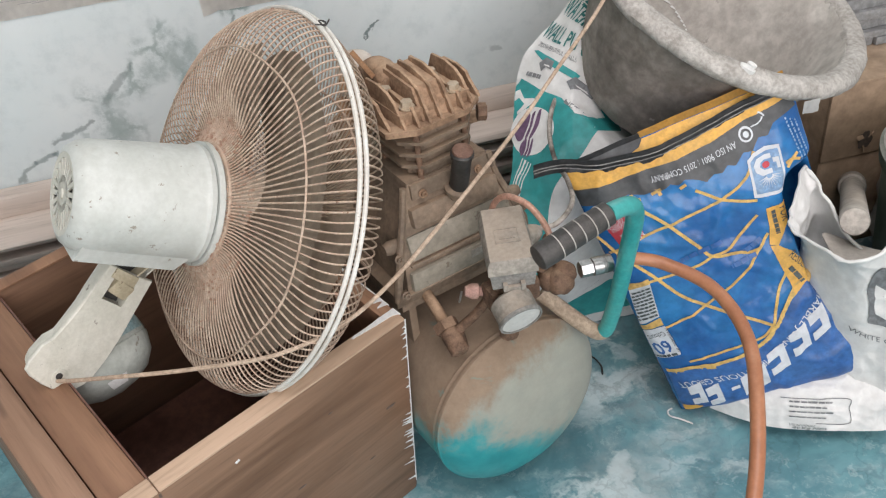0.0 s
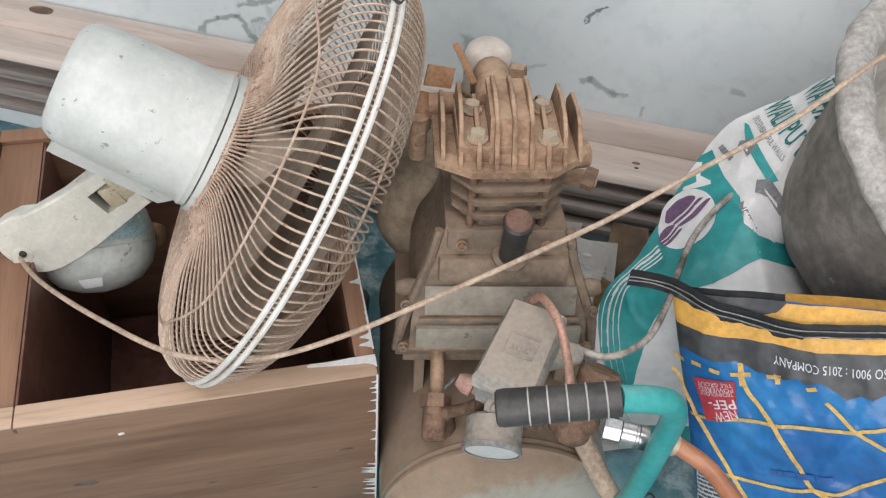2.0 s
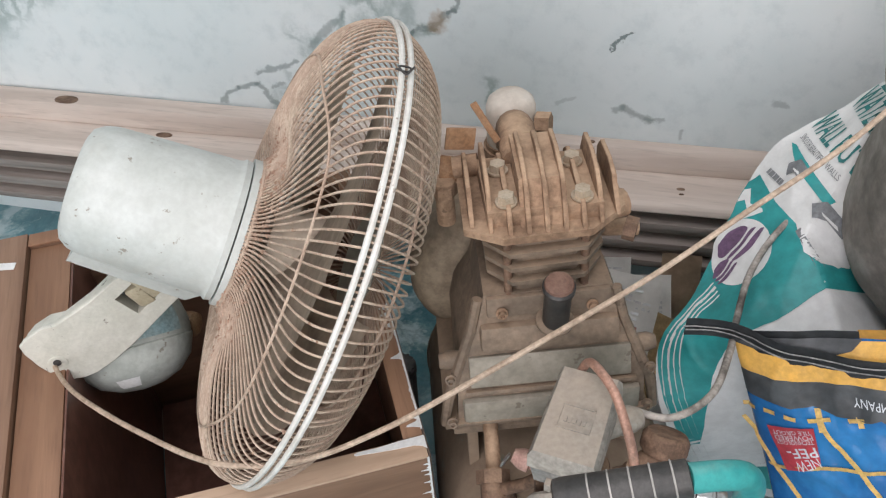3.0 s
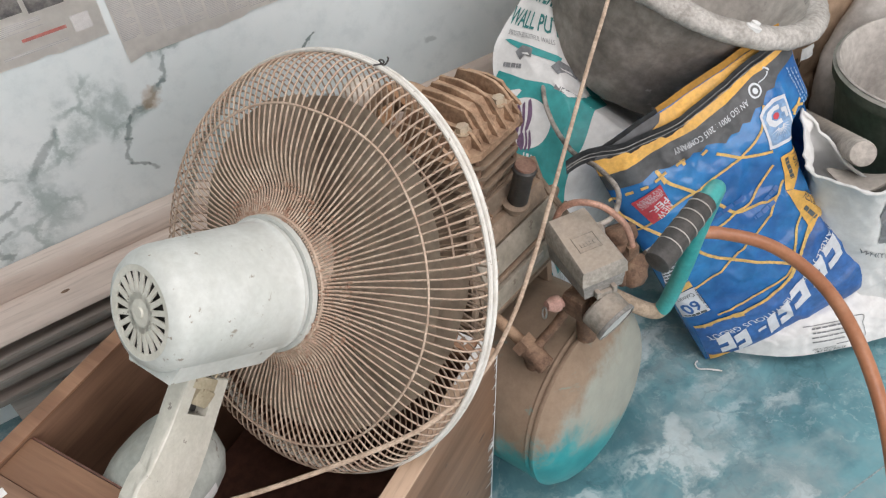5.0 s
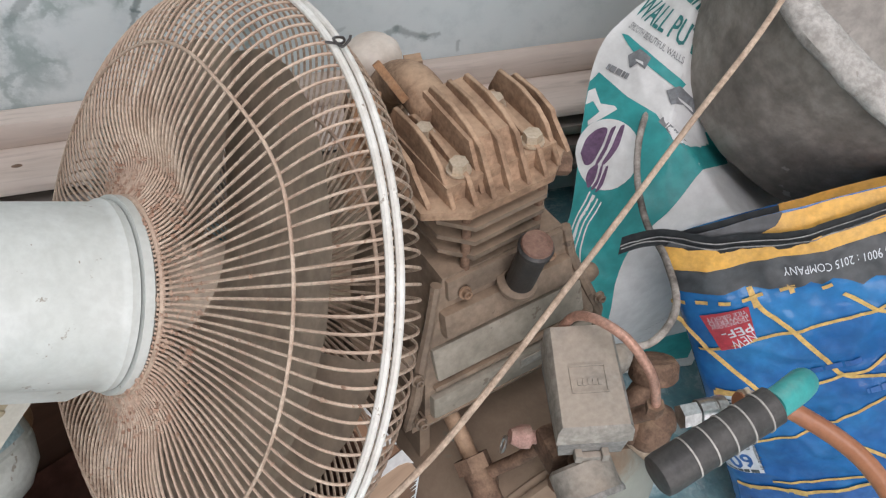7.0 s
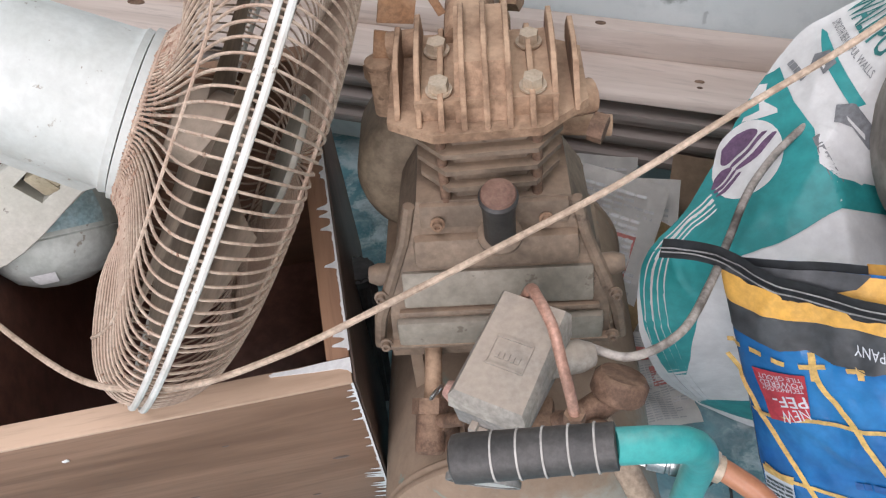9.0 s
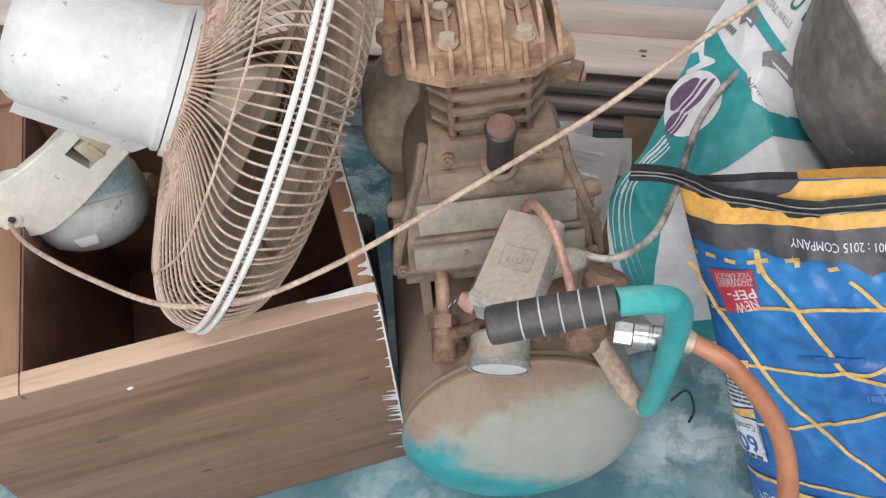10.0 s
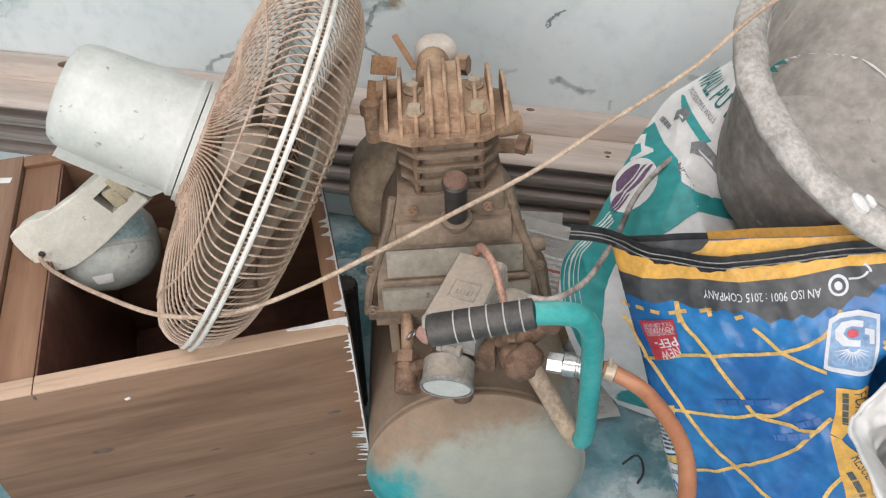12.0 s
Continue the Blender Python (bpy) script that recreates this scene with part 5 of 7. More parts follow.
part("check_valve_cap", turned([(0, 0), (0.0135, 0), (0.0135, 0.014), (0.010, 0.017), (0, 0.017)], 20, along((-0.066, -0.134, 0.326), (-0.067, -0.15, 0.317))), M_RUST, air)
part("check_valve_stem", swept([(-0.060, -0.122, 0.335), (-0.052, -0.118, 0.29)], 0.014, 12), M_RUST, air)
part("bleed_tube", swept(glide([(-0.055, -0.128, 0.340), (-0.035, -0.140, 0.362), (-0.022, -0.150, 0.385), (-0.012, -0.16, 0.398)], 5), 0.0065, 10), M_RUST, air)
part("relief_valve", swept([(-0.016, -0.152, 0.40), (-0.030, -0.146, 0.404), (-0.031, -0.1455, 0.4045), (-0.038, -0.142, 0.406), (-0.046, -0.138, 0.408)], [0.006, 0.0065, 0.0105, 0.0105, 0.0065], 12), M_PINK, air, "pinkish dusty relief valve")
part("relief_ring", swept(round_y(0.007, 0, 18), 0.0012, 6, True), M_CHROME, air).matrix_basis = pose(-0.054, -0.140, 0.404, 20, 30, 60)
part("copper_tube", swept(glide([(0.020, -0.108, 0.478), (0.026, -0.116, 0.503), (0.029, -0.138, 0.521), (0.038, -0.165, 0.520), (0.0435, -0.188, 0.505), (0.048, -0.197, 0.485), (0.052, -0.200, 0.460)], 5), 0.0042, 10), M_COPPER, air, "bent copper unloader tube")
part("tube_nut", prism(bmesh.new(), hexagon(0.008), 0, 0.013, pose(0.052, -0.200, 0.449)), M_RUST, air)
part("tube_elbow", swept([(0.052, -0.200, 0.452), (0.042, -0.184, 0.428)], 0.007, 10), M_RUST, air)
# carrying handle
hp = [(0.085, -0.125, 0.325), (0.105, -0.155, 0.298), (0.125, -0.190, 0.276), (0.134, -0.203, 0.280), (0.136, -0.212, 0.305), (0.133, -0.230, 0.37), (0.129, -0.248, 0.45), (0.124, -0.262, 0.505), (0.112, -0.272, 0.537), (0.092, -0.278, 0.551), (0.064, -0.281, 0.556)]
hpath = glide(hp, 6)
part("handle_tube", swept(hpath[18:], 0.0112, 16), M_TEALPIPE, air, "teal enamelled carrying handle")
part("handle_foot", swept(hpath[:19], 0.0113, 16), M_TANPIPE, air, "dust-caked foot of the handle")
g0, g1 = Vector((0.0665, -0.2805, 0.5555)), Vector((-0.024, -0.2752, 0.5378))
grip = part("grip", turned([(0.0115, 0), (0.0142, 0.001), (0.0148, 0.045), (0.0155, 0.093), (0.0148, 0.098), (0.0125, 0.0995), (0, 0.0995)], 32, along(g0, g1)), M_BLACK, air, "black rubber grip")
for k in range(5):
    p = g0.lerp(g1, 0.13 + 0.165 * k)
    part("groove", turned([(0.0135, -0.0009), (0.01525 + 0.0001 * k, -0.0006), (0.01525 + 0.0001 * k, 0.0006), (0.0135, 0.0009)], 32, along(p, g1), True), M_LIP, grip, "pale dusty groove")

# ---- hoses and cables ----
hose = thing("air_hose", pose(0.424, 1.185, 0.0), "orange-brown rubber air hose running from the compressor to the floor", "hose")
tube_bm = swept(glide([(0.424, 1.185, 0.409), (0.442, 1.185, 0.404), (0.479, 1.167, 0.397), (0.518, 1.110, 0.389), (0.521, 1.030, 0.377), (0.488, 0.945, 0.360), (0.444, 0.864, 0.318), (0.386, 0.790, 0.255), (0.31, 0.70, 0.12), (0.22, 0.62, 0.012), (0.05, 0.45, 0.010), (-0.2, 0.30, 0.010)], 8), 0.0087, 14)
bmesh.ops.transform(tube_bm, matrix=hose.matrix_world.inverted(), verts=tube_bm.verts)
part("tube", tube_bm, M_HOSE, hose)
part("ferrule", turned([(0.0088, 0), (0.0108, 0.001), (0.0108, 0.011), (0.0088, 0.012)], 20, along((0.002, 0.0, 0.4085), (0.018, 0.0, 0.404))), M_BOLT, hose, "plated clamp ring")
part("clamp_screw", turned([(0, 0), (0.003, 0), (0.003, 0.010), (0, 0.010)], 10, along((0.008, -0.004, 0.418), (0.008, 0.010, 0.418))), M_BOLT, hose)
cord = swept(glide([(-0.296, 1.212, 0.418), (-0.288, 1.194, 0.420), (-0.217, 1.144, 0.450), (-0.118, 1.104, 0.468), (-0.020, 1.078, 0.483), (0.058, 1.090, 0.495), (0.124, 1.123, 0.514), (0.189, 1.169, 0.537), (0.258, 1.224, 0.560), (0.328, 1.280, 0.585), (0.394, 1.328, 0.622), (0.470, 1.381, 0.666), (0.541, 1.437, 0.721), (0.64, 1.52, 0.745), (0.78, 1.64, 0.68), (0.93, 1.78, 0.56), (0.98, 1.875, 0.40), (1.0, 1.88, 0.02)], 10), 0.0026, 8)
bmesh.ops.transform(cord, matrix=FAN.inverted(), verts=cord.verts)
part("power_cord", cord, M_CORD, fan, "thin dusty tan electric cord")
cable = swept(glide([(0.318, 1.238, 0.448), (0.356, 1.238, 0.447), (0.389, 1.266, 0.455), (0.404, 1.326, 0.452), (0.412, 1.391, 0.438), (0.423, 1.450, 0.450), (0.449, 1.508, 0.463), (0.488, 1.556, 0.478), (0.528, 1.585, 0.510), (0.552, 1.62, 0.55), (0.60, 1.70, 0.57), (0.67, 1.82, 0.46), (0.70, 1.87, 0.2), (0.70, 1.88, 0.01)], 8), 0.0037, 10)
bmesh.ops.transform(cable, matrix=AIR.inverted(), verts=cable.verts)
part("power_cable", cable, M_CABLE, air, "grey dusty power cable")

# ---- mortar pan ----
PAN_N = Vector((0.330, -0.308, 0.892)).normalized()
PAN = Matrix.Translation((0.724, 1.493, 0.608)) @ PAN_N.to_track_quat("Z", "Y").to_matrix().to_4x4()
pan = thing("mortar_pan", PAN, "large grey cement-crusted mortar pan tilted on sacks", "pan")


def rough_lathe(profile, n, amp, seed, closed=False, freq=16.0):
    bm = turned(profile, n, Matrix(), closed)
    bm.normal_update()
    for v in bm.verts:
        v.co += v.normal * amp * noise.fractal(v.co * freq + Vector((seed, 0, 0)), 1.0, 2.0, 4)
    return bm


part("shell", rough_lathe([(0, -0.215), (0.1098, -0.215), (0.1418, -0.212), (0.1537, -0.203), (0.1629, -0.17), (0.1793, -0.10), (0.1940, -0.04), (0.2031, -0.006), (0.1976, 0.0), (0.1885, -0.035), (0.1739, -0.10), (0.1574, -0.17), (0.1446, -0.196), (0.0915, -0.203), (0, -0.205)], 96, 0.004, 1), M_CEMENTDARK, pan, "dark cement-stained rubber shell")
part("lining", rough_lathe([(0, -0.196), (0.0915, -0.194), (0.1391, -0.187), (0.1519, -0.165), (0.1684, -0.10), (0.1830, -0.035), (0.1931, 0.003), (0.1958, 0.0005), (0.1867, -0.035)], 96, 0.0035, 2), M_CEMENT, pan, "pale set cement lining")
lip = [(0.211 + 0.0150 * math.cos(2 * math.pi * k / 12) * 1.25, 0.0155 * math.sin(2 * math.pi * k / 12) - 0.002) for k in range(12)]
part("lip", rough_lathe(lip, 120, 0.0028, 3, True, 30.0), M_LIP, pan, "thick rolled lip crusted with cement")

# ---- sacks ----


class Sheet:
    """A sack's printed face: a bulging patch between four corners, with folds, on which prints are laid."""
    hidden, sag, tuck, facets, crumple, proud = None, None, None, 11.0, 0.8, 0.0004

    def __init__(self, tl, tr, bl, br, bulge, fold, seed, back, hems=(4.0, 12.0)):
        self.c = [Vector(q) for q in (tl, tr, bl, br)]
        self.n = (self.c[1] - self.c[0]).cross(self.c[2] - self.c[0]).normalized()
        if self.n.y > 0:
            self.n.negate()
        self.bulge, self.fold, self.seed, self.back, self.hems = bulge, fold, seed, back, hems

    def flat(self, u, v):
        tl, tr, bl, br = self.c
        return (tl * (1 - u) + tr * u) * (1 - v) + (bl * (1 - u) + br * u) * v

    def creases(self, p):
        k = noise.fractal(p * 13 + Vector((self.seed, 0, 0)), 1.0, 2.1, 4) * self.fold
        k += (0.5 - abs(noise.noise(p * 9 + Vector((0, self.seed, 3))))) * self.fold * 1.4
        ridge = 1 - min(1.0, abs(noise.noise(p * 15 + Vector((self.seed, 4, 1)))) * 5)
        warp = p + Vector((noise.noise(p * 11), noise.noise(p * 11 + Vector((3, 1, 9))), noise.noise(p * 12 + Vector((7, 7, 2))))) * 0.025
        d = noise.voronoi(warp * self.facets + Vector((self.seed, 2, 5)))[0]
        d2 = noise.voronoi(warp * self.facets * 2.6 + Vector((4, self.seed, 1)))[0]
        facet = (0.5 - (d[1] - d[0])) + 0.35 * (0.5 - (d2[1] - d2[0]))
        return k + ridge * self.fold * 0.5 + facet * self.fold * self.crumple

    def at(self, u, v, lift=0.0):
        e = (1 - abs(2 * u - 1) ** 3.2) * (1 - abs(2 * v - 1) ** self.hems[v > 0.5])
        e = max(e, 0.0) ** 0.6
        p = self.flat(u, v)
        if self.tuck:
            p = p + self.tuck(u, v)
        return p + self.n * (self.bulge * e * (0.75 + 0.5 * v) + self.creases(p) * (0.35 + 0.65 * e) + lift)

    def body(self, nu=64, nv=80):
        bm = bmesh.new()
        front = [[bm.verts.new(self.at(i / nu, j / nv)) for j in range(nv + 1)] for i in range(nu + 1)]
        rear = [[front[i][j] if i in (0, nu) or j in (0, nv) else None for j in range(nv + 1)] for i in range(nu + 1)]
        for i in range(1, nu):
            for j in range(1, nv):
                u, v = i / nu, j / nv
                e = max((1 - abs(2 * u - 1) ** 4) * (1 - abs(2 * v - 1) ** 5), 0.0) ** 0.5
                q = self.flat(u, v) - self.n * (self.back * e * (0.45 + 0.65 * v))
                q.z = max(q.z, 0.004)
                rear[i][j] = bm.verts.new(q)
        for g in (front, rear):
            for i in range(nu):
                for j in range(nv):
                    f = (g[i][j], g[i + 1][j], g[i + 1][j + 1], g[i][j + 1])
                    if len(set(f)) == 4:
                        try:
                            bm.faces.new(f if g is front else f[::-1])
                        except ValueError:
                            pass
        for v in bm.verts:
            v.co.z = max(v.co.z, 0.0015)
        return bm

    def patch(self, outline, lift=0.0008, step=0.009):
        """A print with the given outline in (u, v)."""
        bm = bmesh.new()
        bm.faces.new([bm.verts.new((u, v, 0)) for u, v in outline])
        us, vs = [p[0] for p in outline], [p[1] for p in outline]
        for lo, hi, no in ((min(us), max(us), (1, 0, 0)), (min(vs), max(vs), (0, 1, 0))):
            k = math.floor(lo / step) + 1
            while k * step < hi:
                co = Vector(no) * (k * step)
                bmesh.ops.bisect_plane(bm, geom=bm.verts[:] + bm.edges[:] + bm.faces[:], plane_co=co, plane_no=no)
                k += 1
        bmesh.ops.triangulate(bm, faces=bm.faces[:])
        for v in bm.verts:
            v.co = self.at(v.co.x, v.co.y, lift + self.proud)
        return self.trim(bm)

    def strip(self, bm, pts, width, lift=0.0012):
        """A painted line through (u, v) points, with a width in metres."""
        path = glide([(u, v, 0) for u, v in pts], 9)
        prev = None
        for i, q in enumerate(path):
            a, b = path[max(i - 1, 0)], path[min(i + 1, len(path) - 1)]
            p0, p1 = self.at(a.x, a.y), self.at(b.x, b.y)
            d = (p1 - p0).normalized().cross(self.n).normalized() * (width / 2)
            c = self.at(q.x, q.y, lift)
            cur = (bm.verts.new(c - d), bm.verts.new(c + d))
            if prev:
                bm.faces.new((prev[0], prev[1], cur[1], cur[0]))
            prev = cur
        return bm

    def trim(self, bm):
        """Takes away what lies under another thing."""
        if self.hidden:
            gone = [f for f in bm.faces if all(self.hidden(v.co) for v in f.verts)]
            bmesh.ops.delete(bm, geom=gone, context="FACES")
        return bm

    def frame_at(self, a, b):
        """The (u, v) step that goes one metre to the left of the line from a to b."""
        pa, pb = self.flat(*a), self.flat(*b)
        du, dv = self.flat(a[0] + 0.01, a[1]) - pa, self.flat(a[0], a[1] + 0.01) - pa
        want = self.n.cross(pb - pa).normalized()
        aa, bb, cc, dd, ee = du.dot(du), du.dot(dv), dv.dot(dv), du.dot(want), dv.dot(want)
        det = aa * cc - bb * bb
        return 0.01 * (dd * cc - ee * bb) / det, 0.01 * (ee * aa - dd * bb) / det

    def words(self, text, pts, height, lift=0.0014, bold=0.0):
        """Letters set along a line of (u, v) points; height in metres, standing to the line's left."""
        data = bpy.data.curves.new("words", "FONT")
        data.body, data.size, data.resolution_u, data.offset = text, 1.0, 2, bold
        tmp = new("words", data)
        me = bpy.data.meshes.new_from_object(tmp.evaluated_get(bpy.context.evaluated_depsgraph_get()))
        bpy.data.objects.remove(tmp)
        bpy.data.curves.remove(data)
        bm = bmesh.new()
        bm.from_mesh(me)
        bpy.data.meshes.remove(me)
        xs = [v.co.x for v in bm.verts]
        x0, wide = min(xs), max(xs) - min(xs)
        line = [Vector((p[0], p[1], 0)) for p in pts]
        if len(line) > 2:
            line = glide(line, 8)
        su, sv = self.frame_at(pts[0], pts[-1])
        for axis, no in ((0, (1, 0, 0)), (1, (0, 1, 0))):
            lo, hi = min(v.co[axis] for v in bm.verts), max(v.co[axis] for v in bm.verts)
            for k in range(1, int((hi - lo) / 0.22) + 1):
                bmesh.ops.bisect_plane(bm, geom=bm.verts[:] + bm.edges[:] + bm.faces[:], plane_co=Vector(no) * (lo + 0.22 * k), plane_no=no)
        bmesh.ops.triangulate(bm, faces=bm.faces[:])
        for v in bm.verts:
            s, h = (v.co.x - x0) / wide * (len(line) - 1), v.co.y * height * 1.4
            k = min(int(s), len(line) - 2)
            q = line[k].lerp(line[k + 1], s - k)
            v.co = self.at(q.x + su * h, q.y + sv * h, lift + self.proud)
        return self.trim(bm)

    def bars(self, pts, height, count, rng, lift=0.0014, fill=0.86):
        """A row of plain bars, as words that cannot be read, along a line of (u, v) points."""
        bm = bmesh.new()
        a, b = Vector((*pts[0], 0)), Vector((*pts[-1], 0))
        su, sv = self.frame_at(pts[0], pts[-1])
        s = 0.0
        while s < 1.0:
            w = rng.uniform(0.5, 1.5) / count
            e = min(1.0, s + w * fill)
            span_m = (self.flat(*pts[-1]) - self.flat(*pts[0])).length * (e - s)
            nx, ny = max(1, int(span_m / 0.006)), max(1, int(height / 0.006))
            grid = []
            for i in range(nx + 1):
                p = a.lerp(b, s + (e - s) * i / nx)
                grid.append([bm.verts.new(self.at(p.x + su * height * j / ny, p.y + sv * height * j / ny, lift + self.proud)) for j in range(ny + 1)])
            for i in range(nx):
                for j in range(ny):
                    bm.faces.new((grid[i][j], grid[i + 1][j], grid[i + 1][j + 1], grid[i][j + 1]))
            s += w
        return self.trim(bm)


class Skin(Sheet):
    """A sack's face laid smoothly through rows of points."""

    def __init__(self, rows, n, bulge, fold, seed, loop=False, hidden=None, span=1.0):
        self.hidden, self.span = hidden, span
        self.rows = [[Vector(q) for q in r] for r in rows]
        self.n = Vector(n).normalized()
        self.bulge, self.fold, self.seed, self.loop = bulge, fold, seed, loop

    def spline(self, p, s, loop=False):
        k = len(p) if loop else len(p) - 1
        s = s % 1.0 if loop else s
        i = min(max(int(math.floor(s * k)), 0), k - 1)
        f = s * k - i
        if loop:
            a, b, c, d = (p[(i + j) % k] for j in (-1, 0, 1, 2))
        else:
            b, c = p[i], p[i + 1]
            a = p[i - 1] if i else 2 * b - c
            d = p[i + 2] if i + 2 <= k else 2 * c - b
        return 0.5 * (2 * b + (c - a) * f + (2 * a - 5 * b + 4 * c - d) * f * f + (3 * b - a - 3 * c + d) * f ** 3)

    def flat(self, u, v):
        return self.spline([self.spline(r, u, self.loop) for r in self.rows], v)

    def at(self, u, v, lift=0.0):
        p = self.flat(u, v)
        e = math.sin(math.pi * min(1.0, max(0.0, v)))
        q = p + self.n * (self.bulge * e + self.creases(p) + lift)
        if self.sag:
            q = self.sag(q)
        q.z = max(q.z, 0.003)
        return q

    def body(self, nu=60, nv=60, thick=0.0012):
        bm = bmesh.new()
        g = [[bm.verts.new(self.at(self.span * i / nu, j / nv)) for j in range(nv + 1)] for i in range(nu if self.loop else nu + 1)]
        for i in range(nu):
            a, b = g[i], g[(i + 1) % len(g)]
            for j in range(nv):
                bm.faces.new((a[j], b[j], b[j + 1], a[j + 1]))
        self.trim(bm)
        made = bmesh.ops.extrude_face_region(bm, geom=bm.faces[:])
        rear = [q for q in made["geom"] if isinstance(q, bmesh.types.BMVert)]
        bmesh.ops.translate(bm, vec=self.n * -thick, verts=rear)
        return bm


def on(parent, bm, name, material, label="", smooth=True, under=None):
    """Links a bmesh given in the world under a thing that stands unturned, or under a part of it."""
    bmesh.ops.transform(bm, matrix=parent.matrix_world.inverted(), verts=bm.verts)
    return part(name, bm, material, under or parent, label, smooth)


BLUE = Sheet((0.4069, 1.3498, 0.454), (0.7104, 1.3015, 0.5573), (0.5711, 1.2463, 0.0), (0.830, 1.1404, 0.1272), 0.034, 0.0055, 4, 0.10)


def shoulder(u, v):
    """The right shoulder of the blue bag is pressed back by the white bag's mouth."""
    def ease(k):
        k = min(1.0, max(0.0, k))
        return k * k * (3 - 2 * k)
    return Vector((-0.034, 0.105, 0.0)) * (ease((u - 0.79) / 0.15) * ease((v - 0.22) / 0.22) * ease((0.72 - v) / 0.12))


BLUE.tuck = shoulder

PUT_N = Vector((-0.4583, -0.3535, 0.7131)).normalized()
PUT_L = Vector((0.4263, 0.6504, 0.5963))
PUT_S = Vector((0.7312, -0.5574, 0.1936))


def on_putty(s, h, out=0.0):
    return Vector((0.3939, 1.5493, 0.4263)) + PUT_S * s + PUT_L * h + PUT_N * out


PAN_AXIS, PAN_AT = PAN_N, Vector((0.724, 1.493, 0.608))


def in_pan(q):
    """Whether a place of the sack lies under the mortar pan's wall or lip, where the cloth ends."""
    d = q - PAN_AT
    h = d.dot(PAN_AXIS)
    side = (d - PAN_AXIS * h).length
    return h > -0.20 and side < (0.161 + 0.234 * (h + 0.17) if h < -0.02 else 0.223) - 0.008


def under_pan(q):
    """The cloth dives where the pan presses it down."""
    d = q - on_putty(0, 0)
    s, h = d.dot(PUT_S), d.dot(PUT_L)
    edge = 0.098 if h > 0.03 else 0.098 + 0.95 * (0.03 - h)
    return q - PUT_N * (1.7 * max(0.0, s - edge) * min(1.0, (h + 0.20) / 0.10) if h > -0.20 else 0.0)


PUTTY = Skin([
    [on_putty(0.115, 0.30, -0.02), on_putty(0.20, 0.30), on_putty(0.30, 0.30, -0.05), on_putty(0.38, 0.30, -0.13)],
    [on_putty(0.060, 0.204, -0.004), on_putty(0.16, 0.204, 0.004), on_putty(0.27, 0.204, -0.05), on_putty(0.38, 0.204, -0.13)],
    [on_putty(-0.003, 0.115, -0.004), on_putty(0.11, 0.115, 0.008), on_putty(0.25, 0.115, -0.045), on_putty(0.38, 0.115, -0.13)],
    [on_putty(0.0, 0.02, -0.004), on_putty(0.11, 0.02, 0.006), on_putty(0.24, 0.02, -0.045), on_putty(0.36, 0.06, -0.13)],
    [on_putty(0.016, -0.08, -0.004), on_putty(0.11, -0.07, 0.006), on_putty(0.22, -0.04, -0.03), on_putty(0.34, 0.03, -0.10)],
    [on_putty(0.024, -0.17), on_putty(0.10, -0.13), on_putty(0.20, -0.075, -0.005), on_putty(0.32, 0.0, -0.02)],
    [(0.368, 1.395, 0.219), (0.446, 1.415, 0.240), (0.535, 1.432, 0.260), (0.630, 1.442, 0.292)],
    [(0.430, 1.505, 0.003), (0.490, 1.492, 0.003), (0.560, 1.488, 0.003), (0.640, 1.478, 0.005)]], PUT_N, 0.0, 0.004, 9, False, in_pan, 0.85)

PUTTY.sag = under_pan

MOUTH = [(0.676, 1.207, 0.387), (0.682, 1.158, 0.384), (0.703, 1.107, 0.383), (0.745, 1.095, 0.402), (0.79, 1.092, 0.418), (0.838, 1.108, 0.412), (0.889, 1.140, 0.390),
         (0.924, 1.165, 0.360), (0.904, 1.180, 0.300), (0.855, 1.185, 0.275), (0.800, 1.175, 0.305), (0.765, 1.200, 0.345), (0.757, 1.238, 0.386), (0.734, 1.263, 0.426)]
FOOT = [(0.768, 1.241), (0.782, 1.201), (0.807, 1.169), (0.821, 1.142), (0.837, 1.116), (0.873, 1.098), (0.904, 1.093), (0.939, 1.107), (0.930, 1.143), (0.906, 1.174), (0.876, 1.205), (0.837, 1.228), (0.798, 1.245), (0.773, 1.252)]


def wall_ring(v, swell):
    out = []
    for (x, y, z), (a, b) in zip(MOUTH, FOOT):
        w = math.sqrt(v)
        q = Vector((x + (a - x) * w, y + (b - y) * w, z + (0.004 - z) * v))
        d = Vector((q.x - 0.805, (q.y - 1.180) * 2.0, 0)).normalized()
        out.append(q + d * swell)
    return out


WHITE = Skin([wall_ring(0.0, 0.0), wall_ring(0.12, -0.005), wall_ring(0.4, 0.006), wall_ring(0.7, 0.012), wall_ring(1.0, 0.0)], (0.12, -0.90, 0.40), 0.0, 0.009, 21, True)
WHITE.facets, WHITE.crumple, WHITE.proud = 15.0, 1.5, 0.0012
FLAP = Skin([[(0.595, 1.259, 0.059), (0.677, 1.199, 0.089), (0.770, 1.156, 0.103), (0.854, 1.129, 0.106), (0.938, 1.128, 0.092)],
             [(0.595, 1.245, 0.055), (0.667, 1.170, 0.067), (0.763, 1.126, 0.071), (0.849, 1.102, 0.072), (0.928, 1.111, 0.063)],
             [(0.605, 1.223, 0.015), (0.668, 1.156, 0.020), (0.763, 1.110, 0.024), (0.845, 1.085, 0.027), (0.909, 1.098, 0.027)]], (0.15, -0.7, 0.6), 0.004, 0.008, 31)
FLAP.facets, FLAP.crumple, FLAP.proud = 17.0, 1.3, 0.0012

# ---- blue grout bag ----
rng = random.Random(12)
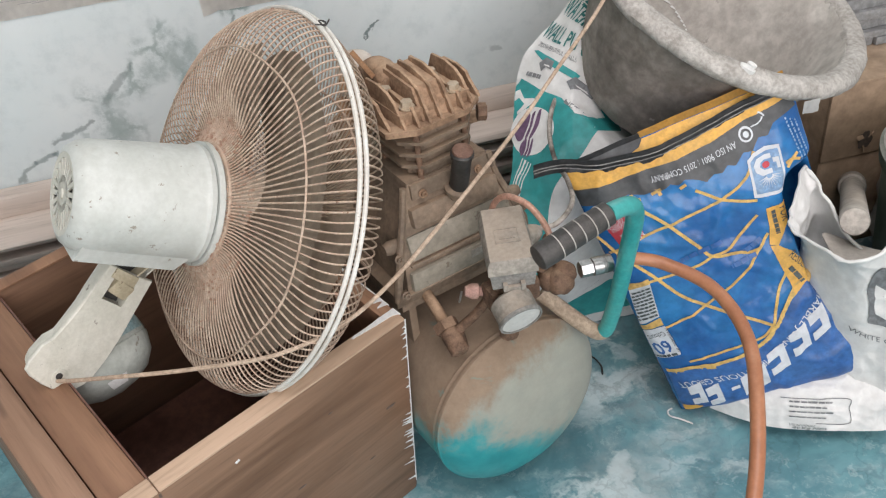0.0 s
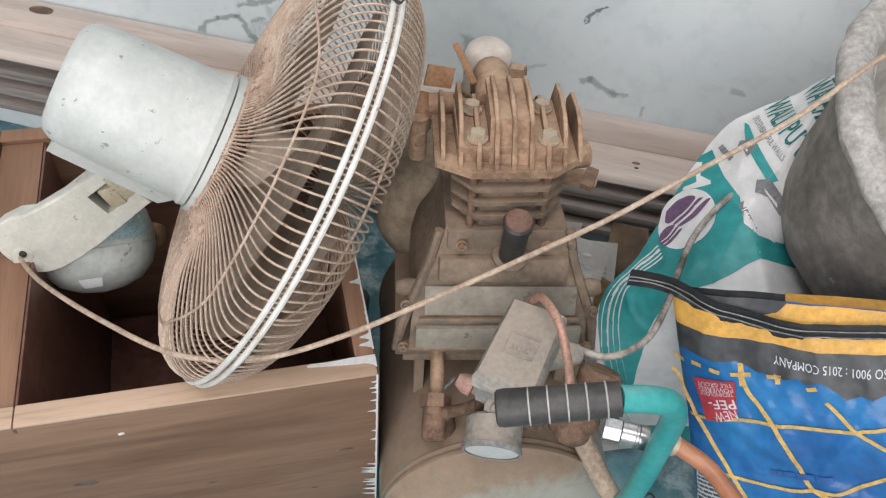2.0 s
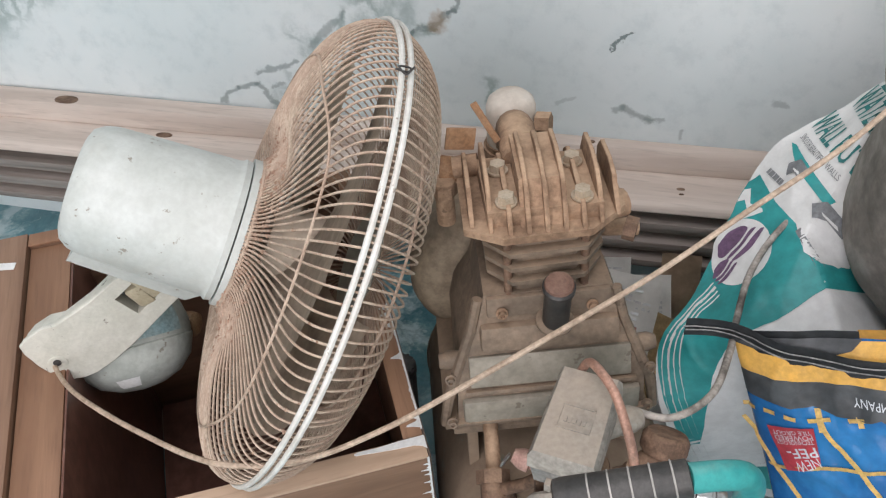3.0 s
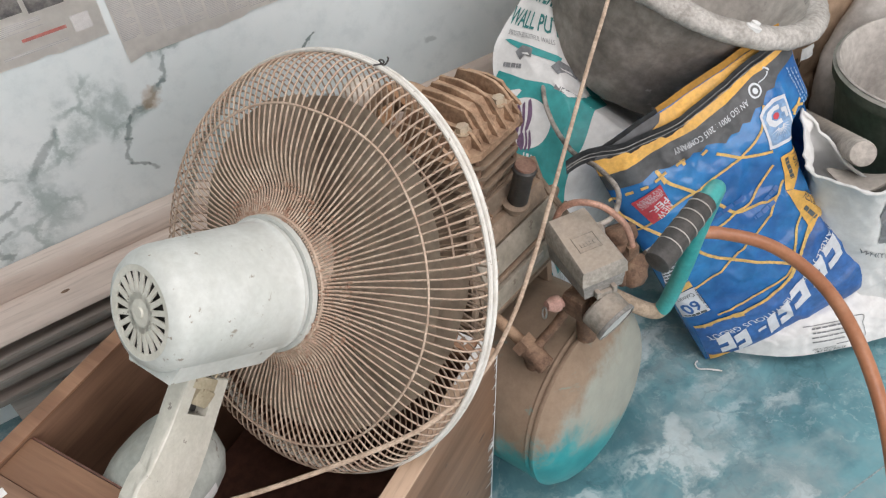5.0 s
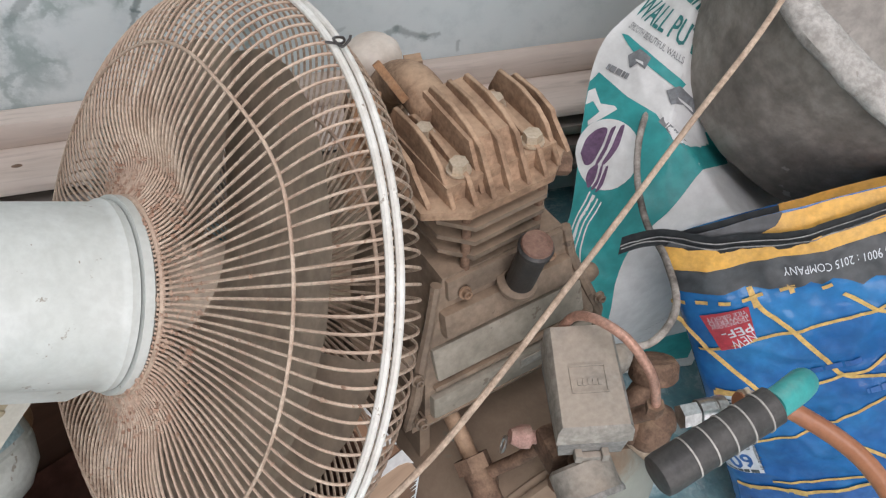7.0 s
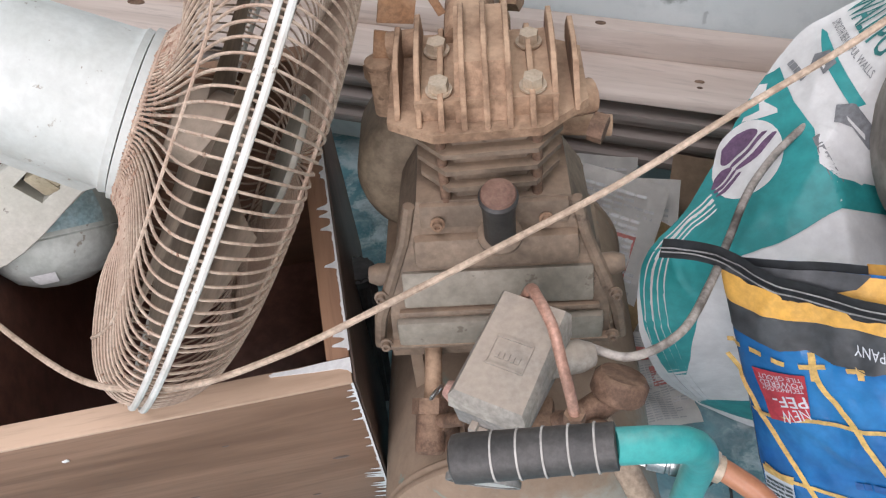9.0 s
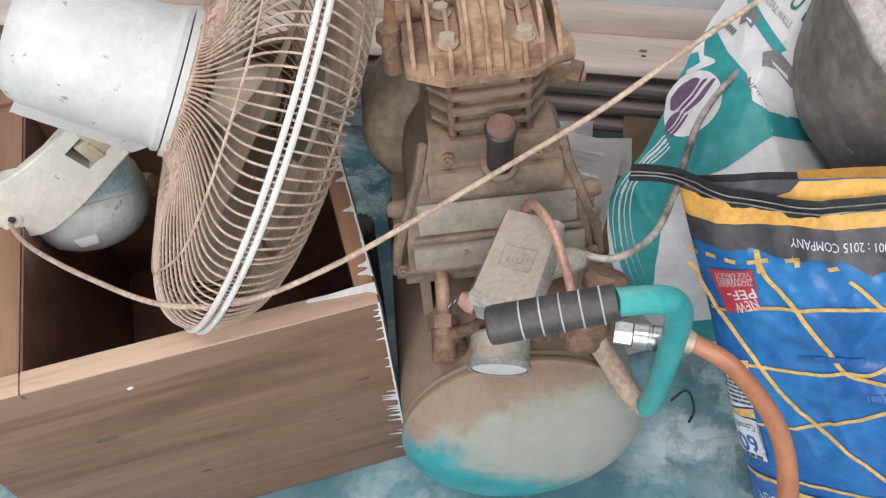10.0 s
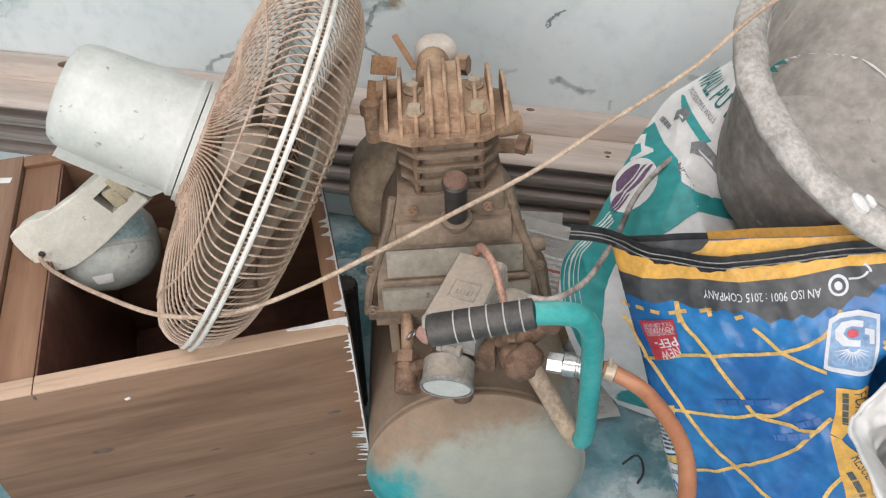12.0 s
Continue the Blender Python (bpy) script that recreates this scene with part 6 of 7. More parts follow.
blue = thing("grout_bag", pose(0.62, 1.32, 0), "blue printed tile grout bag standing upside down with a folded top", "bag")
skin = on(blue, BLUE.body(120, 140), "bag_body", M_BAGBLUE, "glossy blue woven bag")


def ink(thing_ob, face, name, outline, material, label="", lift=0.0008, under=None):
    return on(thing_ob, face.patch(outline, lift), name, material, label, under=under)


top_line = [(0.0, 0.006), (0.06, 0.018), (0.15, 0.028), (0.26, 0.026), (0.33, 0.004), (0.5, 0.002), (0.75, 0.002), (0.99, 0.002)]
low_line = [(0.99, 0.050), (0.898, 0.055), (0.781, 0.061), (0.621, 0.079), (0.464, 0.088), (0.315, 0.084), (0.159, 0.086), (0.0, 0.074)]
ink(blue, BLUE, "yellow_band", top_line + low_line, M_BAGYELLOW, "orange-yellow printed band")
ragged = [(0.99, 0.085), (0.93, 0.092), (0.874, 0.098), (0.84, 0.125), (0.80, 0.120), (0.758, 0.148), (0.72, 0.142), (0.69, 0.158), (0.672, 0.167), (0.64, 0.158), (0.61, 0.172), (0.575, 0.168), (0.537, 0.182), (0.51, 0.168), (0.49, 0.160),
          (0.454, 0.149), (0.42, 0.160), (0.39, 0.146), (0.35, 0.156), (0.325, 0.150), (0.27, 0.152), (0.205, 0.136), (0.14, 0.145), (0.076, 0.138), (0.0, 0.130)]
ink(blue, BLUE, "charcoal_fold", [(0.0, 0.001), (0.36, 0.001), (0.33, 0.02), (0.26, 0.034), (0.15, 0.034), (0.06, 0.022), (0.0, 0.012)], M_BAGDARK, "", 0.0016)
ink(blue, BLUE, "charcoal_band", low_line[::-1] + ragged, M_BAGDARK, "charcoal printed band", 0.0011)
strap = bmesh.new()
strap_pts = [(-0.115, -0.046), (-0.06, -0.032), (0.04, -0.002), (0.148, 0.026), (0.339, 0.047), (0.491, 0.046), (0.65, 0.035), (0.777, 0.029), (0.879, 0.026), (0.97, 0.024)]
BLUE.strip(strap, strap_pts, 0.021, 0.0035)
bmesh.ops.solidify(strap, geom=strap.faces[:], thickness=0.0018)
strap_ob = on(blue, strap, "hem_tape", M_BAGDARK, "black folded hem tape with white stitching")
lip_top = bmesh.new()
BLUE.strip(lip_top, [(0.35, -0.001), (0.5, -0.004), (0.75, -0.005), (0.985, -0.004)], 0.016, 0.0016)
bmesh.ops.solidify(lip_top, geom=lip_top.faces[:], thickness=0.002)
dark_top = bmesh.new()
BLUE.strip(dark_top, [(0.0, -0.001), (0.18, -0.002), (0.352, -0.002)], 0.012, 0.0020)
bmesh.ops.solidify(dark_top, geom=dark_top.faces[:], thickness=0.002)
on(blue, dark_top, "dark_hem", M_BAGDARK, "charcoal folded hem")
on(blue, lip_top, "yellow_hem", M_BAGYELLOW, "orange-yellow folded hem")
for off in (-0.006, 0.005):
    st = bmesh.new()
    BLUE.strip(st, [(u, v + off) for u, v in strap_pts], 0.0016, 0.0062)
    on(blue, st, "stitching", M_BAGSTITCH, under=strap_ob)
for pts in ([(-0.02, 0.165), (0.02, 0.166)], [(0.05, 0.163), (0.085, 0.164)], [(0.115, 0.163), (0.15, 0.166)], [(0.185, 0.166), (0.25, 0.160)], [(0.215, 0.140), (0.222, 0.188)], [(0.30, 0.158), (0.345, 0.152)], [(0.42, 0.172), (0.45, 0.165)], [(0.33, 0.143), (0.335, 0.17)]):
    st = bmesh.new()
    BLUE.strip(st, pts, 0.005, 0.0013)
    on(blue, st, "gold_dash", M_BAGLINE)
for pts, w in (([(0.216, 0.14), (0.236, 0.193), (0.316, 0.267), (0.392, 0.355), (0.441, 0.41), (0.541, 0.423), (0.601, 0.437), (0.643, 0.436)], 0.005),
               ([(0.477, 0.193), (0.565, 0.245), (0.655, 0.276), (0.702, 0.284)], 0.0045),
               ([(0.76, 0.15), (0.699, 0.205), (0.565, 0.245), (0.316, 0.267), (0.179, 0.277), (0.023, 0.308)], 0.0045),
               ([(-0.03, 0.20), (0.02, 0.26), (0.051, 0.304), (0.107, 0.363), (0.174, 0.424), (0.24, 0.505), (0.33, 0.566), (0.45, 0.63), (0.58, 0.697)], 0.005),
               ([(0.682, 0.33), (0.53, 0.40), (0.441, 0.41), (0.354, 0.425), (0.174, 0.424), (0.038, 0.426)], 0.0045),
               ([(0.70, 0.40), (0.643, 0.436), (0.527, 0.504), (0.33, 0.566), (0.179, 0.602), (0.076, 0.62)], 0.0045),
               ([(0.733, 0.53), (0.65, 0.60), (0.58, 0.697), (0.467, 0.734), (0.237, 0.75), (0.149, 0.762)], 0.0045)):
    st = bmesh.new()
    BLUE.strip(st, pts, w, 0.0012)
    on(blue, st, "gold_line", M_BAGLINE)
arc = [(0.86, 0.582), (0.804, 0.592), (0.728, 0.61), (0.604, 0.703), (0.482, 0.76), (0.332, 0.783), (0.191, 0.787), (0.024, 0.799)]
ink(blue, BLUE, "navy_field", [(0.985, 0.575), (0.92, 0.578)] + arc + [(0.012, 0.985), (0.5, 0.985), (0.985, 0.985)], M_BAGNAVY, "dusty navy printed field", 0.0007)
st = bmesh.new()
BLUE.strip(st, arc, 0.011, 0.0014)
on(blue, st, "gold_arc", M_BAGLINE)
on(blue, BLUE.words("AN ISO 9001 : 2015 COMPANY", [(0.703, 0.102), (0.51, 0.113), (0.321, 0.108)], 0.0095), "lettering", M_BAGWHITE, "white printed words")


def disc(face, c, ra, rb=None, n=20):
    rb = rb or (-ra[1], ra[0])
    return [(c[0] + ra[0] * math.cos(2 * math.pi * k / n) + rb[0] * math.sin(2 * math.pi * k / n), c[1] + ra[1] * math.cos(2 * math.pi * k / n) + rb[1] * math.sin(2 * math.pi * k / n)) for k in range(n)]


ink(blue, BLUE, "round_mark", disc(BLUE, (0.755, 0.098), (0.030, 0), (0, 0.022)), M_BAGWHITE, "", 0.0014)
ink(blue, BLUE, "round_mark", disc(BLUE, (0.755, 0.098), (0.022, 0), (0, 0.016)), M_BAGDARK, "", 0.0018)
ink(blue, BLUE, "round_mark", disc(BLUE, (0.755, 0.098), (0.012, 0), (0, 0.009)), M_BAGWHITE, "", 0.0022)
st = bmesh.new()
BLUE.strip(st, [(0.785, 0.088), (0.82, 0.085), (0.845, 0.07), (0.83, 0.055)], 0.005, 0.0014)
on(blue, st, "round_mark", M_BAGWHITE)
# emblem panel with plain shapes
def in_emblem(points):
    """Carries shapes of an upright panel to the slanting one on the bag."""
    ul, ur, lr, ll = (Vector(q) for q in ((0.724, 0.150), (0.869, 0.163), (0.853, 0.298), (0.692, 0.284)))
    out = []
    for u, v in points:
        a, b = (u - 0.717) / 0.144, (v - 0.152) / 0.145
        out.append(tuple((ul * (1 - a) + ur * a) * (1 - b) + (ll * (1 - a) + lr * a) * b))
    return out


panel_ob = ink(blue, BLUE, "emblem_panel", in_emblem([(0.718, 0.172), (0.745, 0.155), (0.80, 0.143), (0.860, 0.150), (0.862, 0.305), (0.79, 0.296), (0.716, 0.286)]), M_BAGWHITE, "white-framed emblem of plain shapes", 0.0012)
ink(blue, BLUE, "emblem_field", in_emblem([(0.728, 0.180), (0.75, 0.166), (0.80, 0.156), (0.851, 0.161), (0.852, 0.292), (0.79, 0.284), (0.727, 0.275)]), M_EMBLEM, "", 0.0017, panel_ob)
ink(blue, BLUE, "emblem_shape", in_emblem([(0.815, 0.168), (0.79, 0.166), (0.755, 0.174), (0.738, 0.192), (0.742, 0.212), (0.765, 0.226), (0.81, 0.228), (0.81, 0.214), (0.778, 0.211), (0.762, 0.200), (0.768, 0.187), (0.785, 0.181), (0.815, 0.182)]), M_BAGWHITE, "", 0.0022, panel_ob)
ink(blue, BLUE, "emblem_shape", in_emblem([(0.820, 0.184), (0.846, 0.186), (0.847, 0.222), (0.834, 0.222), (0.833, 0.200), (0.820, 0.198)]), M_BAGWHITE, "", 0.0022, panel_ob)
ink(blue, BLUE, "emblem_shape", in_emblem(disc(BLUE, (0.788, 0.197), (0.016, 0), (0, 0.010))), M_BAGRED, "", 0.0026, panel_ob)
for k in range(11):
    a = radians(10 + 16 * k)
    ca, sa = math.cos(a), math.sin(a) * 0.62
    c = (0.792, 0.232)
    ink(blue, BLUE, "emblem_ray", in_emblem([(c[0] + 0.012 * ca - 0.003 * sa, c[1] + 0.012 * sa + 0.003 * ca * 0.6), (c[0] + 0.055 * ca, c[1] + 0.066 * sa), (c[0] + 0.012 * ca + 0.003 * sa, c[1] + 0.012 * sa - 0.003 * ca * 0.6)]), M_BAGWHITE, "", 0.0022, panel_ob)
# small writing on the gusset
for k in range(3):
    on(blue, BLUE.bars([(0.925 + 0.02 * k, 0.10 + 0.01 * k), (0.945 + 0.015 * k, 0.24)], 0.0022, 12, rng, 0.0014, 0.6), "print_bar", M_EMBLEM)
for pts in ([(0.872, 0.225), (0.905, 0.222), (0.94, 0.235)], [(0.875, 0.24), (0.905, 0.222), (0.935, 0.212)]):
    st = bmesh.new()
    BLUE.strip(st, pts, 0.0045, 0.0012)
    on(blue, st, "gold_line", M_BAGLINE)
# red label
red = ink(blue, BLUE, "red_label", [(0.051, 0.198), (0.199, 0.180), (0.202, 0.27), (0.089, 0.301)], M_BAGRED, "red printed label", 0.0014)
on(blue, BLUE.words("NEW", [(0.193, 0.250), (0.118, 0.271)], 0.011, 0.002), "lettering", M_BAGWHITE, under=red)
on(blue, BLUE.words("PEF-", [(0.192, 0.226), (0.098, 0.245)], 0.011, 0.002, 0.012), "lettering", M_BAGWHITE, under=red)
on(blue, BLUE.words("TECHNOLOGY", [(0.190, 0.209), (0.074, 0.226)], 0.0050, 0.002), "lettering", M_BAGWHITE, under=red)
on(blue, BLUE.words("POWERED", [(0.190, 0.198), (0.070, 0.215)], 0.0055, 0.002), "lettering", M_BAGWHITE, under=red)
on(blue, BLUE.words("TILE GROUT", [(0.188, 0.187), (0.066, 0.204)], 0.0048, 0.002), "lettering", M_BAGWHITE, under=red)
# yellow label with a torn waist
yel = ink(blue, BLUE, "yellow_label", [(0.725, 0.321), (0.822, 0.328), (0.845, 0.352), (0.80, 0.385), (0.776, 0.405), (0.725, 0.447), (0.69, 0.437), (0.715, 0.38)], M_BAGYELLOW, "yellow printed label", 0.0014)
on(blue, BLUE.words("FOR", [(0.778, 0.334), (0.775, 0.382)], 0.014, 0.002), "lettering", M_INK, under=yel)
on(blue, BLUE.bars([(0.742, 0.334), (0.732, 0.41)], 0.006, 5, rng, 0.002), "print_bar", M_INK, under=yel)
yel = ink(blue, BLUE, "yellow_label", [(0.690, 0.440), (0.725, 0.447), (0.774, 0.483), (0.81, 0.53), (0.845, 0.574), (0.80, 0.592), (0.755, 0.612), (0.722, 0.626), (0.718, 0.58), (0.706, 0.53)], M_BAGYELLOW, "yellow printed label", 0.0014)
on(blue, BLUE.words("RESULT", [(0.748, 0.492), (0.800, 0.560)], 0.013, 0.002), "lettering", M_INK, under=yel)
on(blue, BLUE.bars([(0.728, 0.53), (0.765, 0.595)], 0.007, 3, rng, 0.002), "print_bar", M_INK, under=yel)
# white label of bars, with a yellow edge
bar = ink(blue, BLUE, "white_label", [(0.028, 0.448), (0.132, 0.430), (0.108, 0.568), (0.004, 0.596)], M_BAGWHITE, "white label of small bars", 0.0014)
ink(blue, BLUE, "yellow_edge", [(0.030, 0.430), (0.135, 0.412), (0.132, 0.430), (0.028, 0.448)], M_BAGLINE, "", 0.0014)
ink(blue, BLUE, "yellow_edge", [(0.004, 0.602), (0.108, 0.574), (0.109, 0.60), (0.004, 0.620)], M_BAGLINE, "", 0.0014)
for k in range(9):
    v = 0.455 + 0.014 * k
    on(blue, BLUE.bars([(0.122 - 0.0025 * k, v - 0.012), (0.028 - 0.0035 * k, v + 0.008)], 0.0036, 4, rng, 0.002, 0.85), "print_bar", M_INK, under=bar)
sixty = ink(blue, BLUE, "white_label", [(0.004, 0.622), (0.112, 0.604), (0.128, 0.722), (0.004, 0.738)], M_BAGWHITE, "white label with a number", 0.0014)
on(blue, BLUE.words("60", [(0.088, 0.662), (0.006, 0.676)], 0.024, 0.002, 0.02), "lettering", M_BAGNAVY, under=sixty)
on(blue, BLUE.words("Available in", [(0.104, 0.614), (0.118, 0.712)], 0.0062, 0.002), "lettering", M_INK, under=sixty)
on(blue, BLUE.words("Colours", [(0.092, 0.626), (0.010, 0.642)], 0.010, 0.002), "lettering", M_INK, under=sixty)
on(blue, BLUE.bars([(0.110, 0.715), (0.005, 0.725)], 0.004, 4, rng, 0.002), "print_bar", M_INK, under=sixty)
# lower writing
on(blue, BLUE.words("TILE AND MARBLE JOINT CEMENTITIOUS GROUT", [(0.935, 0.603), (0.873, 0.628), (0.721, 0.704), (0.568, 0.772), (0.417, 0.822), (0.219, 0.832), (0.040, 0.846)], 0.0125, 0.0018), "lettering", M_BAGWHITE, "white printed words")
for k, (u, v, w) in enumerate(((0.919, 0.716, 0.042), (0.781, 0.744, 0.046), (0.672, 0.778, 0.046), (0.547, 0.825, 0.048), (0.443, 0.871, 0.034), (0.369, 0.891, 0.026), (0.199, 0.911, 0.036), (0.118, 0.900, 0.036))):
    h, d = 0.044, 0.28 * w
    body = [(u + w, v - h - d), (u - w, v - h + d), (u - w, v + h + d), (u + w, v + h - d)]
    if w > 0.03:     # a plain block with a slit
        g = w * 0.28
        body = [(u + w, v - h - d), (u - w, v - h + d), (u - w, v - g + d), (u + w * 0.2, v - g), (u + w * 0.2, v + g), (u - w, v + g + d), (u - w, v + h + d), (u + w, v + h - d)]
    ink(blue, BLUE, "big_block", body, M_BAGWHITE, "", 0.0018)
ink(blue, BLUE, "big_block", [(0.33, 0.885), (0.285, 0.889), (0.285, 0.902), (0.33, 0.898)], M_BAGWHITE, "", 0.0018)
ink(blue, BLUE, "yellow_corner", [(0.02, 0.955), (0.12, 0.962), (0.09, 0.99), (0.02, 0.99)], M_BAGYELLOW, "", 0.0014)
for pts, n in (([(0.50, 0.365), (0.30, 0.385)], 5), ([(0.62, 0.44), (0.50, 0.45)], 4), ([(0.66, 0.40), (0.58, 0.42)], 3)):
    on(blue, BLUE.bars(pts, 0.007, n, rng, 0.0013), "smudged_print", M_BAGNAVY)

# ---- putty sack ----
putty = thing("putty_sack", pose(0.5, 1.6, 0), "white and teal printed putty sack slumped beside the compressor", "sack")
on(putty, PUTTY.body(90, 130), "sack_face", M_SACKWHITE, "white woven sack")
TEAL = [(0.450, 1.525, 0.003), (0.620, 1.510, 0.003), (0.696, 1.670, 0.003), (0.478, 1.652, 0.003),
        (0.402, 1.445, 0.273), (0.510, 1.455, 0.330), (0.528, 1.668, 0.488), (0.478, 1.628, 0.494)]
on(putty, sack(TEAL, 14, 8.0, 0.004, 2), "sack_fill", M_SACKTEAL)
ink(putty, PUTTY, "teal_field", [(0.002, 0.360), (0.032, 0.342), (0.161, 0.385), (0.276, 0.411), (0.332, 0.442), (0.381, 0.452), (0.417, 0.442), (0.402, 0.414), (0.427, 0.395), (0.485, 0.444), (0.445, 0.52), (0.415, 0.585), (0.385, 0.645),
                                 (0.345, 0.70), (0.295, 0.75), (0.235, 0.80), (0.15, 0.865), (0.06, 0.925), (0.002, 0.70), (0.002, 0.608), (0.002, 0.567), (0.002, 0.476)], M_SACKTEAL, "broad teal printed field")
ink(putty, PUTTY, "teal_line", [(0.052, 0.268), (0.085, 0.272), (0.20, 0.305), (0.345, 0.350), (0.335, 0.366), (0.176, 0.318)], M_SACKTEAL)
ink(putty, PUTTY, "teal_band", [(0.02, 0.985), (0.05, 0.962), (0.12, 0.955), (0.20, 0.95), (0.30, 0.945), (0.40, 0.94), (0.60, 0.935), (0.80, 0.94), (0.80, 0.985)], M_SACKTEAL, "teal printed band", 0.0013)
ink(putty, PUTTY, "white_circle", disc(PUTTY, (0.122, 0.487), (0.112, -0.029), (0.071, 0.054), 28), M_SACKWHITE, "", 0.0014)
for o in ([(0.012, 0.488), (0.028, 0.462), (0.066, 0.446), (0.109, 0.444), (0.098, 0.470), (0.070, 0.500), (0.034, 0.506)], [(0.124, 0.4425), (0.140, 0.440), (0.120, 0.478), (0.092, 0.503), (0.080, 0.503), (0.106, 0.475)],
          [(0.158, 0.437), (0.172, 0.436), (0.165, 0.470), (0.126, 0.500), (0.106, 0.503), (0.138, 0.473)],
          [(0.045, 0.530), (0.056, 0.513), (0.092, 0.505), (0.086, 0.530), (0.064, 0.546)], [(0.104, 0.507), (0.114, 0.506), (0.105, 0.534), (0.088, 0.548), (0.078, 0.546), (0.096, 0.528)], [(0.126, 0.507), (0.136, 0.507), (0.124, 0.540), (0.100, 0.552)]):
    ink(putty, PUTTY, "purple_shape", [(p.x, p.y) for p in glide([(*q, 0) for q in o + o[:1]], 4)][:-1], M_SACKPURPLE, "", 0.0020)
ink(putty, PUTTY, "white_ribbon", [(0.004, 0.404), (0.006, 0.378), (0.030, 0.372), (0.062, 0.400), (0.118, 0.402), (0.130, 0.408), (0.070, 0.428), (0.026, 0.440), (0.022, 0.432), (0.062, 0.414), (0.030, 0.396)], M_SACKWHITE, "", 0.0014)
for k in range(4):
    st = bmesh.new()
    PUTTY.strip(st, [(0.075 + 0.02 * k, 0.552 + 0.006 * k), (0.035 + 0.022 * k, 0.610 + 0.006 * k), (0.03 + 0.03 * k, 0.70), (0.035 + 0.03 * k, 0.80), (0.04 + 0.034 * k, 0.95)], 0.0018 + 0.002 * (k == 1), 0.0014)
    on(putty, st, "white_line", M_SACKWHITE)
ink(putty, PUTTY, "white_patch", [(0.285, 0.405), (0.40, 0.40), (0.425, 0.425), (0.40, 0.455), (0.35, 0.452)], M_SACKWHITE, "", 0.0013)
for c, r in (((0.175, 0.322), 0.045), ((0.345, 0.380), 0.05)):
    icon = ink(putty, PUTTY, "roller_picture", [(c[0] - r, c[1] - 0.010), (c[0] - r * 0.2, c[1] - 0.022), (c[0] + r, c[1] - 0.006), (c[0] + r * 0.8, c[1] + 0.016), (c[0] + r * 0.1, c[1] + 0.006), (c[0] - r * 0.5, c[1] + 0.014)], M_BAGGREY, "", 0.0014)
    ink(putty, PUTTY, "white_inset", [(c[0] - r * 0.2, c[1] - 0.002), (c[0] + r * 0.5, c[1] + 0.003), (c[0] + r * 0.6, c[1] + 0.009), (c[0] - r * 0.1, c[1] + 0.002)], M_SACKWHITE, "", 0.0019, icon)
on(putty, PUTTY.bars([(0.055, 0.336), (0.150, 0.356)], 0.007, 5, rng), "print_bar", M_BAGGREY)
on(putty, PUTTY.bars([(0.289, 0.424), (0.397, 0.464)], 0.007, 5, rng), "print_bar", M_BAGGREY)
on(putty, PUTTY.words("For feedback", [(0.40, 0.918), (0.60, 0.908)], 0.010), "lettering", M_INK, "small dark words")
on(putty, PUTTY.words("address", [(0.40, 0.935), (0.52, 0.929)], 0.010), "lettering", M_INK, "small dark words")
on(putty, PUTTY.bars([(0.42, 0.90), (0.56, 0.892)], 0.008, 3, rng), "print_bar", M_INK)
on(putty, PUTTY.words("SMOOTH BEAUTIFUL WALLS", [(0.056, 0.255), (0.325, 0.320)], 0.0085), "lettering", M_BAGGREY, "small grey words")
on(putty, PUTTY.words("WALL PUTTY", [(0.020, 0.224), (0.44, 0.322)], 0.031, 0.0014, 0.015), "lettering", M_TEALINK, "dark teal words")
on(putty, PUTTY.words("WATERPROOF", [(0.020, 0.163), (0.46, 0.268)], 0.035, 0.0014, 0.015), "lettering", M_TEALINK, "dark teal words")
on(putty, PUTTY.bars([(0.030, 0.122), (0.42, 0.205)], 0.022, 5, rng), "print_bar", M_TEALINK)

# ---- behind the pan and at the wall ----
tagged(part("cement_sack", sack([(0.633, 1.455, 0.003), (0.949, 1.420, 0.009), (0.955, 1.778, 0.003), (0.639, 1.795, 0.003), (0.637, 1.511, 0.358), (0.923, 1.473, 0.345), (0.928, 1.790, 0.360), (0.651, 1.808, 0.363)], 14, 5.0, 0.010, 5), M_SACKBROWN),
       "full grey cement sack under the mortar pan", "sack")
carton = thing("cardboard_carton", pose(1.293, 1.700, 0), "worn brown cardboard carton with a torn hole, near the wall", "carton")
for name, size, at in (("upper_side", (0.64, 0.006, 0.150), (0, -0.162, 0.2885)), ("lower_side", (0.64, 0.006, 0.210), (0, -0.158, 0.1055)), ("back_side", (0.64, 0.006, 0.363), (0, 0.162, 0.1825)),
                       ("end_side", (0.006, 0.316, 0.363), (-0.316, 0.001, 0.1825)), ("end_side", (0.006, 0.316, 0.363), (0.316, 0.001, 0.1825)), ("lid_flap", (0.64, 0.332, 0.006), (0, 0.0, 0.3665))):
    part(name, boxed(size, pose(*at, 0, 0, 0), 0.001), M_CARTON, carton)
# Flat dark face on the carton's side, coloured as the shade inside a tear.
hole = bmesh.new()
hv = []
for k in range(22):
    a = 2 * math.pi * k / 22
    r = 0.016 * (1 + 0.45 * noise.noise((math.cos(a) * 1.7, math.sin(a) * 1.7, 4)))
    hv.append(hole.verts.new((-0.237 + r * 0.9 * math.cos(a), -0.1662, 0.245 + r * 1.25 * math.sin(a))))
hole.faces.new(hv)
part("torn_hole", hole, M_HOLE, carton, "torn hole with its inner shade painted as a flat dark patch")
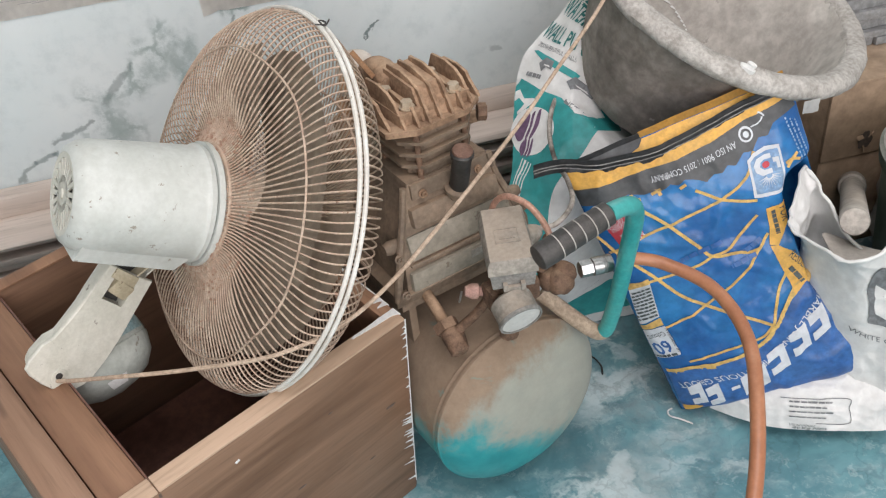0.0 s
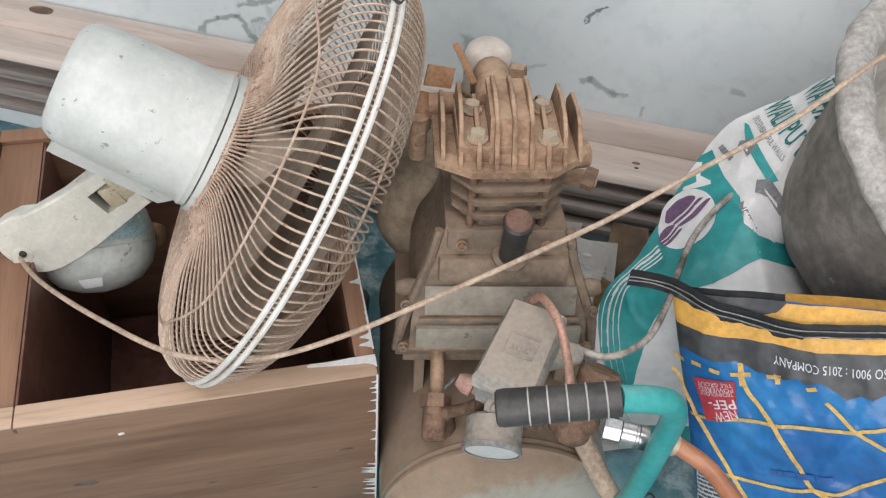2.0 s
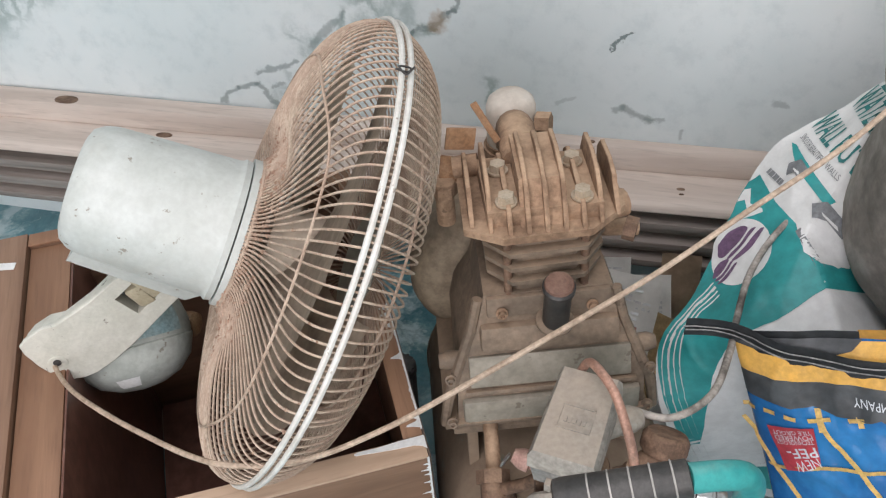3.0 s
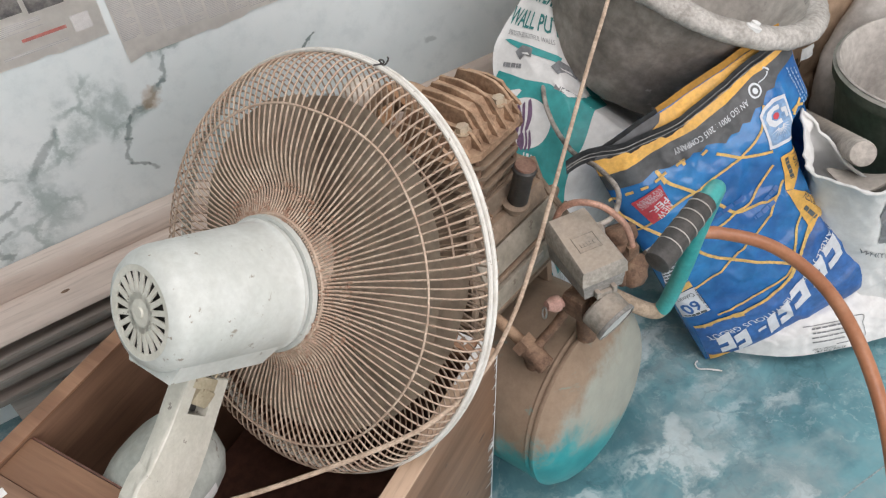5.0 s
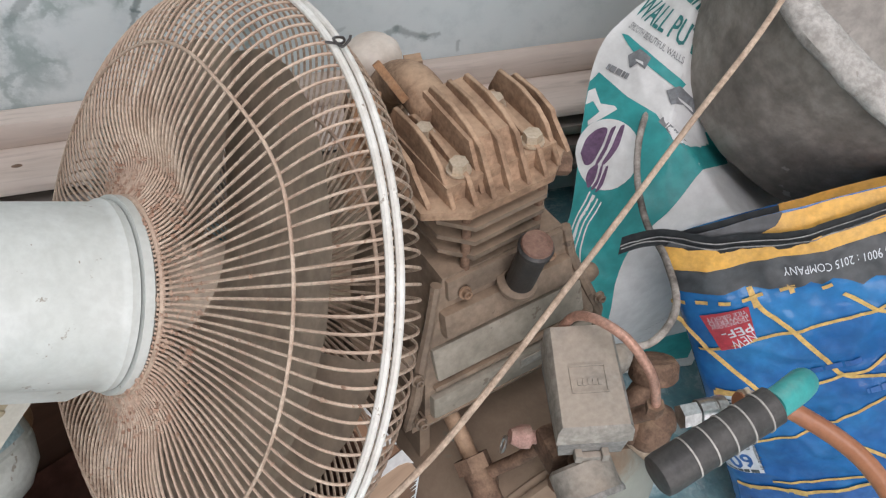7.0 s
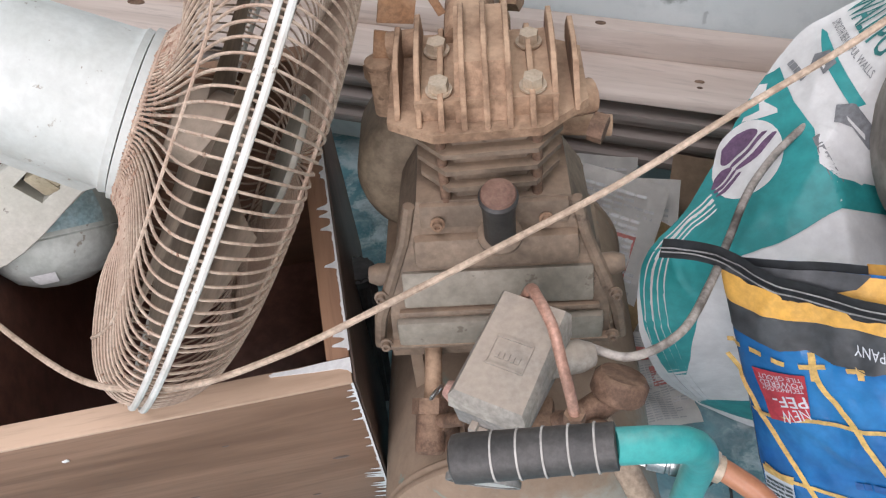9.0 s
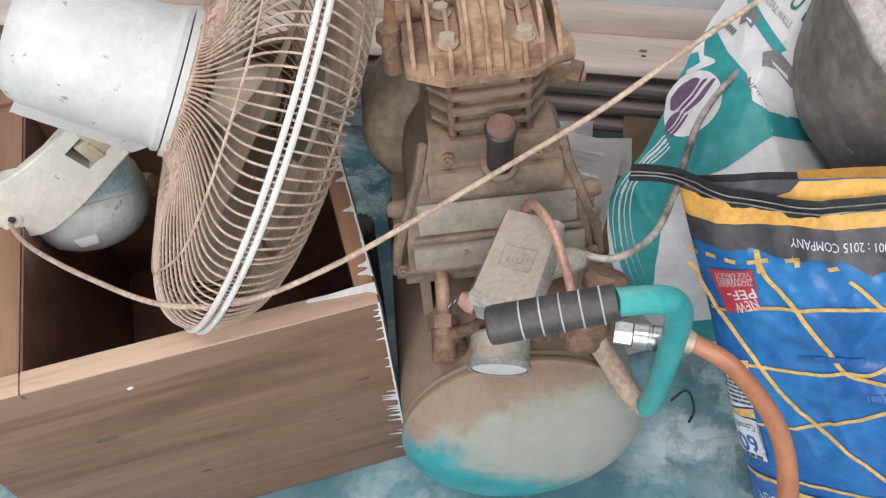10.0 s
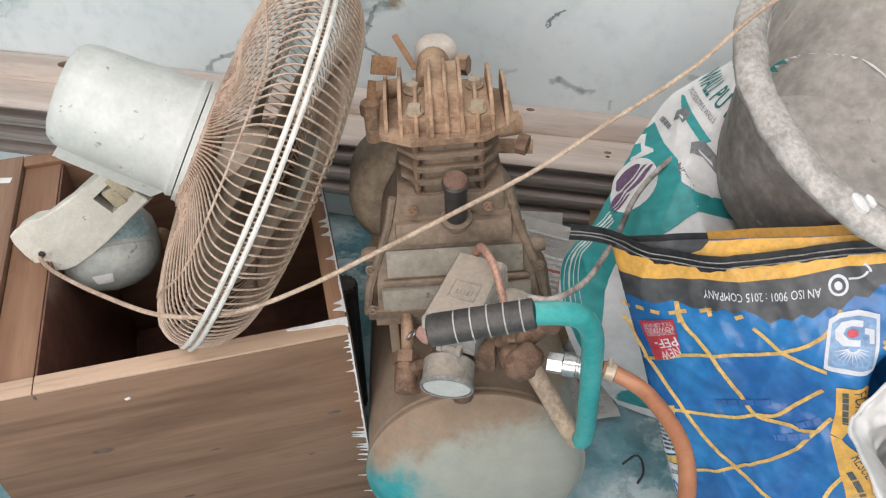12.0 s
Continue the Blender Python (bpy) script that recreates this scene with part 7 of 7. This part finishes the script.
for a, s in ((40, 0.014), (150, 0.011), (270, 0.012)):
    part("torn_edge", boxed((s, 0.002, s * 0.7), pose(-0.237 + 0.013 * math.cos(radians(a)), -0.169, 0.245 + 0.017 * math.sin(radians(a)), 25, a / 4, a), 0.0006), M_CARTON, carton)
z = 0.3705
for k in range(13):
    h = rng.uniform(0.013, 0.027)
    n = rng.choice((1, 2, 2))
    x = 1.0 + rng.uniform(-0.01, 0.02)
    cuts = sorted(rng.uniform(1.1, 1.5) for _ in range(n - 1)) + [1.62]
    for c in cuts:
        m = pose((x + c) / 2, 1.705 + rng.uniform(-0.012, 0.012), z + h / 2, rng.uniform(-1, 1), 0, rng.uniform(-0.8, 0.8))
        bm = boxed((c - x - 0.003, 0.12, h - 0.0012), m, 0.0018)
        tagged(part("slate_strip", bm, M_SLATE), "thin grey slate strip in a stack", "slate strip", "stacked slate strips")
        x = c
    z += h + 0.0004
tagged(part("cloth_sack", sack([(1.067, 1.398, 0.012), (1.423, 1.408, 0.019), (1.425, 1.515, 0.013), (1.069, 1.514, 0.006), (1.063, 1.431, 0.240), (1.356, 1.460, 0.474), (1.357, 1.550, 0.480), (1.084, 1.528, 0.266)], 14, 4.0, 0.016, 15), M_SACKGREY),
       "grey dusty cloth sack standing against a carton", "sack")
bucket = thing("bucket", pose(1.076, 1.262, 0.0), "green plastic bucket coated with pale cement", "bucket")
part("pail", turned([(0, 0.0), (0.125, 0.0), (0.13, 0.01), (0.160, 0.34), (0.168, 0.342), (0.170, 0.362), (0.162, 0.366), (0.156, 0.345), (0.125, 0.02), (0, 0.02)], 64), M_BUCKET, bucket)
part("cement_lining", rough_lathe([(0, 0.12), (0.11, 0.125), (0.136, 0.16), (0.157, 0.35), (0.165, 0.3675), (0.160, 0.3695), (0.1515, 0.35), (0.13, 0.17)], 72, 0.003, 6), M_CEMENT, bucket, "pale cement crust")
# dusty pipe leaning from the carton into the white bag
pipe = thing("pvc_pipe", pose(1.045, 1.527, 0.155), "dusty grey plastic pipe with a collar leaning into an open bag", "pipe")
pa, pb = Vector((-0.290, -0.361, 0.236)), Vector((0.0, 0.0, 0.0))
PIPE_L = (pa - pb).length
part("tube", turned([(0.017, 0.002), (0.0195, 0.0), (0.0195, PIPE_L - 0.003), (0.018, PIPE_L), (0, PIPE_L + 0.001)], 28, along(pb, pa)), M_PVC, pipe)
part("collar", turned([(0.0196, 0.058), (0.0235, 0.056), (0.0245, 0.050), (0.0245, -0.004), (0.0225, -0.008), (0.0172, -0.008)], 28, along(pb, pa)), M_PVC, pipe)

# ---- white cement bag ----
white = thing("white_cement_bag", pose(0.80, 1.2, 0), "open crumpled white printed bag standing on the floor", "bag")
on(white, WHITE.body(220, 90, 0.0014), "bag_wall", M_SACKWHITE, "creased white woven bag")
rim = bmesh.new()
ring = [WHITE.at(k / 140, 0.004) + Vector((0.003 * noise.noise((k * 0.2, 9, 0)), 0.003 * noise.noise((k * 0.2, 5, 2)), 0.004 * noise.noise((k * 0.16, 3, 0)))) for k in range(140)]
sweep(rim, ring, [0.0020 + 0.0030 * abs(noise.noise((k * 0.33, 1, 5))) for k in range(140)], 8, True)
on(white, rim, "rolled_rim", M_SACKWHITE, "rolled white rim")
flap_ob = on(white, FLAP.body(120, 50, 0.0014), "front_flap", M_SACKWHITE, "flattened white flap")
fill = sack([(0.790, 1.165, 0.285), (0.880, 1.145, 0.270), (0.880, 1.165, 0.250), (0.780, 1.205, 0.290), (0.712, 1.135, 0.345), (0.890, 1.130, 0.345), (0.885, 1.170, 0.268), (0.733, 1.226, 0.356)], 10, 6.0, 0.004, 3)
on(white, fill, "paper_liner", M_LINER, "crumpled beige paper liner inside the bag")
for k in range(4):
    on(white, FLAP.bars([(0.31, 0.50 + 0.09 * k), (0.46 - 0.03 * (k % 2), 0.51 + 0.09 * k)], 0.0028, 9, rng, 0.0016), "print_bar", M_BAGGREY, under=flap_ob)
on(white, FLAP.words("USE NO HOOKS", [(0.315, 0.925), (0.395, 0.935)], 0.0045, 0.0016), "lettering", M_INK, under=flap_ob)
on(white, FLAP.words("40 Kg Nett", [(0.325, 0.985), (0.44, 0.985)], 0.0055, 0.0016), "lettering", M_INK, under=flap_ob)
st = bmesh.new()
FLAP.strip(st, [(0.29, 0.42), (0.40, 0.43), (0.52, 0.43), (0.525, 0.60), (0.52, 0.86), (0.40, 0.87)], 0.0012, 0.0016)
on(white, st, "printed_frame", M_BAGGREY, under=flap_ob)
ban = ink(white, WHITE, "dark_banner", [(0.156, 0.330), (0.186, 0.252), (0.215, 0.285), (0.253, 0.333), (0.30, 0.40), (0.36, 0.492), (0.42, 0.59), (0.42, 0.75), (0.376, 0.672), (0.32, 0.61), (0.263, 0.560), (0.21, 0.525), (0.167, 0.505)], M_BAGGREY, "dark printed banner with plain blocks", 0.0012)
for k in range(5):
    a, b = 0.176 + 0.047 * k, 0.213 + 0.047 * k
    va, vb = 0.325 + 1.22 * (a - 0.176) + 0.012, 0.325 + 1.22 * (b - 0.176) + 0.012
    ink(white, WHITE, "pale_block", [(a, va), (b, vb), (b, vb + 0.115), (a + 0.004, va + 0.125)], M_SACKWHITE, "", 0.0018, ban)
on(white, WHITE.words("WHITE CEMENT-BASED", [(0.120, 0.555), (0.19, 0.589), (0.264, 0.620), (0.33, 0.672), (0.40, 0.745)], 0.018, 0.0014), "lettering", M_BAGGREY, "grey printed words")
emb = ink(white, WHITE, "red_emblem", [(0.215, 0.07), (0.25, 0.10), (0.30, 0.14), (0.355, 0.20), (0.335, 0.29), (0.291, 0.365), (0.25, 0.24)], M_BAGGREY, "red emblem in a dark outline", 0.0012)
ink(white, WHITE, "red_field", [(0.232, 0.105), (0.26, 0.13), (0.30, 0.165), (0.338, 0.215), (0.322, 0.28), (0.291, 0.33), (0.258, 0.23)], M_BAGRED, "", 0.0018, emb)
ink(white, WHITE, "pale_block", [(0.262, 0.16), (0.29, 0.18), (0.312, 0.22), (0.298, 0.265), (0.276, 0.225)], M_SACKWHITE, "", 0.0024, emb)

# ---- floor behind the box and the compressor ----
tube = thing("black_tube", pose(0.012, 1.406, 0, 0, 2, 10), "black fluted plastic tube standing behind a wooden box", "tube")
star = [((0.0195 if k % 2 else 0.0168) * math.cos(math.pi * k / 14), (0.0195 if k % 2 else 0.0168) * math.sin(math.pi * k / 14)) for k in range(28)]
part("tube_wall", prism(bmesh.new(), star, 0.001, 0.262), M_BLACK, tube)
part("tube_collar", turned([(0.0, 0.2615), (0.0145, 0.2615), (0.0205, 0.258), (0.0205, 0.248), (0.0195, 0.247)], 28), M_BLACK, tube)


def scrap(m, w, h, material, seed, prints=0, name="paper_scrap", label="crumpled scrap of printed newspaper on the floor"):
    """A loose, curled piece of paper or card with print as bars."""
    r = random.Random(seed)
    ob = thing(name, m, label, "paper scrap" if prints else "card scrap", "scraps behind the compressor")
    bm = bmesh.new()
    n = 14

    def lie(x, y):
        return Vector((x, y, 0.004 + 0.016 * abs(noise.noise((x * 14 + seed, y * 14, 1))) + 0.004 * noise.noise((x * 45, y * 45, seed))))
    g = [[bm.verts.new(lie(w * (i / n - 0.5) + (0.006 * noise.noise((j, seed, i)) if i in (0, n) else 0), h * (j / n - 0.5) + (0.006 * noise.noise((i, seed, 7)) if j in (0, n) else 0))) for j in range(n + 1)] for i in range(n + 1)]
    for i in range(n):
        for j in range(n):
            bm.faces.new((g[i][j], g[i + 1][j], g[i + 1][j + 1], g[i][j + 1]))
    bmesh.ops.solidify(bm, geom=bm.faces[:], thickness=0.0004)
    part("sheet", bm, material, ob)
    if prints:
        pb = bmesh.new()
        for k in range(prints):
            y = h * (0.42 - 0.84 * k / prints)
            x = -w * 0.42
            while x < w * r.uniform(0.1, 0.42):
                e = x + w * 0.10
                vs = [pb.verts.new(lie(a, b) + Vector((0, 0, 0.0012))) for a, b in ((x, y), (e, y), (e, y - h * 0.4 / prints), (x, y - h * 0.4 / prints))]
                pb.faces.new(vs)
                x = e + w * 0.02
        part("print", pb, M_NEWSINK, ob)
        pb = bmesh.new()
        x, y = w * r.uniform(-0.2, 0.1), h * r.uniform(-0.1, 0.1)
        pb.faces.new([pb.verts.new(lie(a, b) + Vector((0, 0, 0.0022))) for a, b in ((x, y), (x + w * 0.22, y), (x + w * 0.22, y + h * 0.28), (x, y + h * 0.28))])
        part("picture", pb, M_NEWSRED, ob)
    return ob


for k, (x, y, z, rx, ry, rz, w, h, card) in enumerate(((0.266, 1.633, 0.098, 51, 0, -10, 0.12, 0.25, 0), (0.328, 1.668, 0.088, 50, 0, 10, 0.06, 0.22, 0), (0.316, 1.612, 0.078, 46, 0, -24, 0.055, 0.20, 1), (0.362, 1.735, 0.098, 64, 0, 4, 0.06, 0.20, 2),
                                                        (0.220, 1.710, 0.090, 58, 0, 8, 0.14, 0.20, 0), (0.325, 1.535, 0.010, 12, 8, 12, 0.11, 0.10, 0), (0.309, 1.50, 0.006, 4, -4, 70, 0.10, 0.08, 1), (0.372, 1.50, 0.008, 6, 4, 30, 0.09, 0.10, 0))):
    scrap(pose(x, y, z, rx, ry, rz), w, h, (M_NEWS, M_SCRAP, M_CARTON)[card], 30 + k, 0 if card else 24, "card_scrap" if card else "paper_scrap", "torn yellow-brown card scrap propped on the floor" if card else "crumpled scrap of printed newspaper on the floor")
tagged(part("loose_wire", swept(glide([(0.451, 1.388, 0.005), (0.464, 1.403, 0.008), (0.471, 1.409, 0.005), (0.478, 1.401, 0.006), (0.483, 1.379, 0.006), (0.477, 1.357, 0.007)], 6), 0.0017, 6), M_BLACK), "short curved black wire lying on the floor", "wire")
shred = bmesh.new()
sweep(shred, glide([(0.556, 1.250, 0.003), (0.547, 1.246, 0.004), (0.546, 1.236, 0.003), (0.556, 1.225, 0.005), (0.566, 1.217, 0.003), (0.573, 1.209, 0.003)], 6), [0.0014 + 0.0008 * abs(noise.noise((k * 0.7, 2, 2))) for k in range(31)], 6)
tagged(part("plastic_string", shred, M_SACKWHITE), "short curled white plastic string lying on the floor", "string")
torn = bmesh.new()
torn.faces.new([torn.verts.new((x, y, 0.0015)) for x, y in ((0.690, 0.955), (0.706, 0.972), (0.725, 0.985), (0.80, 0.99), (0.83, 0.87), (0.75, 0.82), (0.70, 0.865), (0.672, 0.893), (0.648, 0.90), (0.668, 0.91), (0.688, 0.918), (0.686, 0.932))])
bmesh.ops.triangulate(torn, faces=torn.faces[:])
bmesh.ops.subdivide_edges(torn, edges=torn.edges[:], cuts=4, use_grid_fill=True)
for v in torn.verts:
    v.co.z += 0.004 * abs(noise.noise((v.co.x * 30, v.co.y * 30, 2)))
bmesh.ops.solidify(torn, geom=torn.faces[:], thickness=0.0005)
tagged(part("torn_paper", torn, M_SACKWHITE), "torn white paper with ragged edges lying on the floor", "paper")
# white spots and a torn shred on the pan's lip
for dx, dy, s in ((0.0, 0.0, 1.0), (0.010, 0.006, 0.6), (-0.004, 0.013, 0.7)):
    q = PAN.inverted() @ Vector((0.645 + dx, 1.293 + dy, 0.586))
    part("paint_spot", turned([(0, 0.0012), (0.004 * s, 0.0010), (0.006 * s, 0.0), (0.006 * s, -0.008), (0, -0.008)], 12, Matrix.Translation(q) @ Matrix.Diagonal((1.0, 1.9, 1.0, 1.0))), M_WHITEPAINT, pan, "white paint spot")
film = bmesh.new()
cols = []
for i in range(7):
    cols.append([film.verts.new(Vector((0.735, 1.272, 0.528)) + Vector((0.004 * i - 0.012 + 0.003 * noise.noise((i, j, 2)), 0.004 * noise.noise((i * 0.7, j, 8)), -0.005 * j * (1 + 0.5 * noise.noise((i, 3, 3)))))) for j in range(5)])
for i in range(6):
    for j in range(4):
        film.faces.new((cols[i][j], cols[i + 1][j], cols[i + 1][j + 1], cols[i][j + 1]))
bmesh.ops.solidify(film, geom=film.faces[:], thickness=0.0006)
bmesh.ops.transform(film, matrix=PAN.inverted(), verts=film.verts)
part("torn_film", film, M_SACKWHITE, pan, "torn white plastic film")
